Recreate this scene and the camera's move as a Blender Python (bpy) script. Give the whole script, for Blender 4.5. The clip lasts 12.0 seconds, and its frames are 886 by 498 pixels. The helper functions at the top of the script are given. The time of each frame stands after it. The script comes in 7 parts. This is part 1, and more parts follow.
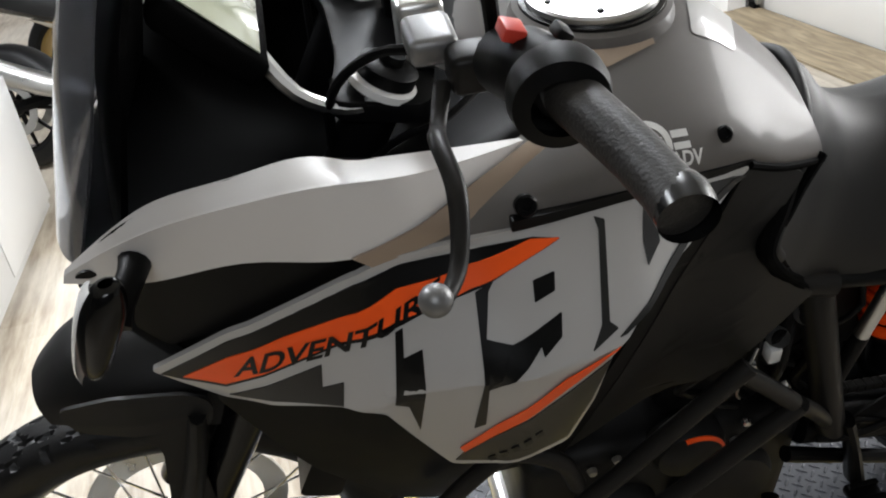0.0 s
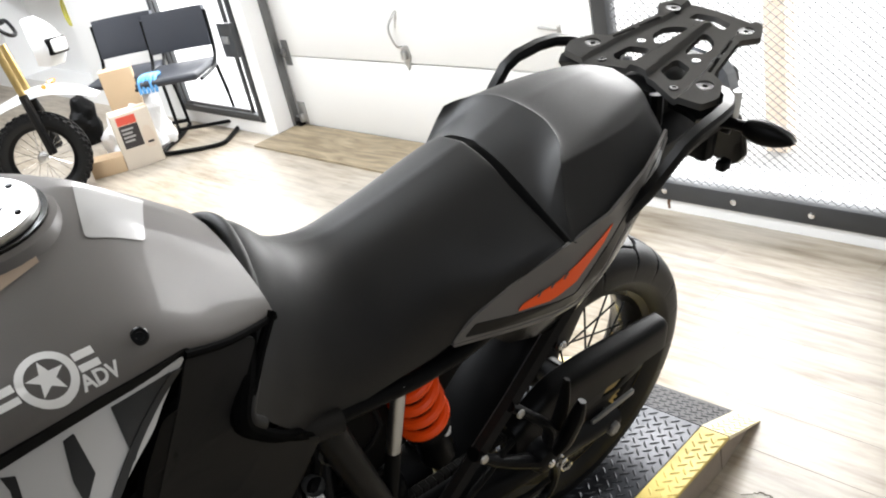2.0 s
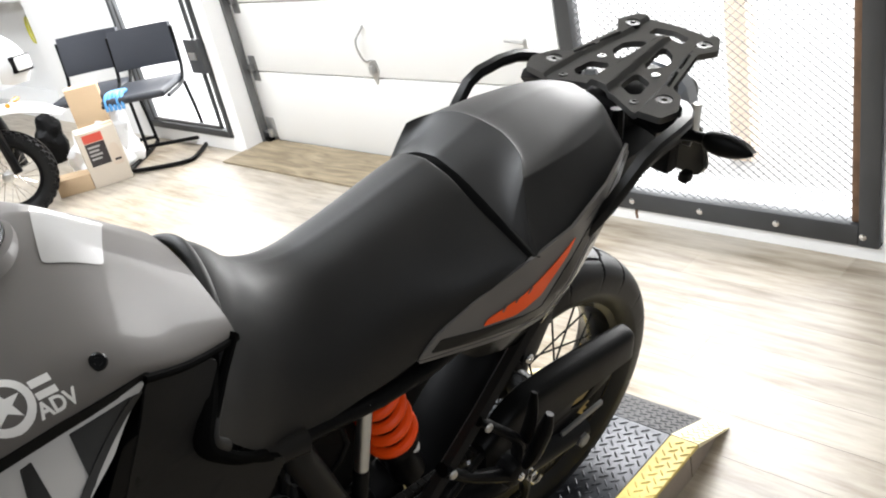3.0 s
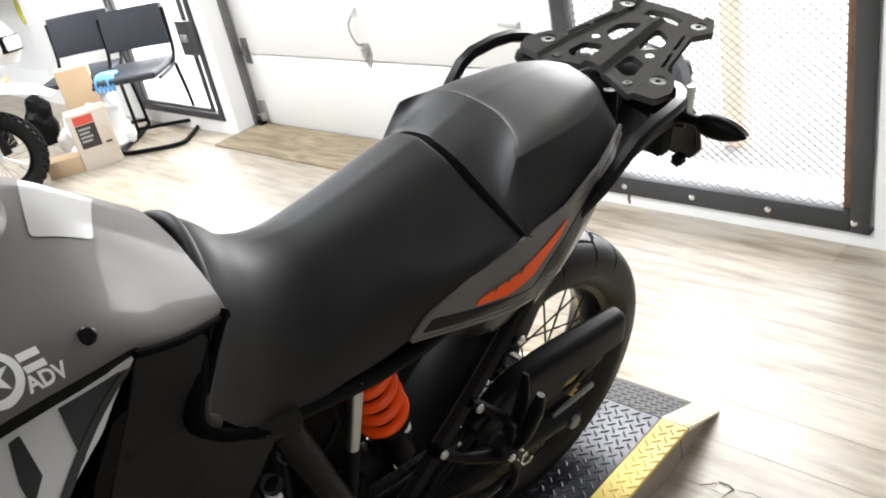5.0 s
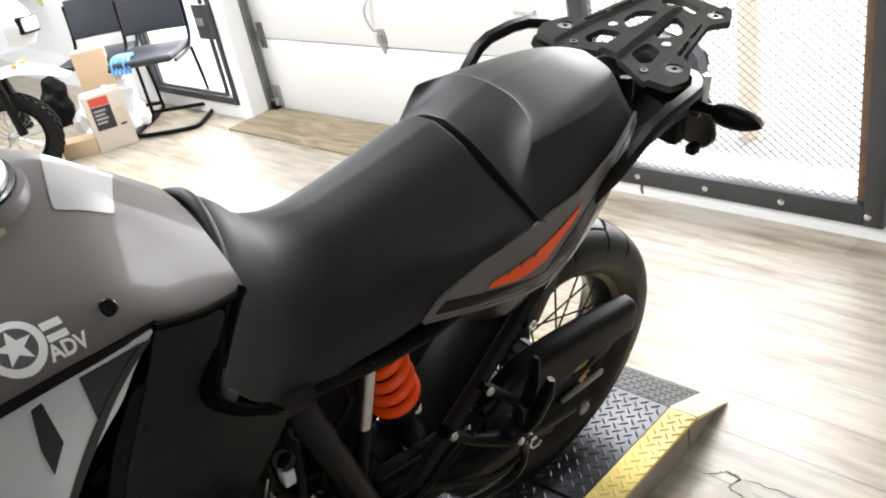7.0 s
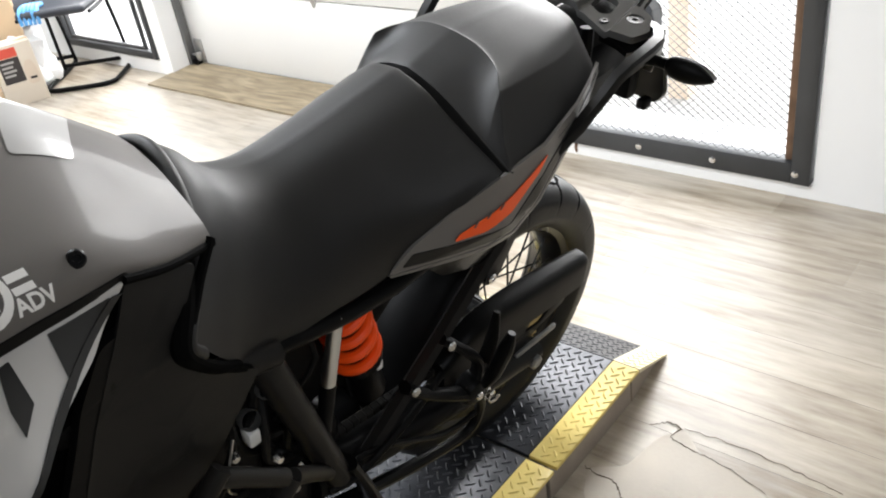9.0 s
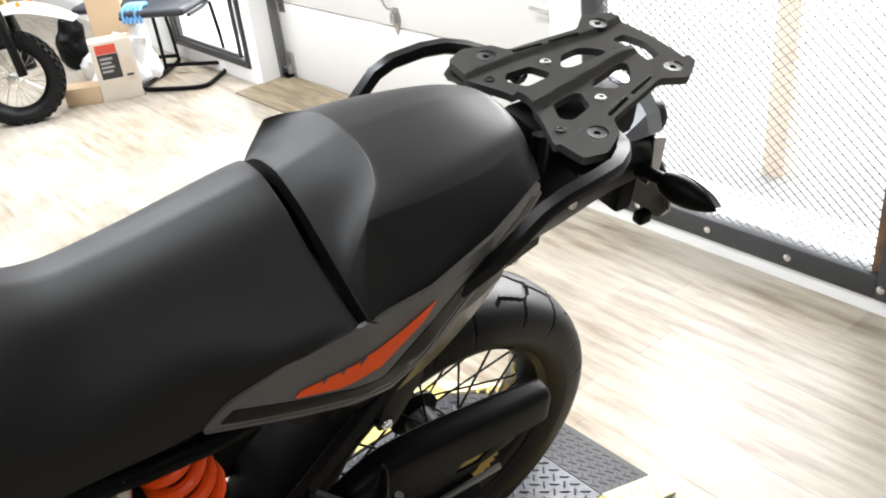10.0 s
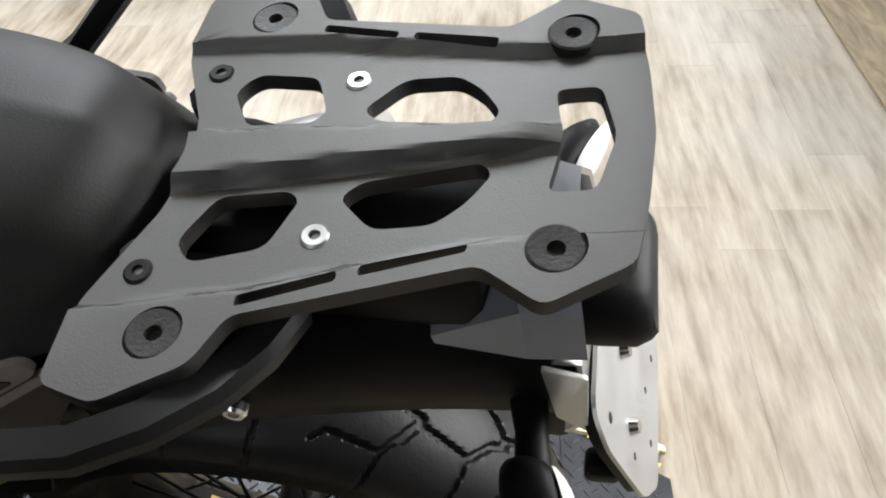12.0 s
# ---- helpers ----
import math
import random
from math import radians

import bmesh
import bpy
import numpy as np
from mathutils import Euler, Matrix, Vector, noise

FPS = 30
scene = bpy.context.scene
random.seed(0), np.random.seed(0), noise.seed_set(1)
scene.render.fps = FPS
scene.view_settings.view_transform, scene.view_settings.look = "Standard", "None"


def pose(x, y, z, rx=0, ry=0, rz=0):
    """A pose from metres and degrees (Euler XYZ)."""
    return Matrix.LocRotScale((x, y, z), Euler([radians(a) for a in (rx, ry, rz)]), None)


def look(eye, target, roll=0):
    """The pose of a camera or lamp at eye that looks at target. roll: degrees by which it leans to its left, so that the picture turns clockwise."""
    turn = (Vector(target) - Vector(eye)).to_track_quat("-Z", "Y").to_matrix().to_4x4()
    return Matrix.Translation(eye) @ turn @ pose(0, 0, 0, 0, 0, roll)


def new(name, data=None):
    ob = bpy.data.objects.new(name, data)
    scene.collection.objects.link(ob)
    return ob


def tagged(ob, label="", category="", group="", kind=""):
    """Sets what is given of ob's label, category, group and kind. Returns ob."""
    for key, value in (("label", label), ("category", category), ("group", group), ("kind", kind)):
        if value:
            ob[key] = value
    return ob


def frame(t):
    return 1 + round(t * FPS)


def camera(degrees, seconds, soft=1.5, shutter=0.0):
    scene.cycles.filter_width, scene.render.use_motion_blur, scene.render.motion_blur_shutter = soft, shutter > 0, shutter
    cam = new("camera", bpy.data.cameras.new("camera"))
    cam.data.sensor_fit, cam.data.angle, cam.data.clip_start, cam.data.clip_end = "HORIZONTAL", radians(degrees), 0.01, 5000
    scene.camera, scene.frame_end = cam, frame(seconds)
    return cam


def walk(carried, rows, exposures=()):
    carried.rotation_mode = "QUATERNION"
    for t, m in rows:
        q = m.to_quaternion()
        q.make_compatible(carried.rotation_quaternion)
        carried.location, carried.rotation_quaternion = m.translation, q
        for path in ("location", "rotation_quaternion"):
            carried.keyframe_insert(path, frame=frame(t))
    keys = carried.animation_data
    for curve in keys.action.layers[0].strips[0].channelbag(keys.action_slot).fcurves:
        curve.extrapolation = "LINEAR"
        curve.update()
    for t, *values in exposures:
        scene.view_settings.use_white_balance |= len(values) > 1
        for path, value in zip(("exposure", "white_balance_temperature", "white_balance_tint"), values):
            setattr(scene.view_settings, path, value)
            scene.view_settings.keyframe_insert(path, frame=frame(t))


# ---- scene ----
from mathutils.bvhtree import BVHTree
from mathutils.geometry import tessellate_polygon

# ---------------------------------------------------------------- camera
cam = camera(54.8, 12.0, soft=2.0)
PATH = [
    (0, (0.382, -0.001, 1.485), (0.734, 1.701, 0.495), -8.5),
    (0.3, (0.421, -0.005, 1.493), (0.943, 1.679, 0.548), -9.0),
    (0.5, (0.458, -0.006, 1.49), (1.093, 1.632, 0.535), -10.5),
    (1, (0.527, -0.007, 1.48), (1.409, 1.503, 0.508), -11.6),
    (1.5, (0.566, -0.022, 1.486), (1.603, 1.41, 0.55), -12.5),
    (2, (0.588, -0.037, 1.497), (1.726, 1.348, 0.611), -12.6),
    (2.5, (0.596, -0.046, 1.505), (1.771, 1.319, 0.636), -13.1),
    (3, (0.597, -0.048, 1.502), (1.789, 1.299, 0.628), -12.7),
    (5, (0.595, -0.047, 1.492), (1.785, 1.281, 0.587), -12.2),
    (5.5, (0.59, -0.047, 1.491), (1.76, 1.294, 0.578), -11.9),
    (6, (0.589, -0.053, 1.487), (1.755, 1.281, 0.559), -11.8),
    (6.5, (0.585, -0.054, 1.49), (1.746, 1.288, 0.567), -11.6),
    (8.5, (0.564, -0.006, 1.484), (1.787, 1.252, 0.524), -10.3),
    (8.9, (0.542, 0.01, 1.476), (1.796, 1.186, 0.454), -9.6),
    (9, (0.552, 0.01, 1.475), (1.796, 1.191, 0.446), -9.2),
    (9.5, (0.783, 0.007, 1.455), (1.865, 1.351, 0.443), -10.1),
    (9.7, (0.867, -0.016, 1.468), (1.971, 1.347, 0.506), -5.4),
    (10, (0.974, -0.011, 1.457), (2.033, 1.383, 0.489), -6.3),
    (10.5, (1.251, 0.098, 1.411), (2.279, 1.424, 0.322), -6.4),
    (11, (1.482, 0.153, 1.38), (2.293, 1.623, 0.293), -8.6),
    (11.3, (1.646, 0.137, 1.386), (2.135, 1.769, 0.338), -6.1),
    (11.5, (1.728, 0.148, 1.37), (1.963, 1.817, 0.293), -8.7),
    (11.8, (1.846, 0.253, 1.339), (1.754, 1.883, 0.182), -9.5),
    (12, (1.897, 0.372, 1.332), (1.733, 1.904, 0.057), -3.9),
]
EXPOSURES = [(0, -0.22), (1, -0.06), (2, 0.08), (5, 0.08), (9, 0.06), (10.5, 0.04), (11.1, -0.08), (11.6, -0.30), (12, -0.34)]
walk(cam, [(t, look(eye, target, roll)) for t, eye, target, roll in PATH], EXPOSURES)

# ---------------------------------------------------------------- light
world = bpy.data.worlds.new("world")
scene.world = world
world.use_nodes = True
sky = world.node_tree.nodes.new("ShaderNodeTexSky")
sky.sky_type, sky.sun_disc, sky.sun_elevation, sky.sun_rotation = "NISHITA", False, radians(45), radians(60)
world.node_tree.links.new(sky.outputs[0], world.node_tree.nodes["Background"].inputs[0])
world.node_tree.nodes["Background"].inputs[1].default_value = 0.15


def area(name, m, w, h, watts, tint=(1, 1, 1)):
    data = bpy.data.lights.new(name, "AREA")
    data.shape, data.size, data.size_y, data.energy, data.color = "RECTANGLE", w, h, watts, tint
    ob = new(name, data)
    ob.matrix_world = m
    return ob


# daylight through the two screened doors, the showroom's ceiling lamps, and one added fill lamp
area("daylight_door", look((3.30, 1.35, 1.55), (0, 1.35, 0.9)), 1.0, 1.05, 78, (1, 0.99, 0.985))
area("daylight_side_door", look((3.34, 4.98, 1.55), (0, 4.98, 0.9)), 0.8, 1.05, 80, (1, 0.99, 0.985))
# first entry: unseen fill to the south, brightening the bike's near side
for lx, ly, wide, watts in ((-0.3, -2.4, 1.3, 62), (-0.9, 2.6, 0.5, 125), (1.4, 2.6, 0.5, 112), (-0.9, 5.8, 0.5, 95), (1.4, 5.8, 0.5, 105)):
    area("ceiling_and_fill_lamp", look((lx, ly, 3.05), (lx, ly, 0)), wide, 1.2, watts, (0.905, 0.945, 1.0))


# ---------------------------------------------------------------- materials
def nodes_of(name):
    m = bpy.data.materials.new(name)
    m.use_nodes = True
    return m, m.node_tree.nodes, m.node_tree.links, m.node_tree.nodes["Principled BSDF"]


def surf(name, rgb, rough=0.5, metal=0.0, coat=0.0, vary=0.12, size=9.0, grain=240.0, bump=0.1, depth=0.0006, spec=0.5, rvar=0.12, flake=0.0):
    """A surface with stains at one scale and grain at another."""
    m, n, l, b = nodes_of(name)
    tc = n.new("ShaderNodeTexCoord")
    big, fine = n.new("ShaderNodeTexNoise"), n.new("ShaderNodeTexNoise")
    big.inputs["Scale"].default_value, big.inputs["Detail"].default_value = size, 4
    fine.inputs["Scale"].default_value, fine.inputs["Detail"].default_value = grain, 3
    l.new(tc.outputs["Object"], big.inputs["Vector"])
    l.new(tc.outputs["Object"], fine.inputs["Vector"])
    mix = n.new("ShaderNodeMix")
    mix.data_type = "RGBA"
    mix.inputs[6].default_value = (*[c * (1 - vary) for c in rgb], 1)
    mix.inputs[7].default_value = (*[min(1, c * (1 + vary)) for c in rgb], 1)
    l.new(big.outputs["Fac"], mix.inputs[0])
    out = mix.outputs[2]
    if flake:
        mix2 = n.new("ShaderNodeMix")
        mix2.data_type, mix2.blend_type = "RGBA", "MULTIPLY"
        mix2.inputs[0].default_value = flake
        l.new(out, mix2.inputs[6])
        l.new(fine.outputs["Color"], mix2.inputs[7])
        out = mix2.outputs[2]
    l.new(out, b.inputs["Base Color"])
    rr = n.new("ShaderNodeMapRange")
    rr.inputs["To Min"].default_value, rr.inputs["To Max"].default_value = max(0.02, rough - rvar), min(1, rough + rvar)
    l.new(big.outputs["Fac"], rr.inputs["Value"])
    l.new(rr.outputs[0], b.inputs["Roughness"])
    b.inputs["Metallic"].default_value = metal
    b.inputs["Coat Weight"].default_value, b.inputs["Coat Roughness"].default_value = coat, 0.06
    b.inputs["Specular IOR Level"].default_value = spec
    if bump:
        bp = n.new("ShaderNodeBump")
        bp.inputs["Strength"].default_value, bp.inputs["Distance"].default_value = bump, depth
        l.new(fine.outputs["Fac"], bp.inputs["Height"])
        l.new(bp.outputs[0], b.inputs["Normal"])
    return m


GREY_PAINT = surf("grey_metallic_paint", (0.145, 0.135, 0.127), 0.5, 0.0, 0.08, 0.05, 5, 1500, 0.02, rvar=0.05, flake=0.25, spec=0.12)
# bronze tone stands for warm surroundings mirrored in the grey paint
WARM_REFLECTION = surf("grey_paint_warm_reflection", (0.30, 0.225, 0.165), 0.35, 0.2, 0.4, 0.05, 6, 1500, 0.02, rvar=0.05)
WHITE_PLASTIC = surf("white_fairing_plastic", (0.64, 0.62, 0.60), 0.42, 0, 0.15, 0.03, 6, 400, 0.03)
DARK_GREY = surf("matt_dark_grey_plastic", (0.0075, 0.0073, 0.0071), 0.5, 0, 0, 0.1, 8, 900, 0.18, 0.0004, 0.22)
BLACK_PLASTIC = surf("black_plastic", (0.003, 0.003, 0.0031), 0.48, 0, 0, 0.15, 9, 700, 0.15, 0.0004, 0.12)
BLACK_GLOSS = surf("black_gloss_plastic", (0.0025, 0.0025, 0.0026), 0.2, 0, 0.1, 0.1, 9, 700, 0.02, spec=0.2)
SEAT = surf("black_seat_vinyl", (0.008, 0.0077, 0.0074), 0.54, 0, 0, 0.08, 5, 620, 0.3, 0.0006, 0.36, 0.03)
COWL_BLACK = surf("unpainted_matt_black", (0.002, 0.002, 0.002), 0.75, 0, 0, 0.2, 9, 500, 0.2, 0.0004, 0.03)
RUBBER = surf("tyre_rubber", (0.006, 0.006, 0.0063), 0.45, 0, 0, 0.25, 7, 300, 0.3, 0.001, 0.25)
GRIP = surf("grip_rubber", (0.022, 0.0205, 0.019), 0.5, 0, 0, 0.2, 20, 420, 0.6, 0.001, 0.3)
BLACK_METAL = surf("black_coated_steel", (0.003, 0.003, 0.0032), 0.36, 0.0, 0, 0.2, 12, 600, 0.2, 0.0005, 0.1)
RACK_METAL = surf("black_coated_aluminium", (0.121, 0.119, 0.116), 0.55, 1.0, 0, 0.12, 12, 900, 0.3, 0.0005, 0.5, 0.06)
RACK_METAL.node_tree.nodes["Principled BSDF"].inputs["Specular Tint"].default_value = (0.12, 0.12, 0.12, 1)
FRAME_METAL = surf("dark_grey_frame", (0.013, 0.012, 0.011), 0.42, 0.0, 0, 0.15, 10, 700, 0.2, 0.0004, 0.15)
ALU = surf("brushed_aluminium", (0.62, 0.62, 0.61), 0.32, 1, 0, 0.06, 14, 500, 0.08)
CHROME = surf("bright_steel", (0.75, 0.75, 0.75), 0.18, 1, 0, 0.05, 14, 500, 0.03)
ORANGE = surf("orange_paint", (0.95, 0.085, 0.006), 0.42, 0, 0.1, 0.06, 10, 400, 0.05, spec=0.3)
ORANGE_VINYL = surf("orange_sticker", (1.0, 0.105, 0.008), 0.4, 0, 0.1, 0.03, 10, 400, 0.0, spec=0.3)
LIGHT_VINYL = surf("silver_grey_sticker", (0.42, 0.412, 0.40), 0.35, 0.0, 0.4, 0.03, 6, 900, 0.0)
DARK_VINYL = surf("charcoal_sticker", (0.003, 0.003, 0.003), 0.35, 0, 0.15, 0.05, 6, 500, 0.0, spec=0.2)
MID_VINYL = surf("grey_sticker", (0.013, 0.013, 0.0127), 0.35, 0, 0.2, 0.05, 6, 500, 0.0, spec=0.3)
WHITE_VINYL = surf("white_sticker", (0.8, 0.79, 0.77), 0.4, 0, 0.2, 0.02, 6, 500, 0.0)
LABEL_FILM = surf("pale_label_film", (0.34, 0.335, 0.325), 0.35, 0, 0.3, 0.03, 6, 500, 0.0)
BRONZE_RIM = surf("dark_bronze_rim", (0.17, 0.12, 0.035), 0.35, 0.6, 0, 0.25, 14, 500, 0.05)
# a black cover; the blue-grey base colour holds the door's reflection
DARK_COVER = surf("dark_gloss_cover", (0.17, 0.18, 0.20), 0.25, 0.2, 0.8, 0.05, 6, 500, 0.0)
# for the unseen walls; kept dark so that they throw little light back
UNSEEN_WALL = surf("dark_unseen_wall", (0.05, 0.05, 0.052), 0.7, 0, 0, 0.06, 1.2, 160, 0.15, 0.001)
TAIL_GREY = surf("dark_grey_metallic_paint", (0.15, 0.143, 0.136), 0.45, 0.0, 0.2, 0.05, 5, 1500, 0.02, rvar=0.05, flake=0.2, spec=0.25)
DULL_ALLOY = surf("dull_cast_alloy", (0.2, 0.2, 0.2), 0.45, 0.7, 0, 0.15, 20, 500, 0.15)
HANDLE = surf("black_satin_casting", (0.009, 0.009, 0.009), 0.36, 0, 0, 0.1, 12, 700, 0.15, 0.0004, 0.16)
SCREW = surf("worn_steel_screw", (0.36, 0.36, 0.35), 0.4, 0.8, 0, 0.15, 20, 500, 0.1)
BLACK_BALL = surf("black_satin_weight", (0.004, 0.004, 0.004), 0.25, 0, 0, 0.1, 9, 700, 0.02, spec=0.3)
GOLD = surf("gold_anodised", (0.40, 0.29, 0.12), 0.4, 1, 0, 0.1, 14, 500, 0.05)
ENGINE = surf("engine_castings", (0.01, 0.0097, 0.0095), 0.5, 0.2, 0, 0.3, 16, 400, 0.3, 0.001, 0.2)
RED_PLASTIC = surf("red_plastic", (0.6, 0.05, 0.03), 0.4, 0, 0, 0.05)
CLEAR_LENS = surf("white_lens", (0.75, 0.75, 0.74), 0.2, 0, 0.5, 0.03, 9, 400, 0.0)
AMBER = surf("amber_lens", (0.8, 0.28, 0.03), 0.2, 0, 0.5, 0.03)
LCD = surf("instrument_glass", (0.42, 0.44, 0.33), 0.15, 0, 1, 0.08, 9, 400, 0.0)
WALL_PAINT = surf("white_wall_paint", (0.84, 0.835, 0.825), 0.6, 0, 0, 0.03, 1.2, 160, 0.15, 0.001)
DOOR_PAINT = surf("cream_door_paint", (0.70, 0.69, 0.665), 0.5, 0, 0, 0.04, 1.5, 220, 0.1, 0.001)
CEILING_PAINT = surf("ceiling_paint", (0.7, 0.7, 0.68), 0.8, 0, 0, 0.04, 1.2, 90, 0.2, 0.002)
SCREEN_STEEL = surf("dark_grey_door_steel", (0.06, 0.062, 0.065), 0.45, 0.4, 0, 0.25, 8, 300, 0.2)
RUSTY = surf("rusty_steel", (0.17, 0.10, 0.06), 0.75, 0.2, 0, 0.5, 25, 200, 0.4, 0.001)
GALV = surf("galvanised_steel", (0.5, 0.5, 0.49), 0.4, 0.9, 0, 0.15, 25, 300, 0.1)
DECK = surf("lift_deck_steel", (0.05, 0.052, 0.058), 0.34, 0.5, 0, 0.3, 9, 300, 0.2, 0.0006, 0.4)
YELLOW = surf("worn_yellow_paint", (0.72, 0.56, 0.17), 0.5, 0, 0.05, 0.15, 14, 160, 0.25, 0.0008, 0.4)
LIFT_SIDE = surf("bare_lift_side", (0.33, 0.28, 0.23), 0.6, 0.1, 0, 0.35, 14, 160, 0.4, 0.001)
CARD = surf("brown_cardboard", (0.52, 0.38, 0.24), 0.8, 0, 0, 0.06, 8, 200, 0.1)
PALE_CARD = surf("pale_cardboard", (0.60, 0.53, 0.44), 0.8, 0, 0, 0.05, 8, 200, 0.1)
RAMP_PAINT = surf("pale_worn_ramp_paint", (0.78, 0.70, 0.47), 0.5, 0, 0.05, 0.14, 16, 160, 0.25, 0.0008, 0.4)
CARD_RED = surf("red_print", (0.6, 0.08, 0.05), 0.6, 0, 0, 0.05)
CARD_BLACK = surf("black_print", (0.03, 0.025, 0.025), 0.6, 0, 0, 0.05)
BLUE = surf("blue_rubber", (0.10, 0.32, 0.62), 0.5, 0, 0, 0.1)
CHAIR_FABRIC = surf("dark_blue_chair_vinyl", (0.019, 0.022, 0.03), 0.5, 0, 0, 0.1, 8, 400, 0.3)
WHITE_GLOSS = surf("white_motocross_plastic", (0.58, 0.58, 0.57), 0.35, 0, 0.2, 0.04)
GREY_RIM = surf("dark_cast_wheel", (0.012, 0.011, 0.010), 0.3, 0.4, 0, 0.1, 9, 300, 0.1, spec=0.3)
CONCRETE = surf("outdoor_concrete", (0.45, 0.44, 0.42), 0.8, 0, 0, 0.15, 2, 80, 0.3, 0.002)
TAN_POST = surf("tan_post_paint", (0.75, 0.62, 0.5), 0.7, 0, 0, 0.1)


def bag_film():
    m, n, l, b = nodes_of("white_bag_film")
    b.inputs["Base Color"].default_value = (0.9, 0.91, 0.92, 1)
    b.inputs["Roughness"].default_value = 0.3
    b.inputs["Transmission Weight"].default_value = 0.12
    return m


def screen_tint():
    m, n, l, b = nodes_of("smoked_windscreen")
    b.inputs["Base Color"].default_value = (0.32, 0.33, 0.36, 1)
    b.inputs["Roughness"].default_value = 0.06
    b.inputs["Transmission Weight"].default_value = 0.92
    b.inputs["IOR"].default_value = 1.2
    return m


def floor_planks():
    """Pale wood-look planks along y, worn and glossy."""
    m, n, l, b = nodes_of("pale_vinyl_plank")
    tc, info = n.new("ShaderNodeTexCoord"), n.new("ShaderNodeObjectInfo")
    geo = n.new("ShaderNodeNewGeometry")
    mp = n.new("ShaderNodeMapping")
    mp.inputs["Scale"].default_value = (9, 1.1, 1)
    l.new(geo.outputs["Position"], mp.inputs["Vector"])
    grain = n.new("ShaderNodeTexNoise")
    grain.inputs["Scale"].default_value, grain.inputs["Detail"].default_value, grain.inputs["Roughness"].default_value = 3.0, 7, 0.62
    l.new(mp.outputs[0], grain.inputs["Vector"])
    stain = n.new("ShaderNodeTexNoise")
    stain.inputs["Scale"].default_value, stain.inputs["Detail"].default_value = 1.3, 5
    l.new(geo.outputs["Position"], stain.inputs["Vector"])
    add = n.new("ShaderNodeMath")
    add.operation = "ADD"
    isl = n.new("ShaderNodeMath")
    isl.operation = "MULTIPLY_ADD"
    isl.inputs[1].default_value, isl.inputs[2].default_value = 0.14, -0.07
    both = n.new("ShaderNodeMath")
    both.operation = "ADD"
    l.new(geo.outputs["Random Per Island"], both.inputs[0])
    l.new(info.outputs["Random"], both.inputs[1])
    frac = n.new("ShaderNodeMath")
    frac.operation = "FRACT"
    l.new(both.outputs[0], frac.inputs[0])
    l.new(frac.outputs[0], isl.inputs[0])
    l.new(grain.outputs["Fac"], add.inputs[0])
    l.new(isl.outputs[0], add.inputs[1])
    ramp = n.new("ShaderNodeValToRGB")
    e = ramp.color_ramp.elements
    e[0].position, e[0].color = 0.28, (0.17, 0.127, 0.08, 1)
    e[1].position, e[1].color = 0.72, (0.49, 0.435, 0.35, 1)
    mid = e.new(0.5)
    mid.color = (0.345, 0.292, 0.222, 1)
    l.new(add.outputs[0], ramp.inputs[0])
    pale = n.new("ShaderNodeMix")
    pale.data_type = "RGBA"
    pale.inputs[7].default_value = (0.52, 0.495, 0.45, 1)
    mr = n.new("ShaderNodeMapRange")
    mr.inputs["From Min"].default_value, mr.inputs["From Max"].default_value, mr.inputs["To Max"].default_value = 0.42, 0.66, 0.45
    l.new(stain.outputs["Fac"], mr.inputs["Value"])
    l.new(mr.outputs[0], pale.inputs[0])
    l.new(ramp.outputs[0], pale.inputs[6])
    l.new(pale.outputs[2], b.inputs["Base Color"])
    r2 = n.new("ShaderNodeMapRange")
    r2.inputs["To Min"].default_value, r2.inputs["To Max"].default_value = 0.3, 0.46
    b.inputs["Specular IOR Level"].default_value = 0.6
    l.new(stain.outputs["Fac"], r2.inputs["Value"])
    l.new(r2.outputs[0], b.inputs["Roughness"])
    bp = n.new("ShaderNodeBump")
    bp.inputs["Strength"].default_value, bp.inputs["Distance"].default_value = 0.2, 0.001
    l.new(grain.outputs["Fac"], bp.inputs["Height"])
    l.new(bp.outputs[0], b.inputs["Normal"])
    return m


def glow(name, rgb, strength):
    m = bpy.data.materials.new(name)
    m.use_nodes = True
    n, l = m.node_tree.nodes, m.node_tree.links
    n.remove(n["Principled BSDF"])
    e = n.new("ShaderNodeEmission")
    e.inputs[0].default_value, e.inputs[1].default_value = (*rgb, 1), strength
    l.new(e.outputs[0], n["Material Output"].inputs[0])
    return m


BAG, SMOKED, PLANK = bag_film(), screen_tint(), floor_planks()
DAYLIGHT = glow("bright_outdoors", (0.97, 0.985, 1), 9.0)


# ---------------------------------------------------------------- mesh helpers
def finish(ob, angle=35):
    me = ob.data
    me.polygons.foreach_set("use_smooth", [True] * len(me.polygons))
    me.set_sharp_from_angle(angle=radians(angle))
    return ob


def part(name, bm, material, parent=None, label="", angle=35):
    me = bpy.data.meshes.new(name)
    bmesh.ops.recalc_face_normals(bm, faces=bm.faces[:])
    bm.to_mesh(me)
    bm.free()
    me.materials.append(material)
    ob = new(name, me)
    if parent is not None:
        ob.parent = parent
    if label:
        ob["label"] = label
    return finish(ob, angle)


def share(name, ob, m, parent=None):
    """Another piece on the same mesh."""
    o = new(name, ob.data)
    o.parent = parent
    o.matrix_basis = m
    return o


def root(name, m, label, category, group="", kind=""):
    ob = new(name)
    ob.empty_display_size = 0.05
    ob.matrix_world = m
    return tagged(ob, label, category, group, kind)


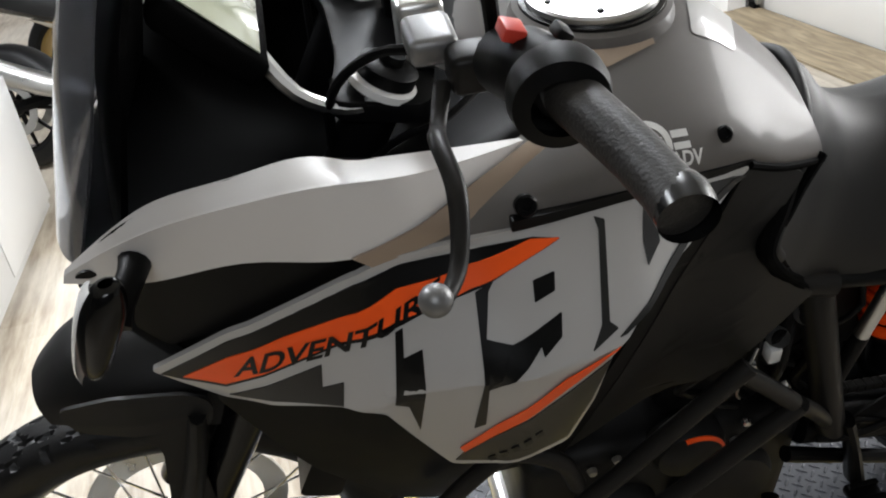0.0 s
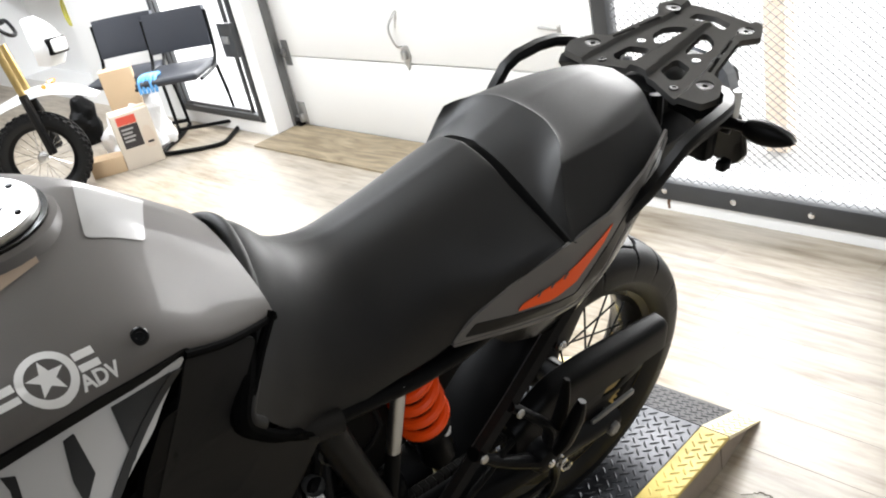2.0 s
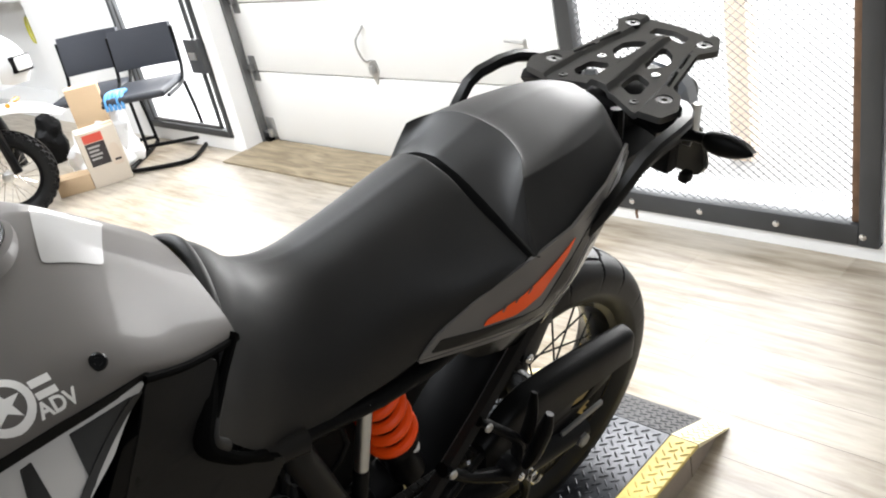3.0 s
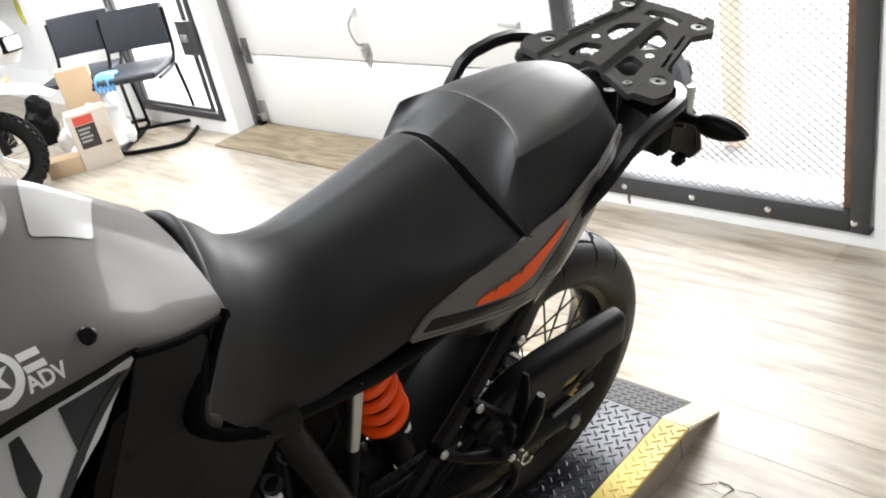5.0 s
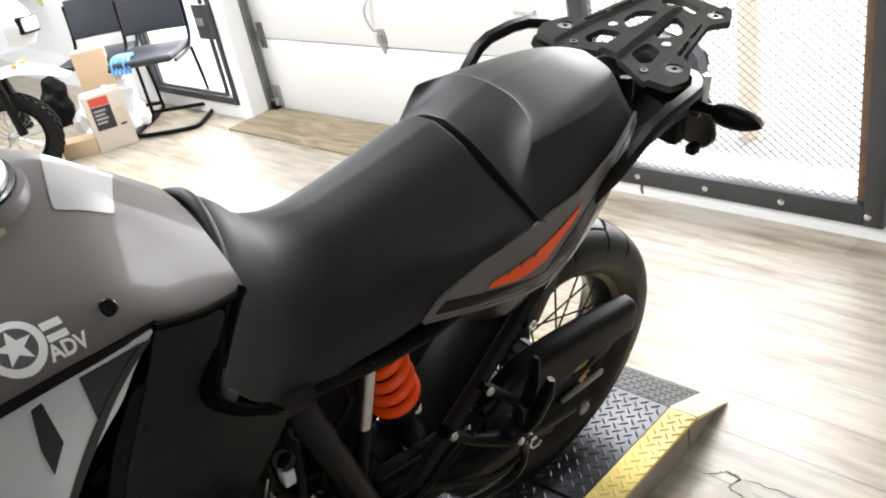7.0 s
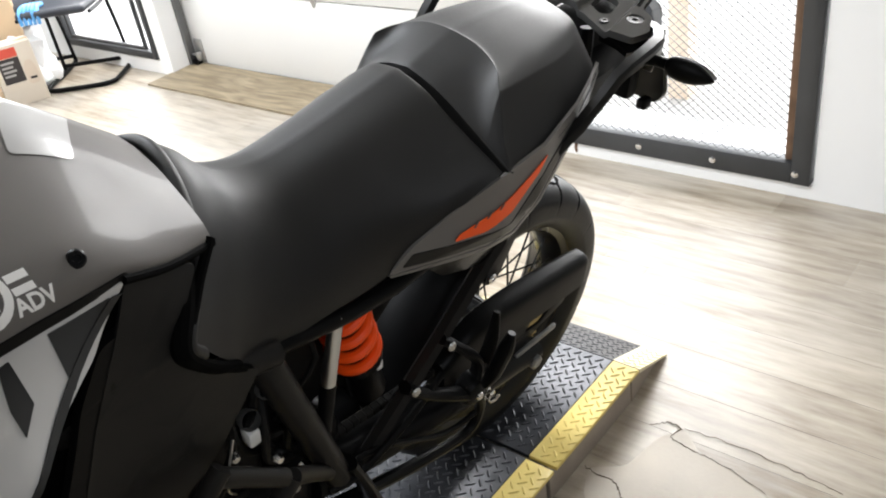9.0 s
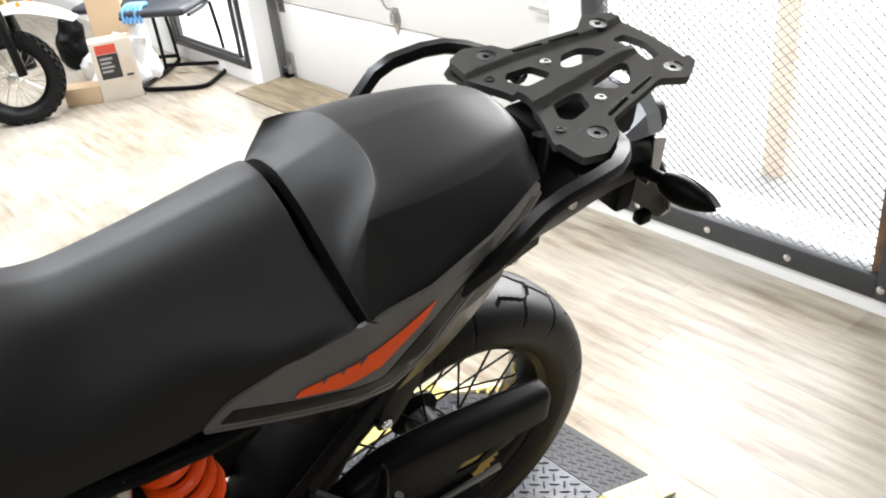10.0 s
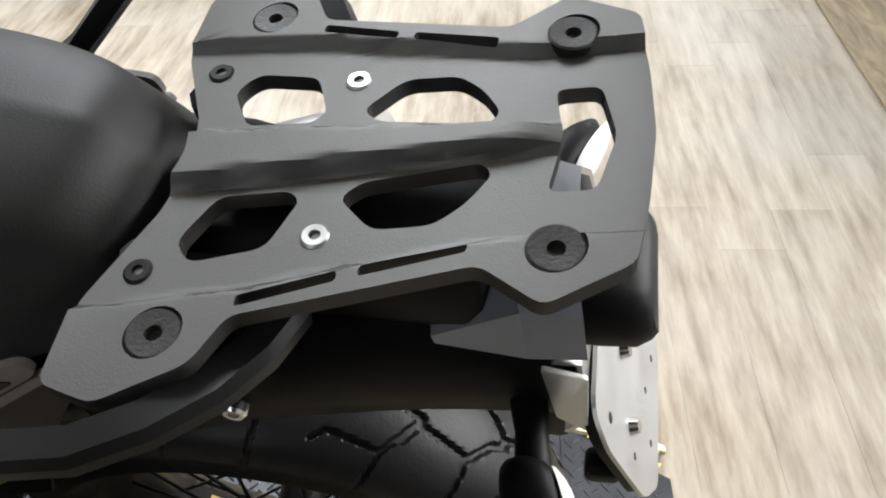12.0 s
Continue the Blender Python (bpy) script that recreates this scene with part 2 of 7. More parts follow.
def box(bm, lo, hi, bevel=0.0, seg=2):
    r = bmesh.ops.create_cube(bm, size=1.0)
    for v in r["verts"]:
        v.co = Vector([lo[i] + (v.co[i] + 0.5) * (hi[i] - lo[i]) for i in range(3)])
    if bevel:
        es = list({e for v in r["verts"] for e in v.link_edges})
        bmesh.ops.bevel(bm, geom=es, offset=bevel, segments=seg, affect="EDGES", profile=0.5)
    return bm


def boxed(name, lo, hi, material, parent=None, label="", bevel=0.003):
    return part(name, box(bmesh.new(), lo, hi, bevel), material, parent, label)


def spline(pts, n):
    """Points on a smooth curve through pts, n steps between two of them."""
    p = [Vector(q) for q in pts]
    out = []
    for i in range(len(p) - 1):
        a, b, c, d = p[max(i - 1, 0)], p[i], p[i + 1], p[min(i + 2, len(p) - 1)]
        for k in range(n):
            t = k / n
            out.append(0.5 * ((2 * b) + (c - a) * t + (2 * a - 5 * b + 4 * c - d) * t * t + (3 * b - a - 3 * c + d) * t ** 3))
    out.append(p[-1])
    return out


def tube(bm, pts, r, seg=10, n=0, closed=False, flat=1.0, cap=True):
    """A round bar along pts; r may be a list. flat squeezes it along its second axis."""
    rs = r if isinstance(r, (list, tuple)) else None
    p = spline(pts, n) if n else [Vector(q) for q in pts]
    rings, up = [], None
    m = len(p)
    for i, q in enumerate(p):
        if closed:
            d = p[(i + 1) % m] - p[i - 1]
        else:
            d = p[min(i + 1, m - 1)] - p[max(i - 1, 0)]
        d.normalize()
        if up is None:
            up = Vector((0, 0, 1)) if abs(d.z) < 0.9 else Vector((1, 0, 0))
        s = d.cross(up).normalized()
        up = s.cross(d).normalized()
        if rs:
            f = i / (m - 1) * (len(rs) - 1)
            k = min(int(f), len(rs) - 2)
            rad = rs[k] + (rs[k + 1] - rs[k]) * (f - k)
        else:
            rad = r
        rings.append([bm.verts.new(q + s * math.cos(2 * math.pi * j / seg) * rad + up * math.sin(2 * math.pi * j / seg) * rad * flat) for j in range(seg)])
    for i in range(m if closed else m - 1):
        a, b = rings[i], rings[(i + 1) % m]
        for j in range(seg):
            bm.faces.new((a[j], a[(j + 1) % seg], b[(j + 1) % seg], b[j]))
    if not closed and cap:
        bm.faces.new(rings[0][::-1])
        bm.faces.new(rings[-1])
    return bm


def lathe(bm, profile, seg=32, m=None, closed=False, arc=2 * math.pi):
    """profile: (radius, height along the axis), turned round z, then moved by m."""
    m = m or Matrix()
    full = arc > 6.28
    rings = [[bm.verts.new(m @ Vector((r * math.cos(arc * j / seg), r * math.sin(arc * j / seg), h))) for r, h in profile] for j in range(seg if full else seg + 1)]
    k = len(profile)
    for j in range(seg):
        a, b = rings[j], rings[(j + 1) % len(rings)]
        for i in range(k if closed else k - 1):
            q = (i + 1) % k
            if profile[i][0] < 1e-6 and profile[q][0] < 1e-6:
                continue
            try:
                bm.faces.new((a[i], b[i], b[q], a[q]))
            except ValueError:
                pass
    bmesh.ops.remove_doubles(bm, verts=bm.verts[:], dist=1e-6)
    return bm


def axle(x, y, z):
    """Turns a lathe's axis to lie across the bike, its start at (x, y, z)."""
    return Matrix.Translation((x, y, z)) @ Matrix.Rotation(radians(-90), 4, "X")


def rounded(loop, r, n=3):
    out = []
    k = len(loop)
    for i in range(k):
        p, a, b = Vector(loop[i]), Vector(loop[i - 1]), Vector(loop[(i + 1) % k])
        da, db = a - p, b - p
        q = min(r, da.length * 0.45, db.length * 0.45)
        s, e = p + da.normalized() * q, p + db.normalized() * q
        for j in range(n + 1):
            t = j / n
            out.append(s * (1 - t) ** 2 + p * 2 * t * (1 - t) + e * t * t)
    return out


def plate(bm, loops, place, bevel=0.0):
    """A plate with holes: 2D loops, the outline first; place(u, v, side) gives the point on the face side 0 or 1."""
    pts = [[Vector((*p, 0)) for p in lp] for lp in loops]
    flat = [p for lp in pts for p in lp]
    tris = tessellate_polygon(pts)
    top = [bm.verts.new(place(p.x, p.y, 1)) for p in flat]
    bot = [bm.verts.new(place(p.x, p.y, 0)) for p in flat]
    for t in tris:
        for vs in (top, bot):
            try:
                bm.faces.new([vs[i] for i in t])
            except ValueError:
                pass
    s = 0
    for lp in pts:
        k = len(lp)
        for i in range(k):
            a, b = s + i, s + (i + 1) % k
            try:
                bm.faces.new((top[a], top[b], bot[b], bot[a]))
            except ValueError:
                pass
        s += k
    if bevel:
        bmesh.ops.recalc_face_normals(bm, faces=bm.faces[:])
        es = [e for e in bm.edges if len(e.link_faces) == 2 and e.calc_face_angle(0) > 1.2 and all(v in set(top) for v in e.verts)]
        bmesh.ops.bevel(bm, geom=es, offset=bevel, segments=2, affect="EDGES", profile=0.6)
    return bm


def cut_grid(bm, step, axes):
    """Cuts the faces on a grid, so that they can follow a bent surface."""
    for ax in axes:
        lo, hi = min(v.co[ax] for v in bm.verts), max(v.co[ax] for v in bm.verts)
        k = math.floor(lo / step) + 1
        nrm = Vector((0, 0, 0))
        nrm[ax] = 1
        while k * step < hi - 1e-6:
            co = Vector((0, 0, 0))
            co[ax] = k * step
            bmesh.ops.bisect_plane(bm, geom=bm.verts[:] + bm.edges[:] + bm.faces[:], plane_co=co, plane_no=nrm)
            k += 1
    return bm


def loft(bm, sections, nu=6, nv=4, mirror=True, caps=False):
    """A skin through cross-sections with equal numbers of points. mirror: the sections run from the middle to one side."""
    cols = [spline(s, nv) for s in sections]
    if mirror:
        cols = [[Vector((p.x, -p.y, p.z)) for p in c[:0:-1]] + c for c in cols]
    rows = [spline([c[i] for c in cols], nu) for i in range(len(cols[0]))]
    vs = [[bm.verts.new(p) for p in r] for r in rows]
    for i in range(len(vs) - 1):
        for j in range(len(vs[0]) - 1):
            bm.faces.new((vs[i][j], vs[i + 1][j], vs[i + 1][j + 1], vs[i][j + 1]))
    if caps:
        bm.faces.new([r[0] for r in vs])
        bm.faces.new([r[-1] for r in vs][::-1])
    return bm


def thicken(bm, d):
    bmesh.ops.recalc_face_normals(bm, faces=bm.faces[:])
    bmesh.ops.solidify(bm, geom=bm.faces[:], thickness=d)
    return bm


def lerp(x, xs, ys):
    return float(np.interp(x, xs, ys))


def creased(secs, at, w=0.12):
    """Doubles the point at the edge between top and side, so that the edge stays crisp."""
    out = []
    for s in secs:
        v = [Vector(p) for p in s]
        out.append(v[:at] + [v[at].lerp(v[at - 1], w), v[at].lerp(v[at + 1], w)] + v[at + 1:])
    return out


def letters(text, size, bold=0.0):
    """The triangles of a line of text in the built-in font, as a bmesh in the xy plane."""
    cu = bpy.data.curves.new("text", "FONT")
    cu.body, cu.size, cu.resolution_u, cu.offset = text, size, 3, bold
    ob = bpy.data.objects.new("text", cu)
    me = bpy.data.meshes.new_from_object(ob)
    bm = bmesh.new()
    bm.from_mesh(me)
    bpy.data.objects.remove(ob)
    bpy.data.meshes.remove(me)
    return bm


# ---------------------------------------------------------------- the room
WX = 3.13          # inner face of the front wall
def slab(name, lo, hi, material, label, bevel=0.0):
    return tagged(boxed(name, lo, hi, material, None, "", bevel), label, name.split("_")[0], kind="structure")


slab("subfloor", (-4.2, -3.2, -0.12), (3.6, 10.2, -0.002), CONCRETE, "concrete slab under the plank floor")
wall_label = "white painted front wall between the doors"
slab("wall_east_a", (WX, -3.2, 0), (3.5, 0.77, 3.2), WALL_PAINT, wall_label)
slab("wall_east_b", (WX, 0.77, 0), (3.5, 1.93, 0.05), WALL_PAINT, "low white painted sill below the screen door")
slab("wall_east_c", (WX, 0.77, 2.12), (3.5, 1.93, 3.2), WALL_PAINT, wall_label)
slab("wall_east_d", (WX, 1.93, 0), (3.5, 2.075, 3.2), WALL_PAINT, "narrow white pillar beside the garage door")
slab("wall_east_e", (WX, 2.075, 2.2), (3.5, 4.335, 3.2), WALL_PAINT, "white lintel above the garage door")
slab("wall_east_f", (WX, 4.335, 0), (3.5, 4.44, 3.2), WALL_PAINT, "white pillar beside the garage door")
slab("wall_east_g", (WX, 4.44, 0), (3.5, 5.47, 0.08), WALL_PAINT, "low white sill below the side door")
slab("wall_east_h", (WX, 4.44, 2.12), (3.5, 5.47, 3.2), WALL_PAINT, wall_label)
slab("wall_east_i", (WX, 5.47, 0), (3.5, 6.86, 3.2), WALL_PAINT, "white painted wall behind the chairs")
slab("wall_east_j", (WX, 6.86, 0), (3.42, 8.6, 0.12), WALL_PAINT, "white ledge at the foot of the niche")
slab("wall_east_k", (WX, 6.86, 0.96), (3.42, 8.6, 3.2), WALL_PAINT, "white painted wall above the niche")
slab("wall_east_l", (3.42, 6.86, 0), (3.5, 8.6, 3.2), WALL_PAINT, "white back of the niche")
slab("wall_east_m", (WX, 8.6, 0), (3.5, 10.2, 3.2), WALL_PAINT, wall_label)
slab("wall_north", (-4.2, 10.0, 0), (3.13, 10.2, 3.2), WALL_PAINT, "white painted wall behind the parked bikes")
# two unseen walls close the room, dark to keep the bike's blacks deep
slab("wall_west", (-4.2, -3.2, 0), (-4.0, 10.0, 3.2), UNSEEN_WALL, "unseen side wall, dark grey to cut reflected light")
slab("wall_south", (-4.0, -3.2, 0), (3.13, -3.0, 3.2), UNSEEN_WALL, "unseen rear wall, dark grey to cut reflected light")
slab("ceiling", (-4.2, -3.2, 3.2), (3.6, 10.2, 3.3), CEILING_PAINT, "plain off-white ceiling")


def plank_floor():
    """Planks 0.15 m wide and 0.92 m long, laid along y with staggered ends; those in view are pieces of their own."""
    rng = random.Random(4)
    verts, faces, near = [], [], []
    w, ln, gap, c = 0.152, 0.92, 0.0002, 0.0005

    def plank(x0, x1, y0, y1, k):
        vs = [(x0, y0, -c), (x1, y0, -c), (x1, y1, -c), (x0, y1, -c), (x0 + c, y0 + c, 0), (x1 - c, y0 + c, 0), (x1 - c, y1 - c, 0), (x0 + c, y1 - c, 0)]
        return vs, [(k + 4, k + 5, k + 6, k + 7), (k, k + 1, k + 5, k + 4), (k + 1, k + 2, k + 6, k + 5), (k + 2, k + 3, k + 7, k + 6), (k + 3, k, k + 4, k + 7)]

    for x in np.arange(-4.0, 3.12, w):
        y = -3.0 - rng.random() * ln
        while y < 10:
            xa, xb, ya, yb = x + gap, min(x + w - gap, 3.13), max(y + gap, -3.0), min(y + ln - gap, 10.0)
            if yb > ya and xb > xa:
                if x > 0.3 and x + w < 3.13 and y > -0.3 and y + ln < 6.5:
                    near.append((x, y))
                else:
                    vs, fs = plank(xa, xb, ya, yb, len(verts))
                    verts += vs
                    faces += fs
            y += ln
    me = bpy.data.meshes.new("floor")
    me.from_pydata(verts, [], faces)
    me.materials.append(PLANK)
    floor = tagged(new("floor", me), "pale worn wood-look plank floor with a soft gloss", "floor", kind="structure")
    me = bpy.data.meshes.new("floor_plank")
    vs, fs = plank(gap, w - gap, gap, ln - gap, 0)
    me.from_pydata(vs, [], fs)
    me.materials.append(PLANK)
    for x, y in near:
        ob = new("floor_plank", me)
        ob.parent = floor
        ob.location = (x, y, 0)
    return floor


plank_floor()

# torn patch of the floor covering beside the lift, showing the pale backing
bm = bmesh.new()
patch = [(1.66, 0.76), (1.735, 0.79), (1.78, 0.72), (1.90, 0.70), (1.955, 0.655), (1.90, 0.60), (1.885, 0.52), (1.85, 0.42), (1.76, 0.36), (1.66, 0.42), (1.60, 0.52), (1.58, 0.66)]
plate(bm, [rounded(patch, 0.02)], lambda u, v, s: Vector((u, v, 0.0005 + 0.0018 * s)))
PATCH = surf("bare_floor_backing", (0.50, 0.45, 0.38), 0.55, 0, 0, 0.16, 9, 120, 0.3, 0.001)
tagged(part("floor_patch", bm, PATCH), "bare worn patch in the plank floor", "floor patch", kind="structure")


def torn_edge(pts, seed, wide):
    """A ragged lifted lip along pts: a thin strip whose two edges wander and whose height varies."""
    rng = random.Random(seed)
    p = spline(pts, 9)
    bm = bmesh.new()
    rows = []
    for i, q in enumerate(p):
        d = (p[min(i + 1, len(p) - 1)] - p[max(i - 1, 0)]).normalized()
        nrm = Vector((-d.y, d.x, 0))
        f = min(i, len(p) - 1 - i) / 6
        w = wide * (0.25 + 0.75 * min(1.0, f)) * rng.uniform(0.35, 1.25)
        c = q + nrm * rng.uniform(-0.003, 0.003)
        rows.append([bm.verts.new(c - nrm * w + Vector((0, 0, 0.0026))), bm.verts.new(c + Vector((0, 0, 0.0032 + 0.001 * rng.random()))), bm.verts.new(c + nrm * w * rng.uniform(0.3, 0.9) + Vector((0, 0, 0.0026)))])
    for a, b in zip(rows, rows[1:]):
        for k in (0, 1):
            bm.faces.new((a[k], a[k + 1], b[k + 1], b[k]))
    return bm


CRACK = surf("dark_floor_crack", (0.10, 0.075, 0.05), 0.8)
for seed, wide, pts in ((1, 0.0026, [(1.735, 0.80, 0), (1.725, 0.76, 0), (1.728, 0.725, 0), (1.70, 0.69, 0), (1.66, 0.66, 0)]),
                        (2, 0.0022, [(1.925, 0.735, 0), (1.955, 0.70, 0), (1.95, 0.665, 0), (1.915, 0.675, 0), (1.90, 0.61, 0), (1.89, 0.53, 0), (1.86, 0.43, 0)]),
                        (3, 0.0014, [(1.955, 0.66, 0), (1.962, 0.56, 0), (1.955, 0.42, 0), (1.94, 0.30, 0)])):
    tagged(part("floor_crack", torn_edge(pts, seed, wide), CRACK), "dark ragged tear in the floor covering", "floor crack", kind="structure")


def garage_door():
    """A sectional door: four ribbed panels, hinges, lock, pull handle and track."""
    d = root("garage_door", Matrix.Translation((3.3, 2.075, 0)), "closed cream sectional garage door with steel hardware", "garage door", kind="structure")
    w = 2.255
    seam = [0.02, 0.45, 0.845, 1.24, 1.635, 2.19]
    for k in range(5):
        bm = box(bmesh.new(), (0, 0.005, seam[k] + 0.003), (0.05, w - 0.005, seam[k + 1] - 0.003), 0.006)
        part("panel", bm, DOOR_PAINT, d)
    boxed("bottom_seal", (-0.012, 0.0, 0.004), (0.045, w, 0.026), BLACK_PLASTIC, d, "black rubber bottom seal")
    # hinges along both edges and at the seams
    for k in range(1, 4):
        h = seam[k] / k
        for y in (0.03, w - 0.06):
            bm = box(bmesh.new(), (-0.006, y - 0.03, k * h - 0.055), (0.0, y + 0.03, k * h + 0.095), 0.002)
            box(bm, (-0.03, y - 0.012, k * h + 0.0), (-0.002, y + 0.02, k * h + 0.05), 0.004)
            tube(bm, [(-0.016, y - 0.02, k * h + 0.02), (-0.016, y + 0.075, k * h + 0.02)], 0.007)
            part("hinge", bm, DULL_ALLOY, d)
    for y in (0.03, w - 0.06):
        bm = box(bmesh.new(), (-0.008, y - 0.035, 0.03), (0.0, y + 0.035, 0.17), 0.003)
        box(bm, (-0.035, y - 0.02, 0.05), (-0.004, y + 0.01, 0.10), 0.004)
        tube(bm, [(-0.02, y, 0.08), (-0.02, y + 0.085, 0.08)], 0.008)
        part("bottom_bracket", bm, GALV, d)
    boxed("floor_catch", (-0.05, 0.86, 0.02), (0.0, 0.92, 0.065), BLACK_METAL, d, "", 0.004)
    boxed("floor_catch", (-0.045, 2.19, 0.02), (0.0, 2.24, 0.055), BLACK_METAL, d, "", 0.004)
    # lock plate and pull handle
    ly = 1.135
    lz = 0.49
    bm = plate(bmesh.new(), [rounded([(ly - 0.035, lz), (ly, lz - 0.075), (ly + 0.035, lz), (ly + 0.022, lz + 0.055), (ly - 0.022, lz + 0.055)], 0.01)], lambda u, v, s: Vector((-0.006 * s, u, v)))
    box(bm, (-0.03, ly - 0.012, lz - 0.012), (-0.004, ly + 0.012, lz + 0.03), 0.004)
    part("lock", bm, GALV, d)
    bm = bmesh.new()
    tube(bm, [(0, ly + 0.015, lz + 0.05), (-0.035, ly + 0.02, lz + 0.06), (-0.05, ly + 0.035, lz + 0.12), (-0.045, ly + 0.035, lz + 0.17), (-0.01, ly + 0.02, lz + 0.215), (0, ly + 0.02, lz + 0.225)], 0.008, 8, 4, flat=0.7)
    part("pull_handle", bm, GALV, d)
    bm = box(bmesh.new(), (-0.05, 0.055, 0.62), (-0.012, 0.125, 0.67), 0.006)
    tube(bm, [(-0.03, 0.08, 0.645), (-0.035, 0.23, 0.66)], 0.007)
    part("slide_bolt", bm, GALV, d)
    for y in (-0.012, w - 0.02):
        bm = box(bmesh.new(), (-0.055, y, 0.02), (-0.05, y + 0.03, 2.15))
        box(bm, (-0.055, y + 0.012, 0.02), (-0.005, y + 0.017, 2.15))
        part("track", bm, DULL_ALLOY, d)


garage_door()
slab("wall_panel_behind", (3.352, 2.075, 0), (3.5, 4.335, 2.2), WALL_PAINT, "white jamb lining round the garage door")

# plywood threshold in front of the garage door, a shallow wedge
bm = bmesh.new()
vs = [bm.verts.new(p) for p in ((2.965, 2.085, 0.002), (2.965, 4.365, 0.002), (3.292, 4.38, 0.002), (3.292, 2.085, 0.002), (2.965, 2.085, 0.012), (2.965, 4.365, 0.012), (3.292, 4.38, 0.03), (3.292, 2.085, 0.03))]
for f in ((0, 1, 2, 3), (4, 5, 6, 7), (0, 1, 5, 4), (1, 2, 6, 5), (2, 3, 7, 6), (3, 0, 4, 7)):
    bm.faces.new([vs[i] for i in f])
# keep clear of the two pillars
for v in bm.verts:
    v.co.y = min(max(v.co.y, 2.08 if v.co.x > 3.1 else 1.985), 4.33 if v.co.x > 3.1 else 4.375)


def plywood():
    m, n, l, b = nodes_of("worn_plywood")
    geo, mp, w, rp = n.new("ShaderNodeNewGeometry"), n.new("ShaderNodeMapping"), n.new("ShaderNodeTexNoise"), n.new("ShaderNodeValToRGB")
    mp.inputs["Scale"].default_value = (14, 2.2, 1)
    l.new(geo.outputs["Position"], mp.inputs[0])
    w.inputs["Scale"].default_value, w.inputs["Detail"].default_value, w.inputs["Distortion"].default_value = 1.2, 6, 1.6
    l.new(mp.outputs[0], w.inputs[0])
    rp.color_ramp.elements[0].position, rp.color_ramp.elements[0].color = 0.3, (0.15, 0.115, 0.07, 1)
    rp.color_ramp.elements[1].position, rp.color_ramp.elements[1].color = 0.7, (0.36, 0.29, 0.19, 1)
    l.new(w.outputs["Fac"], rp.inputs[0])
    l.new(rp.outputs[0], b.inputs["Base Color"])
    b.inputs["Roughness"].default_value = 0.55
    return m


tagged(part("threshold_board", bm, plywood()), "worn brown plywood ramp board at the garage door", "threshold board", kind="structure")


def screen_door(name, y0, y1, z0, z1, label, rivets, w=0.062, screened=True):
    """A steel door frame with an expanded-metal screen."""
    d = root(name, Matrix.Translation((WX, 0, 0)), label, "door", kind="structure")
    for nm, lo, hi in (("frame_stile", (-0.012, y0, z0), (0.05, y0 + w, z1)), ("frame_stile", (-0.012, y1 - w, z0), (0.05, y1, z1)), ("frame_rail", (-0.010, y0 + w + 0.001, z0), (0.05, y1 - w - 0.001, z0 + w + 0.01)), ("frame_rail", (-0.010, y0 + w + 0.001, z1 - w), (0.05, y1 - w - 0.001, z1))):
        boxed(nm, lo, hi, SCREEN_STEEL, d, "", 0.003)
    if not screened:
        return d
    boxed("rusted_edge", (0.012, y0 + w + 0.001, z0 + w + 0.011), (0.045, y0 + w + 0.03, z1 - w - 0.001), RUSTY, d, "rusted inner stile")
    for y in rivets:
        bm = lathe(bmesh.new(), [(0, 0.006), (0.006, 0.0055), (0.012, 0.003), (0.013, 0)], 12, Matrix.Translation((-0.010, y, z0 + 0.036)) @ Matrix.Rotation(radians(-90), 4, "Y"))
        part("bolt", bm, CHROME, d)
    # strands: each row of the mesh is one zigzag, joined to the next at its peaks
    verts, faces = [], []
    px, pz, s = 0.0355, 0.0145, 0.0009
    ya, yb, za, zb = y0 + w * 0.7, y1 - w * 0.7, z0 + w * 0.8, z1 - w * 0.7
    nx, nz = int((yb - ya) / px) * 2, int((zb - za) / pz)
    for k in range(nz):
        for i in range(nx):
            a = (ya + i * px / 2, za + (k + (0.5 if (i + k) % 2 else -0.5) * 0.96) * pz)
            c = (ya + (i + 1) * px / 2, za + (k + (0.5 if (i + 1 + k) % 2 else -0.5) * 0.96) * pz)
            q = len(verts)
            for xx, dz in ((0.018, -s), (0.018, s), (0.0225, s), (0.0225, -s)):
                verts += [(xx, a[0], a[1] + dz), (xx, c[0], c[1] + dz)]
            faces += [(q, q + 1, q + 3, q + 2), (q + 2, q + 3, q + 5, q + 4), (q + 4, q + 5, q + 7, q + 6), (q + 6, q + 7, q + 1, q)]
    me = bpy.data.meshes.new("screen_mesh")
    me.from_pydata(verts, [], faces)
    me.materials.append(SCREEN_STEEL)
    ob = new("screen_mesh", me)
    ob.parent = d
    tagged(ob, "expanded metal screen", kind="stuff")
    return d


d1 = screen_door("door_1", 0.78, 1.915, 0.05, 2.11, "dark grey steel screen door with expanded metal", [0.828 + 0.2815 * k for k in range(4)])
boxed("latch_plate", (-0.004, 1.775, 0.46), (0.016, 1.852, 0.60), SCREEN_STEEL, d1, "black latch plate")
bm = box(bmesh.new(), (-0.03, 1.80, 0.52), (-0.012, 1.87, 0.555), 0.004)
tube(bm, [(-0.025, 1.86, 0.54), (-0.05, 1.855, 0.525), (-0.05, 1.85, 0.455)], 0.005, 8, 3)
part("latch", bm, GALV, d1)
d2 = screen_door("door_2", 4.455, 5.455, 0.085, 2.11, "thin dark steel framed side door with bright panes", [], 0.03, False)
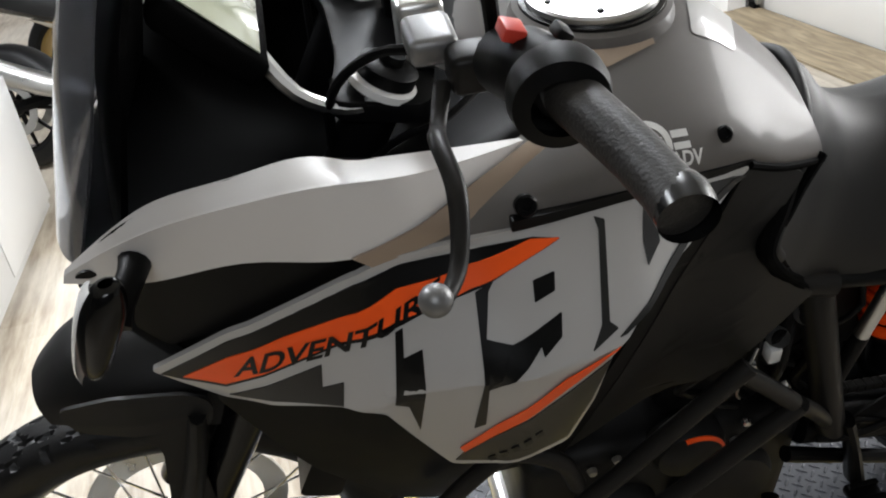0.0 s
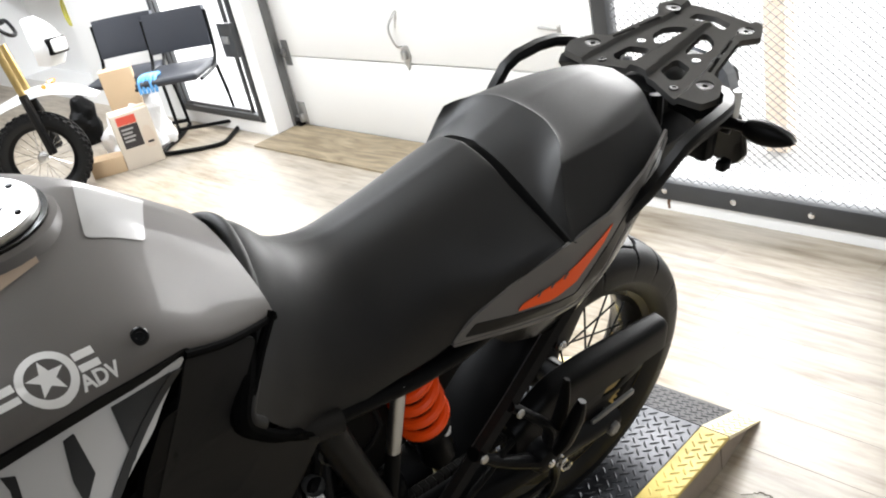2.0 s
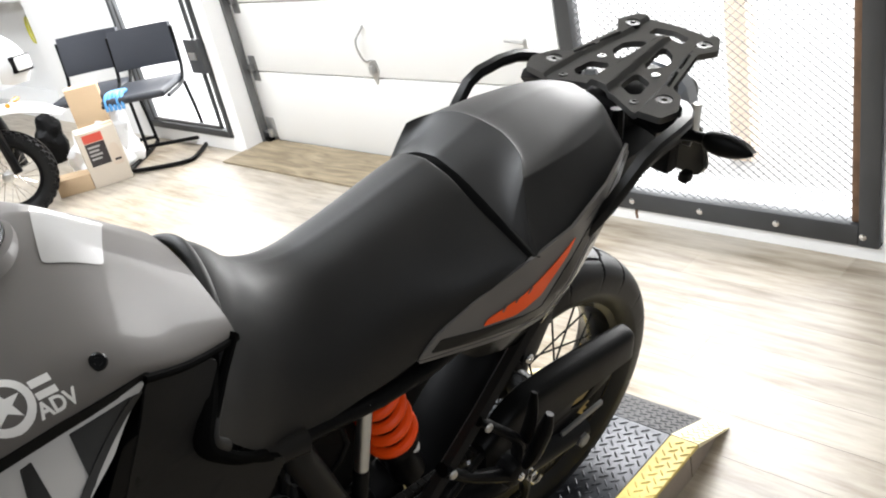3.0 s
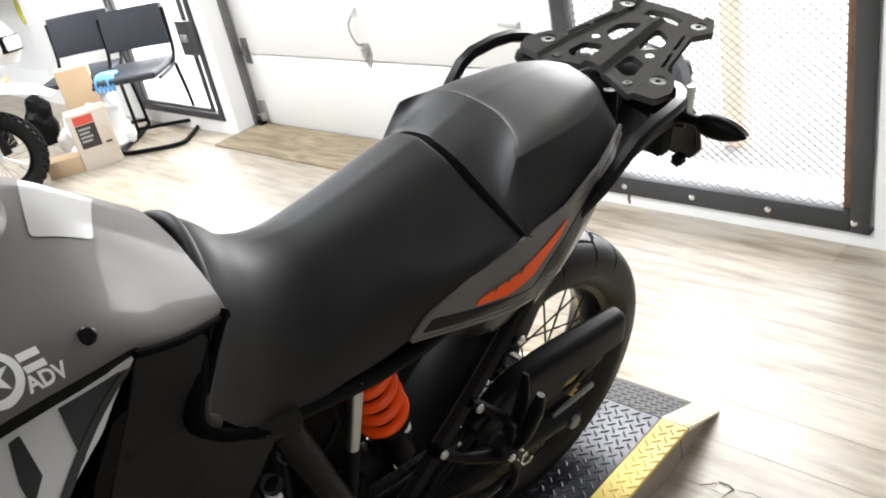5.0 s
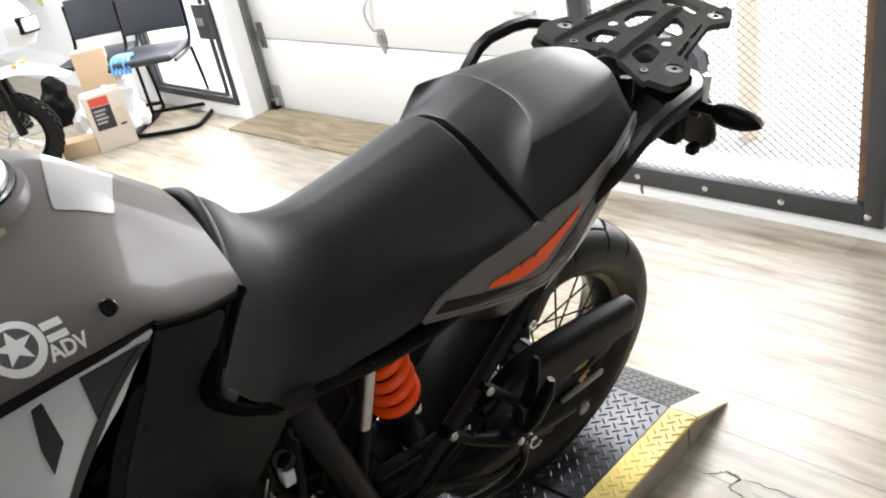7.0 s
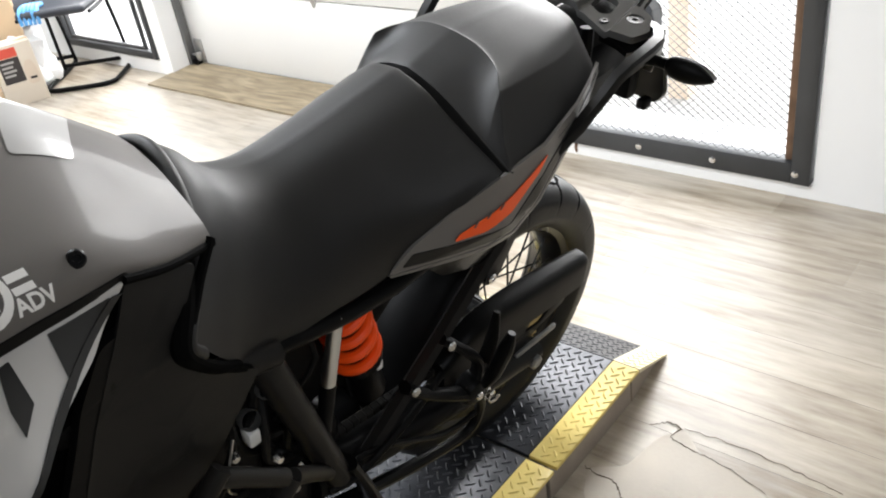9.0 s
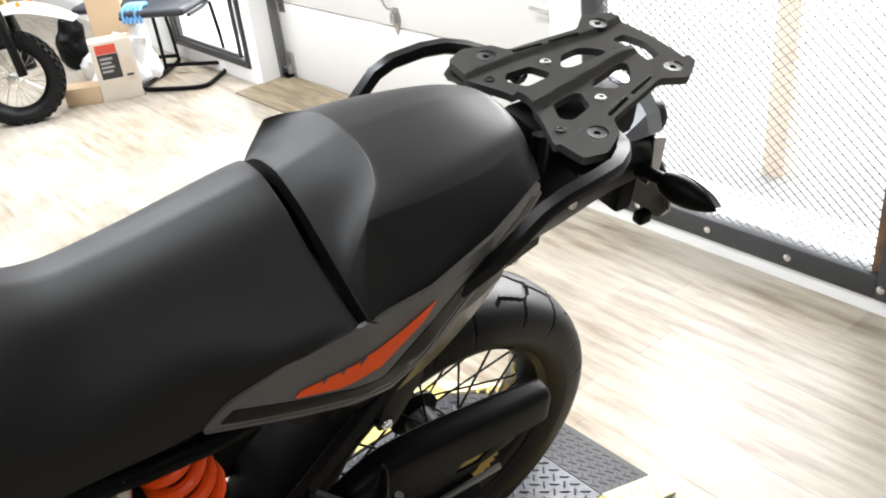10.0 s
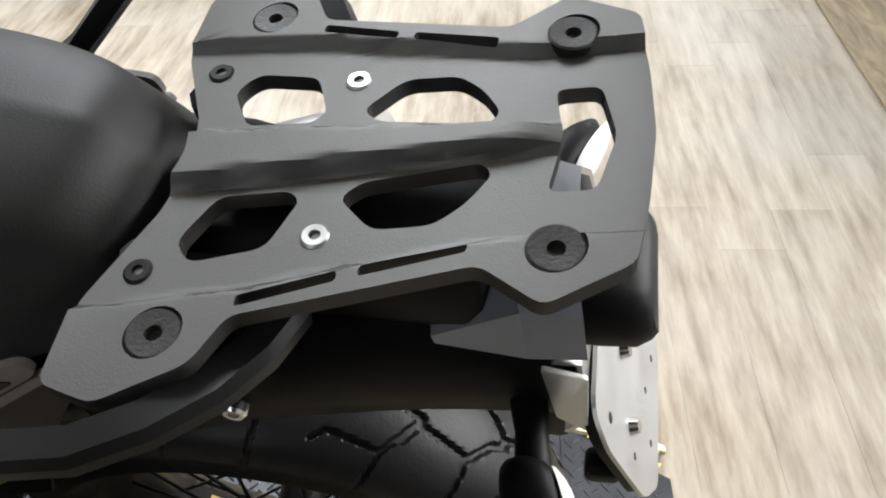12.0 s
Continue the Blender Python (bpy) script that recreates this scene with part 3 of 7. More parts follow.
boxed("inner_frame", (-0.012, 4.535, 0.135), (0.01, 4.555, 2.05), SCREEN_STEEL, d2)
boxed("inner_frame", (-0.012, 5.36, 0.135), (0.01, 5.38, 2.05), SCREEN_STEEL, d2)
boxed("inner_frame", (-0.012, 4.5555, 0.135), (0.01, 5.3595, 0.155), SCREEN_STEEL, d2)
boxed("latch_box", (-0.045, 4.445, 0.50), (-0.013, 4.59, 0.70), SCREEN_STEEL, d2, "dark steel latch box")
boxed("latch_plate", (-0.055, 4.49, 0.58), (-0.0455, 4.56, 0.625), GALV, d2)

# rust mark below the screen door
bm = plate(bmesh.new(), [rounded([(1.655, 0.045), (1.668, 0.05), (1.672, 0.03), (1.668, 0.008), (1.658, 0.01), (1.66, 0.03)], 0.004)], lambda u, v, s: Vector((WX - 0.0015 * s, u, v)))
tagged(part("rust_stain", bm, RUSTY), "small orange rust stain on the white sill", "rust stain", kind="structure")

# outdoors: pale ground, a post and the overexposed street
slab("ground", (3.5, -6, -0.1), (30, 14, -0.02), CONCRETE, "sunlit pale concrete outside")
boxed("fence_post", (3.80, 1.52, -0.02), (3.89, 1.61, 2.6), TAN_POST)["label"] = "tan painted post outside the screen door"
bpy.data.objects["fence_post"]["category"] = "post"
bm = bmesh.new()
bm.faces.new([bm.verts.new(p) for p in ((9, -9, 0.0), (9, 18, 0.0), (9, 18, 7), (9, -9, 7))])
tagged(part("backdrop", bm, DAYLIGHT), "overexposed daylight outside", "backdrop", kind="structure")


# ---------------------------------------------------------------- motorcycle lift
def lift():
    """Deck with a seam, a short sloping end and an inset skirt; the yellow edges are 0.072 m wide."""
    top, y0, y1, x0, xs, xe, xt, ye = 0.115, 0.787, 1.418, -0.85, 1.604, 1.978, 2.18, 0.072
    d = root("motorcycle_lift", Matrix(), "low steel motorcycle lift with diamond-plate deck and yellow edges", "motorcycle lift")

    def ramp_z(x):
        return top if x <= xe else top - (x - xe) / (xt - xe) * (top - 0.006)

    def inset(x):
        return 0.0 if x <= xe else (x - xe) / (xt - xe) * 0.03

    for nm, xa, xb in (("main_deck", x0, xs - 0.005), ("rear_deck", xs + 0.005, xe)):
        boxed(nm, (xa, y0 + ye + 0.0005, top - 0.012), (xb, y1 - ye - 0.0005, top - 0.001), DECK, d, "black diamond-plate deck", 0.002)
        for ya, yb in ((y0, y0 + ye), (y1 - ye, y1)):
            boxed("yellow_edge", (xa, ya, top - 0.012), (xb, yb, top - 0.001), YELLOW, d, "worn yellow edge strip", 0.003)
        for ya, yb in ((y0 + 0.024, y0 + 0.034), (y1 - 0.034, y1 - 0.024)):
            boxed("skirt", (xa + 0.002, ya, 0.001), (xb - 0.002, yb, top - 0.0125), LIFT_SIDE, d, "bare scuffed side skirt", 0.001)
    # sloping end
    for nm, ya, yb, mt, sg in (("end_ramp", y0 + ye + 0.0005, y1 - ye - 0.0005, DECK, 0), ("ramp_edge", y0, y0 + ye, RAMP_PAINT, 1), ("ramp_edge", y1 - ye, y1, RAMP_PAINT, -1)):
        bm = bmesh.new()
        a, b = [], []
        for x, z in [(xe + 0.001, top - 0.001), (xt, 0.006), (xt, 0.001), (xe + 0.001, top - 0.013 if sg else 0.001)]:
            q = inset(x) * sg
            a.append(bm.verts.new((x, ya + (q if sg > 0 else inset(x)), z)))
            b.append(bm.verts.new((x, yb + (q if sg < 0 else -inset(x) if sg == 0 else inset(x)), z)))
        bm.faces.new(a)
        bm.faces.new(b)
        for i in range(4):
            bm.faces.new((a[i], a[(i + 1) % 4], b[(i + 1) % 4], b[i]))
        part(nm, bm, mt, d)
        if sg:
            bm = bmesh.new()
            ends = (y0 + 0.024, y0 + 0.034) if sg > 0 else (y1 - 0.034, y1 - 0.024)
            fr = [[bm.verts.new((x, y + (0.02 * sg if x > 2.1 else 0), z)) for x, z in ((xe + 0.002, 0.001), (xt - 0.02, 0.001), (xt - 0.02, 0.006), (xe + 0.002, top - 0.016))] for y in ends]
            for f in fr:
                bm.faces.new(f)
            for i in range(4):
                bm.faces.new((fr[0][i], fr[0][(i + 1) % 4], fr[1][(i + 1) % 4], fr[1][i]))
            part("ramp_skirt", bm, LIFT_SIDE, d, "bare scuffed ramp side")
    # raised tread bars in a basket weave, on a lattice turned by 45 degrees
    p, r2 = 0.0215, math.sqrt(0.5)
    for mt, bands, nm in ((DECK, [(y0 + ye + 0.004, y1 - ye - 0.004)], "tread_bar"), (YELLOW, [(y0 + 0.002, y0 + ye - 0.002), (y1 - ye + 0.002, y1 - 0.002)], "edge_tread_bar")):
        verts, faces = [], []
        n = int((xt - x0) / p) + 40
        for i in range(-n, n):
            for j in range(-n, n):
                x, y = x0 + 0.5 + (i - j) * p * r2, 1.1 + (i + j) * p * r2
                if not x0 + 0.01 < x < xt - 0.02 or abs(x - xs) < 0.015 or abs(x - xe) < 0.012 or not any(a + 0.006 < y < b - 0.006 for a, b in bands):
                    continue
                q = inset(x)
                y = y0 + q + (y - y0) * (y1 - y0 - 2 * q) / (y1 - y0)
                ang = radians(45 if (i + j) % 2 else -45)
                c, s = math.cos(ang), math.sin(ang)
                k = len(verts)
                for u, v, h in ((-0.0135, 0, 0), (-0.006, -0.0034, 0), (0.006, -0.0034, 0), (0.0135, 0, 0), (0.006, 0.0034, 0), (-0.006, 0.0034, 0), (-0.0075, 0, 0.0028), (0.0075, 0, 0.0028)):
                    xx, yy = x + u * c - v * s, y + u * s + v * c
                    verts.append((xx, yy, ramp_z(xx) - 0.0012 + h))
                faces += [(k, k + 1, k + 6), (k + 1, k + 2, k + 7, k + 6), (k + 2, k + 3, k + 7), (k + 3, k + 4, k + 7), (k + 4, k + 5, k + 6, k + 7), (k + 5, k, k + 6)]
        me = bpy.data.meshes.new(nm)
        me.from_pydata(verts, [], faces)
        me.materials.append(mt)
        ob = new(nm, me)
        ob.parent = d
        tagged(ob, kind="stuff")


lift()


# ---------------------------------------------------------------- the motorcycle
# own axes: x to the rear from the front axle, y to its right, z up from the deck; it leans on its stand
BIKE = Matrix.Translation((0.0334, 1.1599, 0.1447)) @ Matrix.Rotation(radians(-5.477), 4, "Z") @ Matrix.Rotation(radians(14.04), 4, "X")
bike = root("motorcycle", BIKE, "grey adventure motorcycle with orange and black graphics on its side stand", "motorcycle")
FX, FY = [0.15, 0.25, 0.35, 0.45, 0.55, 0.62, 0.7, 0.85, 0.97], [0.15, 0.195, 0.235, 0.258, 0.25, 0.237, 0.215, 0.178, 0.166]


def flank(x, z):
    """How far out the bodywork's side lies; behind the tank its upper edge draws in."""
    y = lerp(x, FX, FY) - 0.5 * max(0.0, 0.92 - z) ** 2
    if x > 0.8:
        low, top = lerp(x, [0.8, 0.88, 0.97], [0.2, 0.189, 0.171]), lerp(x, [0.8, 0.85, 0.953, 1.0], [0.187, 0.172, 0.128, 0.115])
        f = min(1.0, (x - 0.8) / 0.05)
        y = y * (1 - f) + lerp(z, [0.93, 1.03], [low - 0.5 * max(0.0, 0.85 - z) ** 2, top]) * f
    return y


def side_panel(name, outline, material, label="", parent=None, out=0.0, thick=0.004, side=-1, step=0.03, holes=(), fn=None, r=0.008):
    """A bodywork panel drawn in side view (x, z) and bent onto the flank."""
    fn = fn or flank
    bm = plate(bmesh.new(), [rounded(outline, r)] + [list(h) for h in holes], lambda u, v, s: Vector((u, s, v)))
    cut_grid(bm, step, (0, 2))
    for v in bm.verts:
        v.co.y = side * (fn(v.co.x, v.co.z) + out - (0 if v.co.y > 0.5 else thick))
    return part(name, bm, material, parent or bike, label)


def decal(name, outline, material, parent, out=0.0012, r=0.003, fn=None, label="", side=-1):
    return side_panel(name, outline, material, label, parent, out, 0.0011, side, 0.03, fn=fn, r=r)


# --- tank
TANK = [
    (0.46, [(0, 1.055), (0.06, 1.055), (0.12, 1.062), (0.18, 1.075), (0.232, 1.086), (0.256, 1.078), (0.258, 1.056)]),
    (0.56, [(0, 1.09), (0.06, 1.09), (0.12, 1.096), (0.18, 1.108), (0.222, 1.104), (0.245, 1.088), (0.249, 1.052)]),
    (0.645, [(0, 1.138), (0.075, 1.135), (0.12, 1.124), (0.165, 1.114), (0.20, 1.107), (0.227, 1.09), (0.232, 1.046)]),
    (0.735, [(0, 1.146), (0.085, 1.143), (0.125, 1.132), (0.165, 1.115), (0.192, 1.10), (0.208, 1.08), (0.21, 1.036)]),
    (0.82, [(0, 1.147), (0.045, 1.138), (0.09, 1.119), (0.135, 1.10), (0.166, 1.085), (0.184, 1.066), (0.186, 1.048)]),
    (0.89, [(0, 1.096), (0.045, 1.087), (0.085, 1.069), (0.12, 1.052), (0.145, 1.037), (0.16, 1.022), (0.161, 1.013)]),
    (0.957, [(0, 1.034), (0.042, 1.029), (0.078, 1.017), (0.103, 1.006), (0.118, 0.997), (0.126, 0.988), (0.127, 0.982)]),
]
bm = loft(bmesh.new(), [[(x, y, z) for y, z in s] for x, s in TANK], 8, 5)
bmesh.ops.recalc_face_normals(bm, faces=bm.faces[:])
bm.normal_update()
tank_tree = BVHTree.FromBMesh(bm)
tank = part("fuel_tank", bm, GREY_PAINT, bike, "warm grey metallic fuel tank")


def on_tank(name, bm2d, place, material, lift=0.0014):
    """Lays a flat drawing onto the tank along the slanting line from its upper left."""
    way = Vector((0, 0.55, -0.83)).normalized()
    for v in bm2d.verts:
        p = place(v.co.x, v.co.y)
        hit, nrm, _, _ = tank_tree.ray_cast(p - way * 0.4, way)
        if hit is None:
            hit, nrm = p, -way
        v.co = hit + (nrm if nrm.dot(way) < 0 else -nrm) * lift
    return part(name, bm2d, material, tank)


def flat_loop(bm, loops):
    pts = [[Vector((*p, 0)) for p in lp] for lp in loops]
    vs = [bm.verts.new(p) for lp in pts for p in lp]
    for t in tessellate_polygon(pts):
        try:
            bm.faces.new([vs[i] for i in t])
        except ValueError:
            pass
    cut_grid(bm, 0.008, (0, 1))
    return bm


def ring_pts(r, n, cx=0.0, cy=0.0):
    return [(cx + r * math.cos(2 * math.pi * i / n), cy + r * math.sin(2 * math.pi * i / n)) for i in range(n)]


STAR = Vector((0.725, -0.195, 1.10))
EU = Vector((0.995, 0.09, -0.03)).normalized()
EV = Vector((-0.06, 0.80, 0.60)).normalized()
star_at = lambda u, v: STAR + EU * u + EV * v
on_tank("emblem_ring", flat_loop(bmesh.new(), [ring_pts(0.0238, 28), ring_pts(0.0172, 28)[::-1]]), star_at, WHITE_VINYL)
star = [((0.0163 if k % 2 == 0 else 0.0067) * math.sin(math.pi * k / 5), (0.0163 if k % 2 == 0 else 0.0067) * math.cos(math.pi * k / 5)) for k in range(10)]
on_tank("emblem_star", flat_loop(bmesh.new(), [star]), star_at, WHITE_VINYL)
for ua, ub in ((-0.042, -0.0245), (0.0245, 0.042)):
    for va, vb in ((-0.0082, -0.002), (0.0025, 0.0095)):
        on_tank("emblem_bar", flat_loop(bmesh.new(), [[(ua, va), (ub, va), (ub, vb), (ua, vb)]]), star_at, WHITE_VINYL)
bm = letters("ADV", 0.0165, 0.0005)
cut_grid(bm, 0.01, (0, 1))
for v in bm.verts:
    v.co = Vector((v.co.x + 0.0195, v.co.y - 0.0215, 0))
on_tank("emblem_lettering", bm, star_at, WHITE_VINYL)
# label film behind the cap
bm = flat_loop(bmesh.new(), [rounded([(0.815, -0.075), (0.868, -0.07), (0.905, 0.02), (0.845, 0.03)], 0.006)])
way = Vector((0, 0, -1))
for v in bm.verts:
    hit, nrm, _, _ = tank_tree.ray_cast(Vector((v.co.x, v.co.y, 1.5)), way)
    v.co = hit + Vector((0, 0, 0.0012))
part("warning_label", bm, LABEL_FILM, tank, "pale film label")

# warm reflection painted as a bronze field before the cap, black cover over the tank's nose
bm = flat_loop(bmesh.new(), [[(0.733 + r * math.cos(radians(a)), -0.012 + r * math.sin(radians(a))) for r, a in [(0.084, a) for a in range(195, 296, 10)] + [(0.090, 293), (0.094, 278), (0.104, 262), (0.123, 243), (0.112, 224), (0.094, 203)]]])
for v in bm.verts:
    hit, nrm, _, _ = tank_tree.ray_cast(Vector((v.co.x, v.co.y, 1.5)), Vector((0, 0, -1)))
    v.co = hit + Vector((0, -0.0004, 0.0012))
part("bronze_field", bm, WARM_REFLECTION, tank)
bm = loft(bmesh.new(), [[(x, y, z + 0.005) for y, z in sec[:4]] + [(x, sec[3][0] + 0.012, sec[3][1] - 0.008)] for x, sec in TANK[:2]] + [[(0.628, y, z + 0.006) for y, z in ((0, 1.122), (0.06, 1.121), (0.11, 1.116), (0.15, 1.112), (0.162, 1.10))]], 4, 3)
part("tank_nose_cover", bm, BLACK_PLASTIC, tank, "black cover over the tank's nose")

# filler cap
CAP = Matrix.Translation((0.733, -0.012, 1.136)) @ Matrix.Rotation(radians(-2), 4, "X") @ Matrix.Rotation(radians(1), 4, "Y")
part("cap_collar", lathe(bmesh.new(), [(0.088, -0.03), (0.086, 0.0), (0.080, 0.012), (0.074, 0.015), (0.070, 0.013)], 48, CAP), GREY_PAINT, tank, "raised collar round the filler")
part("cap_seal", lathe(bmesh.new(), [(0.0735, 0.010), (0.0735, 0.018), (0.068, 0.019), (0.067, 0.010)], 48, CAP), BLACK_GLOSS, tank)
cap = part("filler_cap", lathe(bmesh.new(), [(0.0675, 0.01), (0.0675, 0.024), (0.065, 0.0265), (0.05, 0.0275), (0.0, 0.028)], 48, CAP), ALU, tank, "round brushed aluminium filler cap")
for k in range(6):
    a = radians(20 + 60 * k)
    part("cap_screw", lathe(bmesh.new(), [(0, 0.0295), (0.003, 0.0293), (0.0038, 0.027)], 10, CAP @ Matrix.Translation((0.054 * math.cos(a), 0.054 * math.sin(a), 0))), BLACK_METAL, cap)
bm = plate(bmesh.new(), [[(-0.02, -0.012), (-0.003, -0.016), (-0.008, 0.006)]], lambda u, v, s: CAP @ Vector((u, v, 0.0278 + 0.0015 * s)))
part("key_flap", bm, BLACK_PLASTIC, cap, "small black arrow on the cap")
bm = plate(bmesh.new(), [rounded([(0.0, -0.03), (0.034, -0.02), (0.04, 0.01), (0.034, 0.014), (0.026, -0.012), (0.0, -0.024)], 0.004)], lambda u, v, s: CAP @ Vector((u, v, 0.0278 + 0.002 * s)))
part("lock_cover", bm, ALU, cap)


def screw(name, x, z, r=0.012, fn=None, parent=None, material=None, side=-1, y=None):
    yy = side * ((fn or flank)(x, z)) if y is None else y
    m = Matrix.Translation((x, yy + side * 0.0, z)) @ Matrix.Rotation(radians(90 if side < 0 else -90), 4, "X")
    bm = lathe(bmesh.new(), [(0.0, 0.001), (r * 0.4, 0.001), (r * 0.42, 0.004), (r * 0.8, 0.0042), (r, 0.002), (r, -0.004)], 14, m)
    return part(name, bm, material or BLACK_METAL, parent or bike)


m = Matrix.Translation((0.807, -0.179, 1.083)) @ Vector((0, -0.75, 0.66)).to_track_quat("Z", "Y").to_matrix().to_4x4()
part("tank_screw", lathe(bmesh.new(), [(0.0, 0.0005), (0.0036, 0.0005), (0.0038, 0.003), (0.0068, 0.003), (0.0085, 0.001), (0.0085, -0.006)], 16, m), BLACK_METAL, tank)
m = Matrix.Translation((0.600, -0.241, 1.100)) @ Vector((0, -0.9, 0.42)).to_track_quat("Z", "Y").to_matrix().to_4x4()
part("tank_screw", lathe(bmesh.new(), [(0.0, 0.0005), (0.0042, 0.0005), (0.0044, 0.003), (0.0082, 0.003), (0.010, 0.001), (0.010, -0.006)], 16, m), BLACK_METAL, tank)

# --- side shrouds with the graphics (the left one carries all that shows)
SHROUD = [(0.236, 0.942), (0.327, 1.011), (0.448, 1.080), (0.485, 1.090), (0.558, 1.085), (0.637, 1.074), (0.756, 1.055), (0.840, 1.041), (0.784, 1.011), (0.695, 1.001), (0.657, 0.975), (0.651, 0.883), (0.632, 0.797), (0.566, 0.780), (0.507, 0.792), (0.471, 0.878), (0.450, 0.945), (0.416, 0.949), (0.302, 0.916)]


def shell(x, z):
    """The shroud's side: it slants outwards from its upper edge to a crease, then turns in."""
    top = lerp(x, [0.236, 0.448, 0.56, 0.76, 0.85], [0.95, 1.078, 1.082, 1.056, 1.043])
    slant = lerp(x, [0.25, 0.45, 0.58, 0.70, 0.85], [0, 0.4, 0.95, 1.1, 0.0])
    crease = lerp(x, [0.40, 0.47, 0.55, 0.66, 0.75, 0.85], [0.93, 0.975, 0.99, 0.985, 1.0, 1.0])
    return lerp(x, FX, FY) + slant * max(0.0, top - max(z, crease)) - 0.25 * max(0.0, crease - z)


for sd in (-1, 1):
    shroud = side_panel("shroud", SHROUD, LIGHT_VINYL, "silver-grey side shroud with orange stripe and large digits", None, 0.003, 0.006, sd, 0.012, fn=shell)
    D = lambda nm, pts, mt, o=0.0042, r=0.001: side_panel(nm, pts, mt, "", shroud, o, 0.0011, sd, 0.012, fn=shell, r=r)
    D("black_band", [(0.246, 0.940), (0.324, 1.000), (0.447, 1.072), (0.486, 1.080), (0.557, 1.078), (0.603, 1.071), (0.627, 1.063), (0.577, 1.058), (0.510, 1.045), (0.424, 1.014), (0.308, 0.939), (0.266, 0.937)], DARK_VINYL)
    D("orange_stripe", [(0.268, 0.942), (0.319, 0.980), (0.376, 1.014), (0.429, 1.041), (0.480, 1.063), (0.515, 1.065), (0.546, 1.070), (0.600, 1.071), (0.627, 1.064), (0.578, 1.059), (0.541, 1.054), (0.511, 1.046), (0.475, 1.038), (0.425, 1.018), (0.369, 0.982), (0.309, 0.944)], ORANGE_VINYL, 0.0054)
    D("dark_field", [(0.308, 0.927), (0.404, 0.990), (0.400, 0.965), (0.420, 0.976), (0.415, 0.950)], MID_VINYL)
    D("digit_edge", [(0.472, 1.028), (0.479, 1.031), (0.475, 1.006), (0.492, 1.013), (0.479, 0.893), (0.472, 0.948), (0.460, 0.959)], DARK_VINYL)
    D("digit_edge", [(0.544, 1.050), (0.562, 1.056), (0.555, 1.049), (0.546, 1.018), (0.567, 1.012), (0.615, 1.021), (0.611, 1.007), (0.592, 0.999), (0.591, 1.006), (0.542, 0.973), (0.540, 0.896), (0.529, 0.889)], DARK_VINYL)
    D("digit_hole", [(0.595, 1.046), (0.616, 1.046), (0.613, 1.035), (0.593, 1.033)], DARK_VINYL)
    D("digit_edge", [(0.663, 1.065), (0.673, 1.060), (0.657, 1.002), (0.664, 0.996), (0.636, 0.990), (0.649, 1.002), (0.665, 1.056)], MID_VINYL)
    D("digit_edge", [(0.714, 1.056), (0.724, 1.055), (0.724, 1.028), (0.706, 1.020), (0.706, 1.035)], MID_VINYL)
    D("digit_edge", [(0.759, 1.051), (0.820, 1.039), (0.756, 1.010)], MID_VINYL)
    D("orange_edge", [(0.515, 0.841), (0.561, 0.910), (0.611, 0.967), (0.662, 0.986), (0.655, 0.980), (0.613, 0.943), (0.562, 0.885), (0.519, 0.829)], ORANGE_VINYL, 0.0054)
    # dark film below the crease stands in for shade on the inward-turned part
    D("shaded_lower_field", [(0.518, 0.823), (0.565, 0.883), (0.615, 0.930), (0.656, 0.966), (0.647, 0.887), (0.629, 0.811), (0.566, 0.791), (0.510, 0.804)], MID_VINYL)
    D("dark_edge", [(0.821, 1.039), (0.832, 1.035), (0.744, 1.008), (0.671, 0.991), (0.663, 0.991), (0.731, 1.012)], MID_VINYL, 0.0054)
    if sd < 0:
        for k in range(5):
            u, w = 0.546 + 0.0115 * k, 0.795 + 0.0115 * k
            D("text_bar", [(u, w), (u + 0.007, w + 0.006), (u + 0.004, w + 0.018), (u - 0.003, w + 0.012)], DARK_VINYL, 0.0054, 0.0005)
        bm = letters("ADVENTURE", 0.05, 0.0012)
        w = max(v.co.x for v in bm.verts)
        cut_grid(bm, 0.01, (0, 1))
        hi = max(v.co.y for v in bm.verts)
        a, b, c, d = Vector((0.321, 0.959)), Vector((0.515, 1.053)), Vector((0.333, 0.985)), Vector((0.518, 1.067))
        for v in bm.verts:
            u, h = v.co.x / w, v.co.y / hi
            p = (a + (b - a) * u) * (1 - h) + (c + (d - c) * u) * h
            v.co = Vector((p.x, -(shell(p.x, p.y) + 0.0064), p.y))
        part("lettering", bm, DARK_VINYL, shroud, "angular black capitals on the stripe")
    # dark panel behind the shroud, under the tank and beside the seat
    side_panel("side_cover", [(0.842, 1.03), (0.90, 1.004), (0.922, 0.990), (0.893, 0.964), (0.862, 0.930), (0.892, 0.874), (0.93, 0.845), (0.965, 0.812), (0.90, 0.742), (0.82, 0.680), (0.755, 0.655), (0.70, 0.62), (0.66, 0.60), (0.70, 0.72), (0.77, 0.90)], DARK_GREY, "matt dark grey side cover", None, -0.003, 0.004, sd)
    side_panel("cover_rib", [(0.800, 0.985), (0.835, 0.985), (0.809, 0.928), (0.766, 0.773), (0.698, 0.645), (0.656, 0.575), (0.640, 0.585), (0.70, 0.79), (0.765, 0.936)], BLACK_PLASTIC, "", None, -0.004, 0.012, sd)
    side_panel("inner_shield", [(0.50, 1.05), (0.84, 1.02), (0.94, 0.97), (0.92, 0.80), (0.84, 0.70), (0.72, 0.64), (0.60, 0.62), (0.48, 0.80)], BLACK_PLASTIC, "", None, -0.045, 0.004, sd)
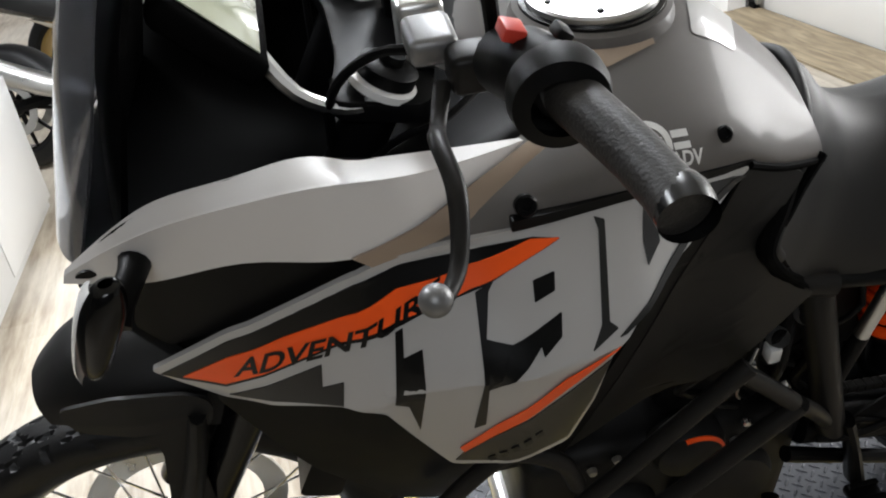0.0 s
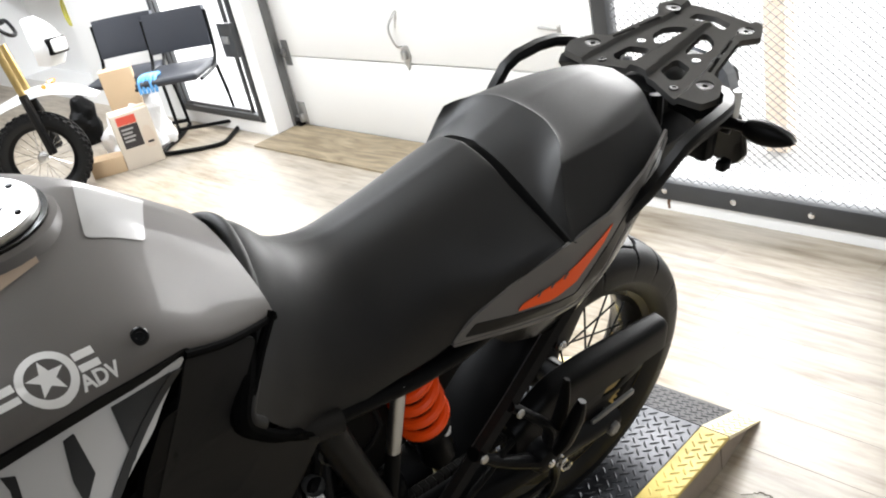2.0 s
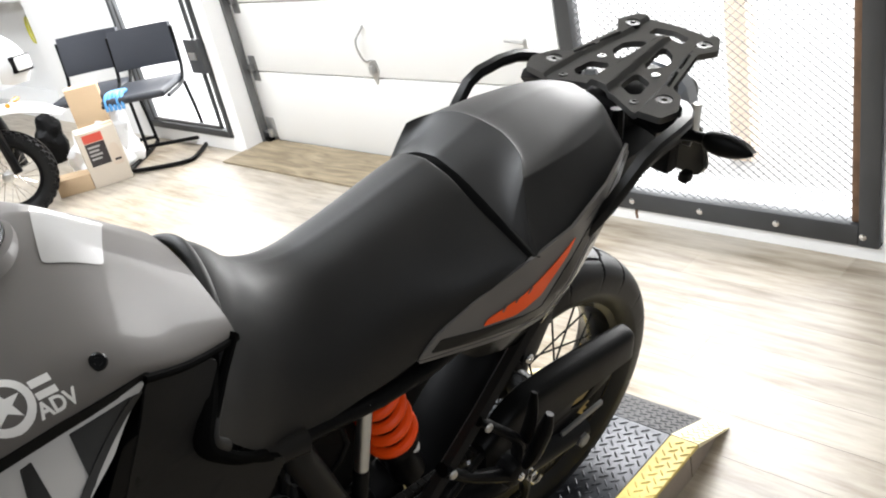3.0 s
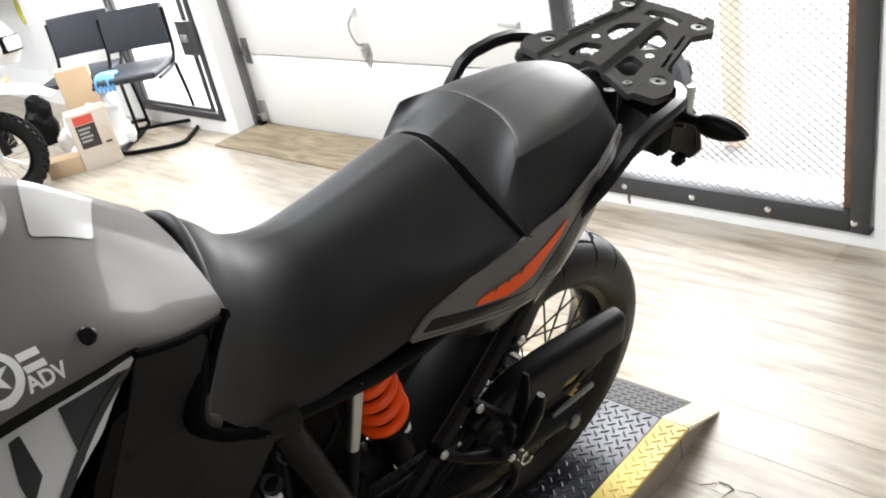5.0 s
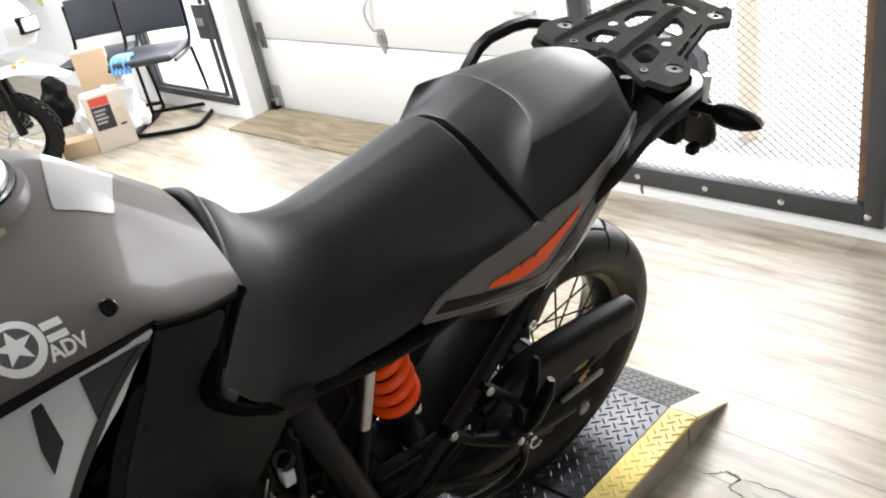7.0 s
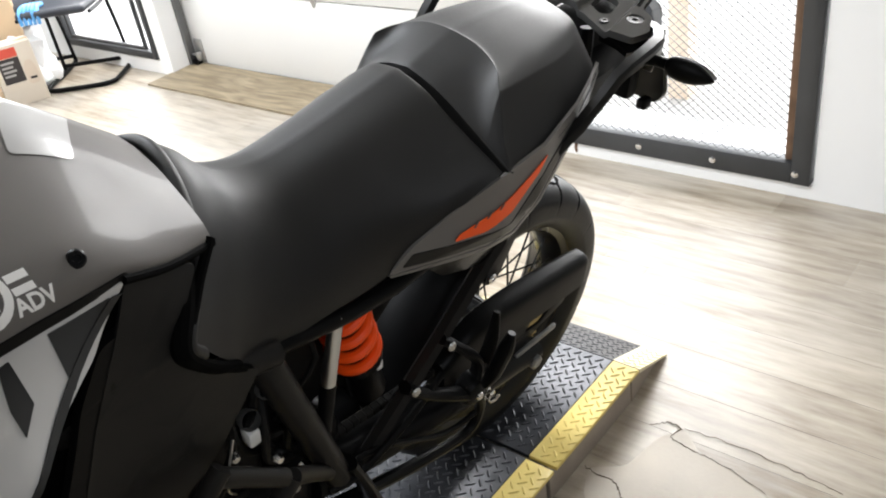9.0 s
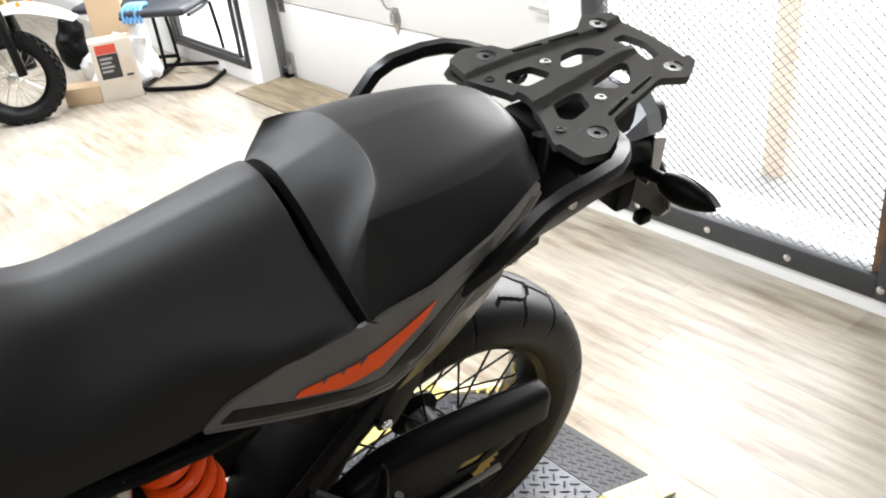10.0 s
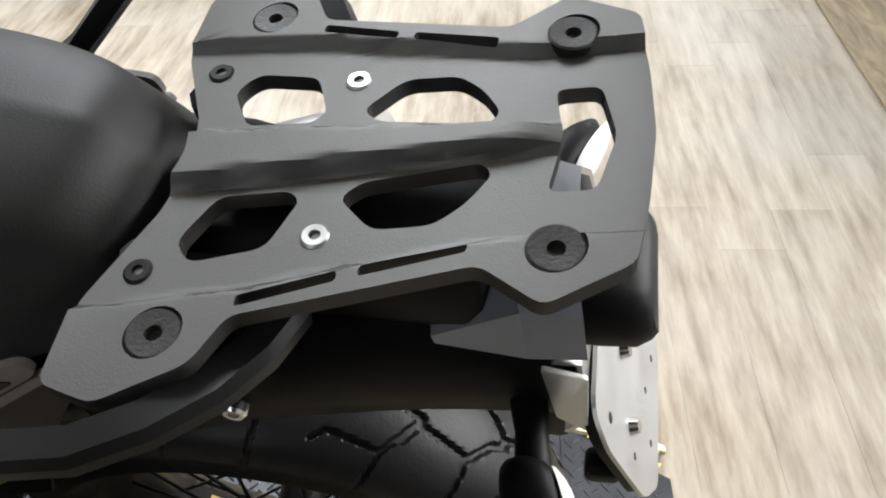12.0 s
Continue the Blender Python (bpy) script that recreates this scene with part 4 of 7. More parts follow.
    # black infill and inner duct below the white flank
    side_panel("duct_panel", [(0.262, 1.066), (0.362, 1.093), (0.462, 1.088), (0.456, 1.068), (0.262, 0.965), (0.236, 0.99)], BLACK_PLASTIC, "", None, -0.014, 0.004, sd)
    side_panel("lower_duct", [(0.30, 0.915), (0.45, 0.86), (0.56, 0.70), (0.62, 0.56), (0.50, 0.50), (0.36, 0.70), (0.28, 0.86)], BLACK_PLASTIC, "", None, -0.03, 0.004, sd)

# --- white flank panels, strips with a warm reflection in their bronze colour
WHITE = [
    [(0.198, 0.163, 1.064), (0.196, 0.166, 1.06), (0.194, 0.17, 1.054)],
    [(0.262, 0.196, 1.125), (0.260, 0.204, 1.112), (0.235, 0.19, 1.062)],
    [(0.306, 0.203, 1.150), (0.310, 0.222, 1.138), (0.281, 0.208, 1.069)],
    [(0.366, 0.203, 1.158), (0.368, 0.236, 1.155), (0.362, 0.238, 1.097)],
    [(0.424, 0.200, 1.163), (0.432, 0.247, 1.166), (0.448, 0.258, 1.096)],
    [(0.470, 0.194, 1.146), (0.500, 0.236, 1.152), (0.505, 0.246, 1.106)],
    [(0.545, 0.182, 1.130), (0.560, 0.205, 1.132), (0.562, 0.212, 1.112)],
    [(0.618, 0.165, 1.113), (0.622, 0.167, 1.112), (0.625, 0.168, 1.110)],
]
STRIP = [[(0.450, 0.262, 1.099), (0.464, 0.262, 1.086)], [(0.505, 0.250, 1.108), (0.535, 0.247, 1.092)], [(0.562, 0.217, 1.116), (0.60, 0.213, 1.104)], [(0.625, 0.172, 1.116), (0.668, 0.170, 1.110)]]
for sd in (-1, 1):
    bm = loft(bmesh.new(), [[(x, sd * y, z) for x, y, z in s] for s in creased(WHITE, 1, 0.1)], 5, 5, False)
    part("upper_fairing", thicken(bm, 0.004), WHITE_PLASTIC, bike, "off-white upper side fairing", 50)
    bm = loft(bmesh.new(), [[(x, sd * y, z) for x, y, z in s] for s in STRIP], 5, 3, False)
    part("trim_strip", thicken(bm, 0.003), WARM_REFLECTION, bike, "trim strip with a warm reflection put into its colour")
    side_panel("panel_gap", [(0.585, 1.092), (0.637, 1.084), (0.756, 1.065), (0.842, 1.046), (0.846, 1.042), (0.842, 1.038), (0.756, 1.054), (0.637, 1.073), (0.585, 1.08)], BLACK_PLASTIC, "", None, 0.0048, 0.02, sd, r=0.002)
    bm = plate(bmesh.new(), [rounded([(0.212, 1.074), (0.222, 1.080), (0.236, 1.074), (0.226, 1.070)], 0.004)], lambda u, v, s: Vector((u, sd * (0.186 + 0.003 * s), v)))
    part("fairing_slot", bm, BLACK_PLASTIC, bike)

# --- nose: inner cowl, windscreen, instruments
bm = loft(bmesh.new(), [
    [(0.17, 0, 1.02), (0.18, 0.08, 1.03), (0.195, 0.14, 1.045), (0.205, 0.165, 1.062)],
    [(0.25, 0, 1.05), (0.25, 0.09, 1.06), (0.258, 0.16, 1.10), (0.262, 0.198, 1.124)],
    [(0.32, 0, 1.06), (0.32, 0.10, 1.06), (0.32, 0.17, 1.11), (0.32, 0.206, 1.150)],
    [(0.42, 0, 1.04), (0.42, 0.10, 1.03), (0.42, 0.17, 1.06), (0.42, 0.20, 1.16)],
    [(0.52, 0, 1.03), (0.52, 0.10, 1.02), (0.52, 0.16, 1.05), (0.52, 0.188, 1.132)],
    [(0.62, 0, 1.08), (0.62, 0.08, 1.07), (0.62, 0.13, 1.09), (0.62, 0.165, 1.11)]], 5, 4)
part("inner_cowl", thicken(bm, 0.003), COWL_BLACK, bike, "black inner fairing")
bm = loft(bmesh.new(), [
    [(0.215, 0, 1.04), (0.225, 0.07, 1.04), (0.238, 0.125, 1.05), (0.246, 0.15, 1.06)],
    [(0.245, 0, 1.16), (0.255, 0.07, 1.16), (0.268, 0.12, 1.17), (0.285, 0.14, 1.18)],
    [(0.285, 0, 1.26), (0.295, 0.07, 1.26), (0.305, 0.12, 1.265), (0.315, 0.135, 1.27)],
    [(0.335, 0, 1.36), (0.34, 0.06, 1.36), (0.35, 0.10, 1.36), (0.355, 0.125, 1.355)]], 5, 4)
part("screen_mount", thicken(bm, 0.006), COWL_BLACK, bike, "black screen carrier")
bm = loft(bmesh.new(), [
    [(0.16, 0, 1.03), (0.172, 0.08, 1.04), (0.19, 0.13, 1.05), (0.212, 0.163, 1.066)],
    [(0.205, 0, 1.16), (0.218, 0.08, 1.165), (0.236, 0.13, 1.17), (0.262, 0.165, 1.18)],
    [(0.255, 0, 1.28), (0.268, 0.08, 1.285), (0.285, 0.125, 1.29), (0.305, 0.16, 1.295)],
    [(0.315, 0, 1.41), (0.325, 0.07, 1.41), (0.34, 0.11, 1.405), (0.355, 0.14, 1.40)],
    [(0.36, 0, 1.48), (0.365, 0.05, 1.475), (0.375, 0.08, 1.465), (0.385, 0.10, 1.45)]], 5, 4)
part("windscreen", thicken(bm, 0.003), SMOKED, bike, "smoked clear windscreen")
# headlamp under the nose
bm = loft(bmesh.new(), [
    [(0.19, 0, 1.00), (0.195, 0.07, 1.0), (0.205, 0.12, 1.01), (0.215, 0.155, 1.05)],
    [(0.19, 0, 0.93), (0.2, 0.07, 0.93), (0.205, 0.11, 0.935), (0.245, 0.15, 0.96)],
    [(0.21, 0, 0.84), (0.22, 0.05, 0.84), (0.23, 0.09, 0.85), (0.26, 0.12, 0.88)]], 4, 4)
part("headlamp_mask", thicken(bm, 0.004), BLACK_GLOSS, bike, "black headlamp mask")
DASH = Matrix.Translation((0.366, -0.010, 1.228)) @ Matrix.Rotation(radians(48), 4, "Y")
bm = box(bmesh.new(), (-0.05, -0.105, -0.016), (0.06, 0.105, 0.016), 0.012, 3)
bm.transform(DASH)
dash = part("instrument_housing", bm, COWL_BLACK, bike, "black instrument housing")
bm = box(bmesh.new(), (-0.038, -0.095, 0.0165), (0.044, 0.0, 0.018), 0.0005)
bm.transform(DASH)
part("display", bm, LCD, dash, "pale green-grey display")
bm = lathe(bmesh.new(), [(0.04, 0.016), (0.04, 0.021), (0.036, 0.022), (0, 0.0215)], 32, DASH @ Matrix.Translation((0.005, 0.052, 0)))
part("dial", bm, BLACK_GLOSS, dash)
for sgn in (-1, 1):
    bm = tube(bmesh.new(), [(0.40, sgn * 0.08, 1.20), (0.43, sgn * 0.11, 1.165), (0.47, sgn * 0.125, 1.15), (0.50, sgn * 0.12, 1.15)], [0.009, 0.007, 0.006, 0.007], 8, 4)
    part("dash_bracket", bm, ALU, bike, "polished dash bracket")

# --- steering head, forks, handlebar
for sgn in (-1, 1):
    fork = part("fork_tube", tube(bmesh.new(), [(0.508, sgn * 0.10, 1.155), (0.30, sgn * 0.10, 0.765)], 0.0255, 20), BLACK_METAL, bike)
    part("fork_slider", tube(bmesh.new(), [(0.31, sgn * 0.10, 0.785), (0.085, sgn * 0.10, 0.36)], [0.03, 0.031, 0.028, 0.026], 20), BLACK_GLOSS, fork)
    d = Vector((0.47, 0, 0.88)).normalized().to_track_quat("Z", "Y").to_matrix().to_4x4()
    part("fork_collar", lathe(bmesh.new(), [(0.0256, 0.0), (0.0325, 0.002), (0.0325, 0.009), (0.026, 0.011)], 28, Matrix.Translation((0.504, sgn * 0.10, 1.150)) @ d), WHITE_VINYL, fork, "pale ring at the fork top")
    part("fork_cap", lathe(bmesh.new(), [(0.028, 0.0), (0.028, 0.012), (0.02, 0.016), (0.012, 0.016), (0.011, 0.024), (0, 0.024)], 24, Matrix.Translation((0.510, sgn * 0.10, 1.160)) @ d), BLACK_METAL, fork)
    part("fork_guard", tube(bmesh.new(), [(0.238, sgn * 0.113, 0.785), (0.20, sgn * 0.122, 0.66), (0.10, sgn * 0.125, 0.42)], [0.036, 0.042, 0.035], 12, 3, flat=0.35), DARK_GREY, fork)
bm = plate(bmesh.new(), [rounded([(0.455, -0.13), (0.545, -0.13), (0.565, -0.05), (0.565, 0.05), (0.545, 0.13), (0.455, 0.13), (0.47, 0.05), (0.47, -0.05)], 0.02)], lambda u, v, s: Vector((u, v, 1.132 + 0.02 * s - (u - 0.5) * 0.25)), 0.003)
part("top_yoke", bm, BLACK_METAL, bike)
BAR = [(0.622, -0.450, 1.275), (0.615, -0.40, 1.274), (0.601, -0.33, 1.269), (0.588, -0.28, 1.260), (0.568, -0.20, 1.222), (0.556, -0.13, 1.192), (0.552, -0.06, 1.185)]
bm = tube(bmesh.new(), BAR + [(x, -y, z) for x, y, z in BAR[::-1]], 0.0112, 14, 4)
bar = part("handlebar", bm, ALU, bike, "bare aluminium handlebar")
for sgn in (-1, 1):
    bm = box(bmesh.new(), (0.530, sgn * 0.05 - 0.018, 1.135), (0.575, sgn * 0.05 + 0.018, 1.207), 0.008, 3)
    part("bar_clamp", bm, ALU if sgn < 0 else BLACK_METAL, bar)
    S = lambda x, y, z: (x, -sgn * y, z)
    grip = part("grip", tube(bmesh.new(), [S(0.6235, -0.462, 1.275), S(0.621, -0.44, 1.2755), S(0.615, -0.40, 1.274), S(0.602, -0.335, 1.270), S(0.600, -0.328, 1.269)], [0.0165, 0.0158, 0.016, 0.0168, 0.0185, 0.021], 24, 6), GRIP, bar, "worn black rubber grip")
    m = Matrix.Translation(S(0.5985, -0.322, 1.2685)) @ Vector((-0.13, sgn * 0.98, 0.03)).to_track_quat("Z", "Y").to_matrix().to_4x4()
    part("grip_flange", lathe(bmesh.new(), [(0.016, -0.006), (0.028, -0.004), (0.0325, 0.001), (0.0335, 0.012), (0.031, 0.024), (0.02, 0.028)], 32, m), BLACK_PLASTIC, grip)
    m = Matrix.Translation(S(0.6237, -0.463, 1.275)) @ Vector((0.12, -sgn * 0.99, 0.0)).to_track_quat("Z", "Y").to_matrix().to_4x4()
    end = part("bar_end", lathe(bmesh.new(), [(0.0166, -0.006), (0.017, 0.003), (0.0165, 0.012), (0.0145, 0.018), (0.011, 0.0215), (0.006, 0.0235), (0, 0.024)], 28, m), BLACK_BALL, grip, "glossy black bar-end weight")
    bm = tube(bmesh.new(), [S(0.598, -0.312, 1.268), S(0.590, -0.287, 1.263), S(0.581, -0.258, 1.254)], [0.024, 0.027, 0.024], 16, 4)
    sw = part("switch_box", bm, BLACK_PLASTIC, bar, "black switch housing")
    box_m = Matrix.Translation(S(0.580, -0.284, 1.290)) @ Matrix.Rotation(radians(20), 4, "Y")
    b2 = box(bmesh.new(), (-0.008, -0.010, -0.004), (0.008, 0.010, 0.006), 0.002)
    b2.transform(box_m)
    part("button", b2, RED_PLASTIC if sgn < 0 else BLACK_PLASTIC, sw, "red rocker button" if sgn < 0 else "")
    b2 = box(bmesh.new(), (-0.006, -0.008, -0.004), (0.006, 0.008, 0.005), 0.002)
    b2.transform(Matrix.Translation(S(0.612, -0.290, 1.286)) @ Matrix.Rotation(radians(40), 4, "Y"))
    part("button", b2, DARK_GREY, sw)
    # lever with its perch and ball end
    bm = box(bmesh.new(), (0.545, min(-sgn * -0.250, -sgn * -0.216), 1.222), (0.578, max(-sgn * -0.250, -sgn * -0.216), 1.254), 0.007, 3)
    perch = part("lever_perch", bm, FRAME_METAL, bar, "dark cast lever perch")
    bm = box(bmesh.new(), (0.520, min(-sgn * -0.224, -sgn * -0.176), 1.236), (0.558, max(-sgn * -0.224, -sgn * -0.176), 1.258), 0.007, 3)
    part("reservoir", bm, DULL_ALLOY if sgn < 0 else BLACK_PLASTIC, perch, "fluid reservoir")
    lev = part("lever", tube(bmesh.new(), [S(0.540, -0.235, 1.228), S(0.528, -0.275, 1.222), S(0.522, -0.31, 1.234), S(0.524, -0.355, 1.226), S(0.515, -0.395, 1.204), S(0.499, -0.425, 1.204)], [0.007, 0.006, 0.0068, 0.007, 0.0058, 0.005], 12, 6, flat=0.7), FRAME_METAL, bar, "dark grey hand lever")
    bm = bmesh.new()
    bmesh.ops.create_uvsphere(bm, u_segments=16, v_segments=10, radius=0.0105, matrix=Matrix.Translation(S(0.494, -0.430, 1.213)))
    part("ball_end", bm, DULL_ALLOY, lev, "worn bare alloy ball end")
    # hose and mirror stalk
    part("brake_hose", tube(bmesh.new(), [S(0.545, -0.20, 1.235), S(0.50, -0.17, 1.225), S(0.46, -0.13, 1.17), S(0.45, -0.10, 1.08), S(0.44, -0.08, 1.0)], 0.0045, 8, 5), BLACK_PLASTIC, bike)
    part("cable", tube(bmesh.new(), [S(0.575, -0.23, 1.225), S(0.55, -0.18, 1.16), S(0.50, -0.15, 1.12), S(0.44, -0.14, 1.06)], 0.0035, 8, 5), BLACK_PLASTIC, bike)
    part("mirror_stalk", tube(bmesh.new(), [S(0.578, -0.245, 1.262), S(0.574, -0.250, 1.30), S(0.560, -0.262, 1.42)], 0.006, 10, 3), BLACK_METAL, bar)

# --- front indicator
for sgn in (-1, 1):
    ind = part("front_indicator", tube(bmesh.new(), [(0.272, sgn * 0.200, 1.093), (0.272, sgn * 0.225, 1.098), (0.262, sgn * 0.255, 1.092), (0.258, sgn * 0.27, 1.085)], [0.015, 0.012, 0.011, 0.012], 12, 3), BLACK_PLASTIC, bike, "black front indicator on a rubber stalk")
    ICX = lambda h: 0.268 - 0.42 * h
    bm = loft(bmesh.new(), [[(ICX(h) + 0.020 * math.cos(a) * k, sgn * (0.275 + 0.018 * math.sin(a) * k), 1.138 - h) for a in [2 * math.pi * i / 10 for i in range(11)]] for h, k in ((0.0, 0.3), (0.006, 0.7), (0.03, 1.0), (0.06, 0.85), (0.088, 0.55), (0.1, 0.1))], 3, 2, False)
    part("housing", bm, BLACK_GLOSS, ind)
    bm = loft(bmesh.new(), [[(ICX(h) - 0.018 * k ** 0.5 - 0.004 * math.sin(a) * k, sgn * (0.275 + 0.017 * math.cos(a) * k), 1.138 - h) for a in [math.pi * i / 6 for i in range(7)]] for h, k in ((0.0, 0.35), (0.01, 0.85), (0.04, 1.0), (0.075, 0.8), (0.1, 0.3))], 3, 2, False)
    part("lens", bm, CLEAR_LENS, ind, "clear white indicator lens")


# --- wheels
def groove(a, u):
    """Depth of the tread pattern at angle a (in pitches) and u from -1 to 1 across the tyre."""
    deep = 0.0
    for sgn in (-1, 1):
        v = u * sgn
        if v < -0.3:
            continue
        for wide, pts in ((0.0024, ((0.16, -0.30), (0.06, -0.04), (0.17, 0.02), (0.30, 0.22), (0.36, 0.98))), (0.0019, ((0.30, 0.22), (0.56, 0.10), (0.62, 0.14))), (0.0021, ((0.58, 0.06), (0.74, 0.42), (0.80, 0.98))), (0.0016, ((0.74, 0.42), (1.0, 0.34), (1.06, 0.44)))):
            for (a0, u0), (a1, u1) in zip(pts, pts[1:]):
                for sh in (-1, 0, 1):
                    p = Vector(((a + sh + (0.5 if sgn > 0 else 0.0) - a0) * 0.21, (v - u0) * 0.085))
                    q = Vector(((a1 - a0) * 0.21, (u1 - u0) * 0.085))
                    t = max(0, min(1, p.dot(q) / q.length_squared))
                    dd = (p - q * t).length
                    deep = max(deep, 1 - max(0, dd - wide) / 0.0011)
    return max(0.0, deep)


def tyre(bm, c, R, half, rim, pitches, seg, across, tread=True, knobs=False):
    prof = []
    for i in range(across + 1):
        u = -1 + 2 * i / across
        prof.append((R - half * 0.62 * abs(u) ** 2.1, half * math.sin(u * math.pi / 2) * (0.985), u))
    side = [(rim, -half * 0.72), (rim + 0.01, -half * 0.86), (rim + 0.028, -half * 0.99), (R - half * 0.85, -half * 1.01)]
    rows = []
    for j in range(seg):
        th = 2 * math.pi * j / seg
        ring = [(r, y) for r, y in side]
        for r, y, u in prof[1:-1]:
            dp = groove((j / seg * pitches) % 1, u) * 0.006 if tread else 0
            ring.append((r - dp, y))
        ring += [(r, -y) for r, y in side[::-1]]
        rows.append([bm.verts.new((c[0] + r * math.cos(th), c[1] + y, c[2] + r * math.sin(th))) for r, y in ring])
    k = len(rows[0])
    for j in range(seg):
        a, b = rows[j], rows[(j + 1) % seg]
        for i in range(k - 1):
            bm.faces.new((a[i], a[i + 1], b[i + 1], b[i]))
    if knobs:
        kn = 34
        for j in range(kn):
            for row, (off, y) in enumerate(((0, 0.0), (0.5, 0.5), (0.5, -0.5), (0, 0.88), (0, -0.88))):
                th = 2 * math.pi * (j + off) / kn
                rr = R - half * 0.62 * abs(y) ** 2.1
                m = Matrix.Translation(c) @ Matrix.Rotation(-th, 4, "Y") @ Matrix.Translation((rr + 0.004, half * math.sin(y * math.pi / 2), 0))
                q = bmesh.ops.create_cube(bm, size=1.0, matrix=m @ Matrix.Diagonal((0.02, half * 0.42, 0.028, 1)))
    return bm


def spoked_wheel(name, c, R, half, rim_r, parent, rim_mat, spoke_mat, hub_mat, pitches, seg, across, tread=True, knobs=False, spokes=32, hub_r=0.05, label=""):
    w = new(name)
    w.parent = parent
    if label:
        w["label"] = label
    part("tyre", tyre(bmesh.new(), c, R, half, rim_r, pitches, seg, across, tread, knobs), RUBBER, w, "black road tyre with cut tread" if tread else "black knobbly tyre", 28)
    h = half * 0.74
    m = axle(c[0], c[1] - h, c[2])
    part("rim", lathe(bmesh.new(), [(rim_r + 0.012, 0.0), (rim_r + 0.002, 0.004), (rim_r - 0.012, 0.012), (rim_r - 0.024, h * 0.7), (rim_r - 0.026, h), (rim_r - 0.024, h * 1.3), (rim_r - 0.012, 2 * h - 0.012), (rim_r + 0.002, 2 * h - 0.004), (rim_r + 0.012, 2 * h)], 64, m), rim_mat, w)
    part("hub", lathe(bmesh.new(), [(0, -0.01), (0.018, -0.01), (0.02, 0.0), (hub_r, 0.004), (hub_r, 0.012), (hub_r * 0.6, 0.024), (hub_r * 0.6, 2 * h - 0.024), (hub_r, 2 * h - 0.012), (hub_r, 2 * h - 0.004), (0.02, 2 * h), (0.018, 2 * h + 0.01), (0, 2 * h + 0.01)], 28, m), hub_mat, w)
    first = None
    for k in range(spokes):
        a0 = 2 * math.pi * k / spokes
        a1 = a0 + (0.42 if k % 4 < 2 else -0.42)
        y = -h + 0.008 if k % 2 else h - 0.008
        p = Vector((c[0] + hub_r * math.cos(a1), c[1] + y, c[2] + hub_r * math.sin(a1)))
        q = Vector((c[0] + (rim_r - 0.016) * math.cos(a0), c[1] + y * 0.35, c[2] + (rim_r - 0.016) * math.sin(a0)))
        if first is None:
            first = part("spoke", tube(bmesh.new(), [(0, 0, 0), (0, 0, (q - p).length)], 0.0022, 6), spoke_mat, w)
            ob = first
        else:
            ob = share("spoke", first, Matrix(), w)
        ob.matrix_basis = Matrix.Translation(p) @ (q - p).to_track_quat("Z", "Y").to_matrix().to_4x4()
    return w


REAR = (1.618, 0.036, 0.292)
rear = spoked_wheel("rear_wheel", REAR, 0.327, 0.075, 0.230, bike, GREY_RIM, BLACK_METAL, BLACK_METAL, 10, 900, 96, label="black spoked rear wheel")
part("rim_stripe", lathe(bmesh.new(), [(0.2385, -0.0572), (0.2310, -0.0545), (0.2300, -0.0535), (0.2380, -0.0560)], 96, axle(*REAR), True), BRONZE_RIM, rear, "dull bronze rim edge")
# worn yellow maker's stickers inside the rim's well
for a0 in (35, 95, 155, 215, 275, 335):
    bm = bmesh.new()
    rr = [[bm.verts.new((REAR[0] + r * math.cos(radians(a0 + k * 2.4)), REAR[1] + y, REAR[2] + r * math.sin(radians(a0 + k * 2.4)))) for r, y in ((0.2035, 0.030), (0.2025, 0.008))] for k in range(9)]
    for p, q in zip(rr, rr[1:]):
        bm.faces.new((p[0], p[1], q[1], q[0]))
    part("rim_sticker", bm, BRONZE_RIM, rear, "yellow sticker in the rim well")
sp = bmesh.new()
N = 42
pts = []
for i in range(N * 4):
    a = 2 * math.pi * i / (N * 4)
    r = 0.098 if i % 4 in (1, 2) else 0.090
    pts.append((r * math.cos(a), r * math.sin(a)))
holes = [[(0.066 * math.cos(a0 + b) + 0.0, 0.066 * math.sin(a0 + b)) for b in (0, 0.32, 0.64)] + [(0.04 * math.cos(a0 + b), 0.04 * math.sin(a0 + b)) for b in (0.64, 0.0)] for a0 in [2 * math.pi * k / 6 for k in range(6)]]
plate(sp, [pts] + holes, lambda u, v, s: Vector((REAR[0] + u * 1.05, REAR[1] - 0.082 - 0.006 * s, REAR[2] + v * 1.05)))
part("sprocket", sp, BRONZE_RIM, rear, "dull gold rear sprocket")
front = spoked_wheel("front_wheel", (0.10, 0.0, 0.33), 0.347, 0.046, 0.272, bike, GREY_RIM, CHROME, BLACK_METAL, 18, 260, 36, label="black spoked front wheel")
for sgn in (-1, 1):
    part("brake_disc", lathe(bmesh.new(), [(0.16, 0), (0.16, 0.005), (0.12, 0.005), (0.12, 0)], 48, axle(0.10, sgn * 0.062, 0.33), True), ALU, front)
# chain run
for nm, z0, z1 in (("upper_chain_run", 0.475, 0.415), ("lower_chain_run", 0.375, 0.235)):
    bm = bmesh.new()
    for i in range(34):
        x, z = 1.06 + i / 34 * 0.50, z0 + (z1 - z0) * i / 34
        box(bm, (x - 0.0075, -0.098, z - 0.007), (x + 0.0075, -0.082, z + 0.007), 0.002, 1)
    part(nm, bm, FRAME_METAL, bike, "oily drive chain")

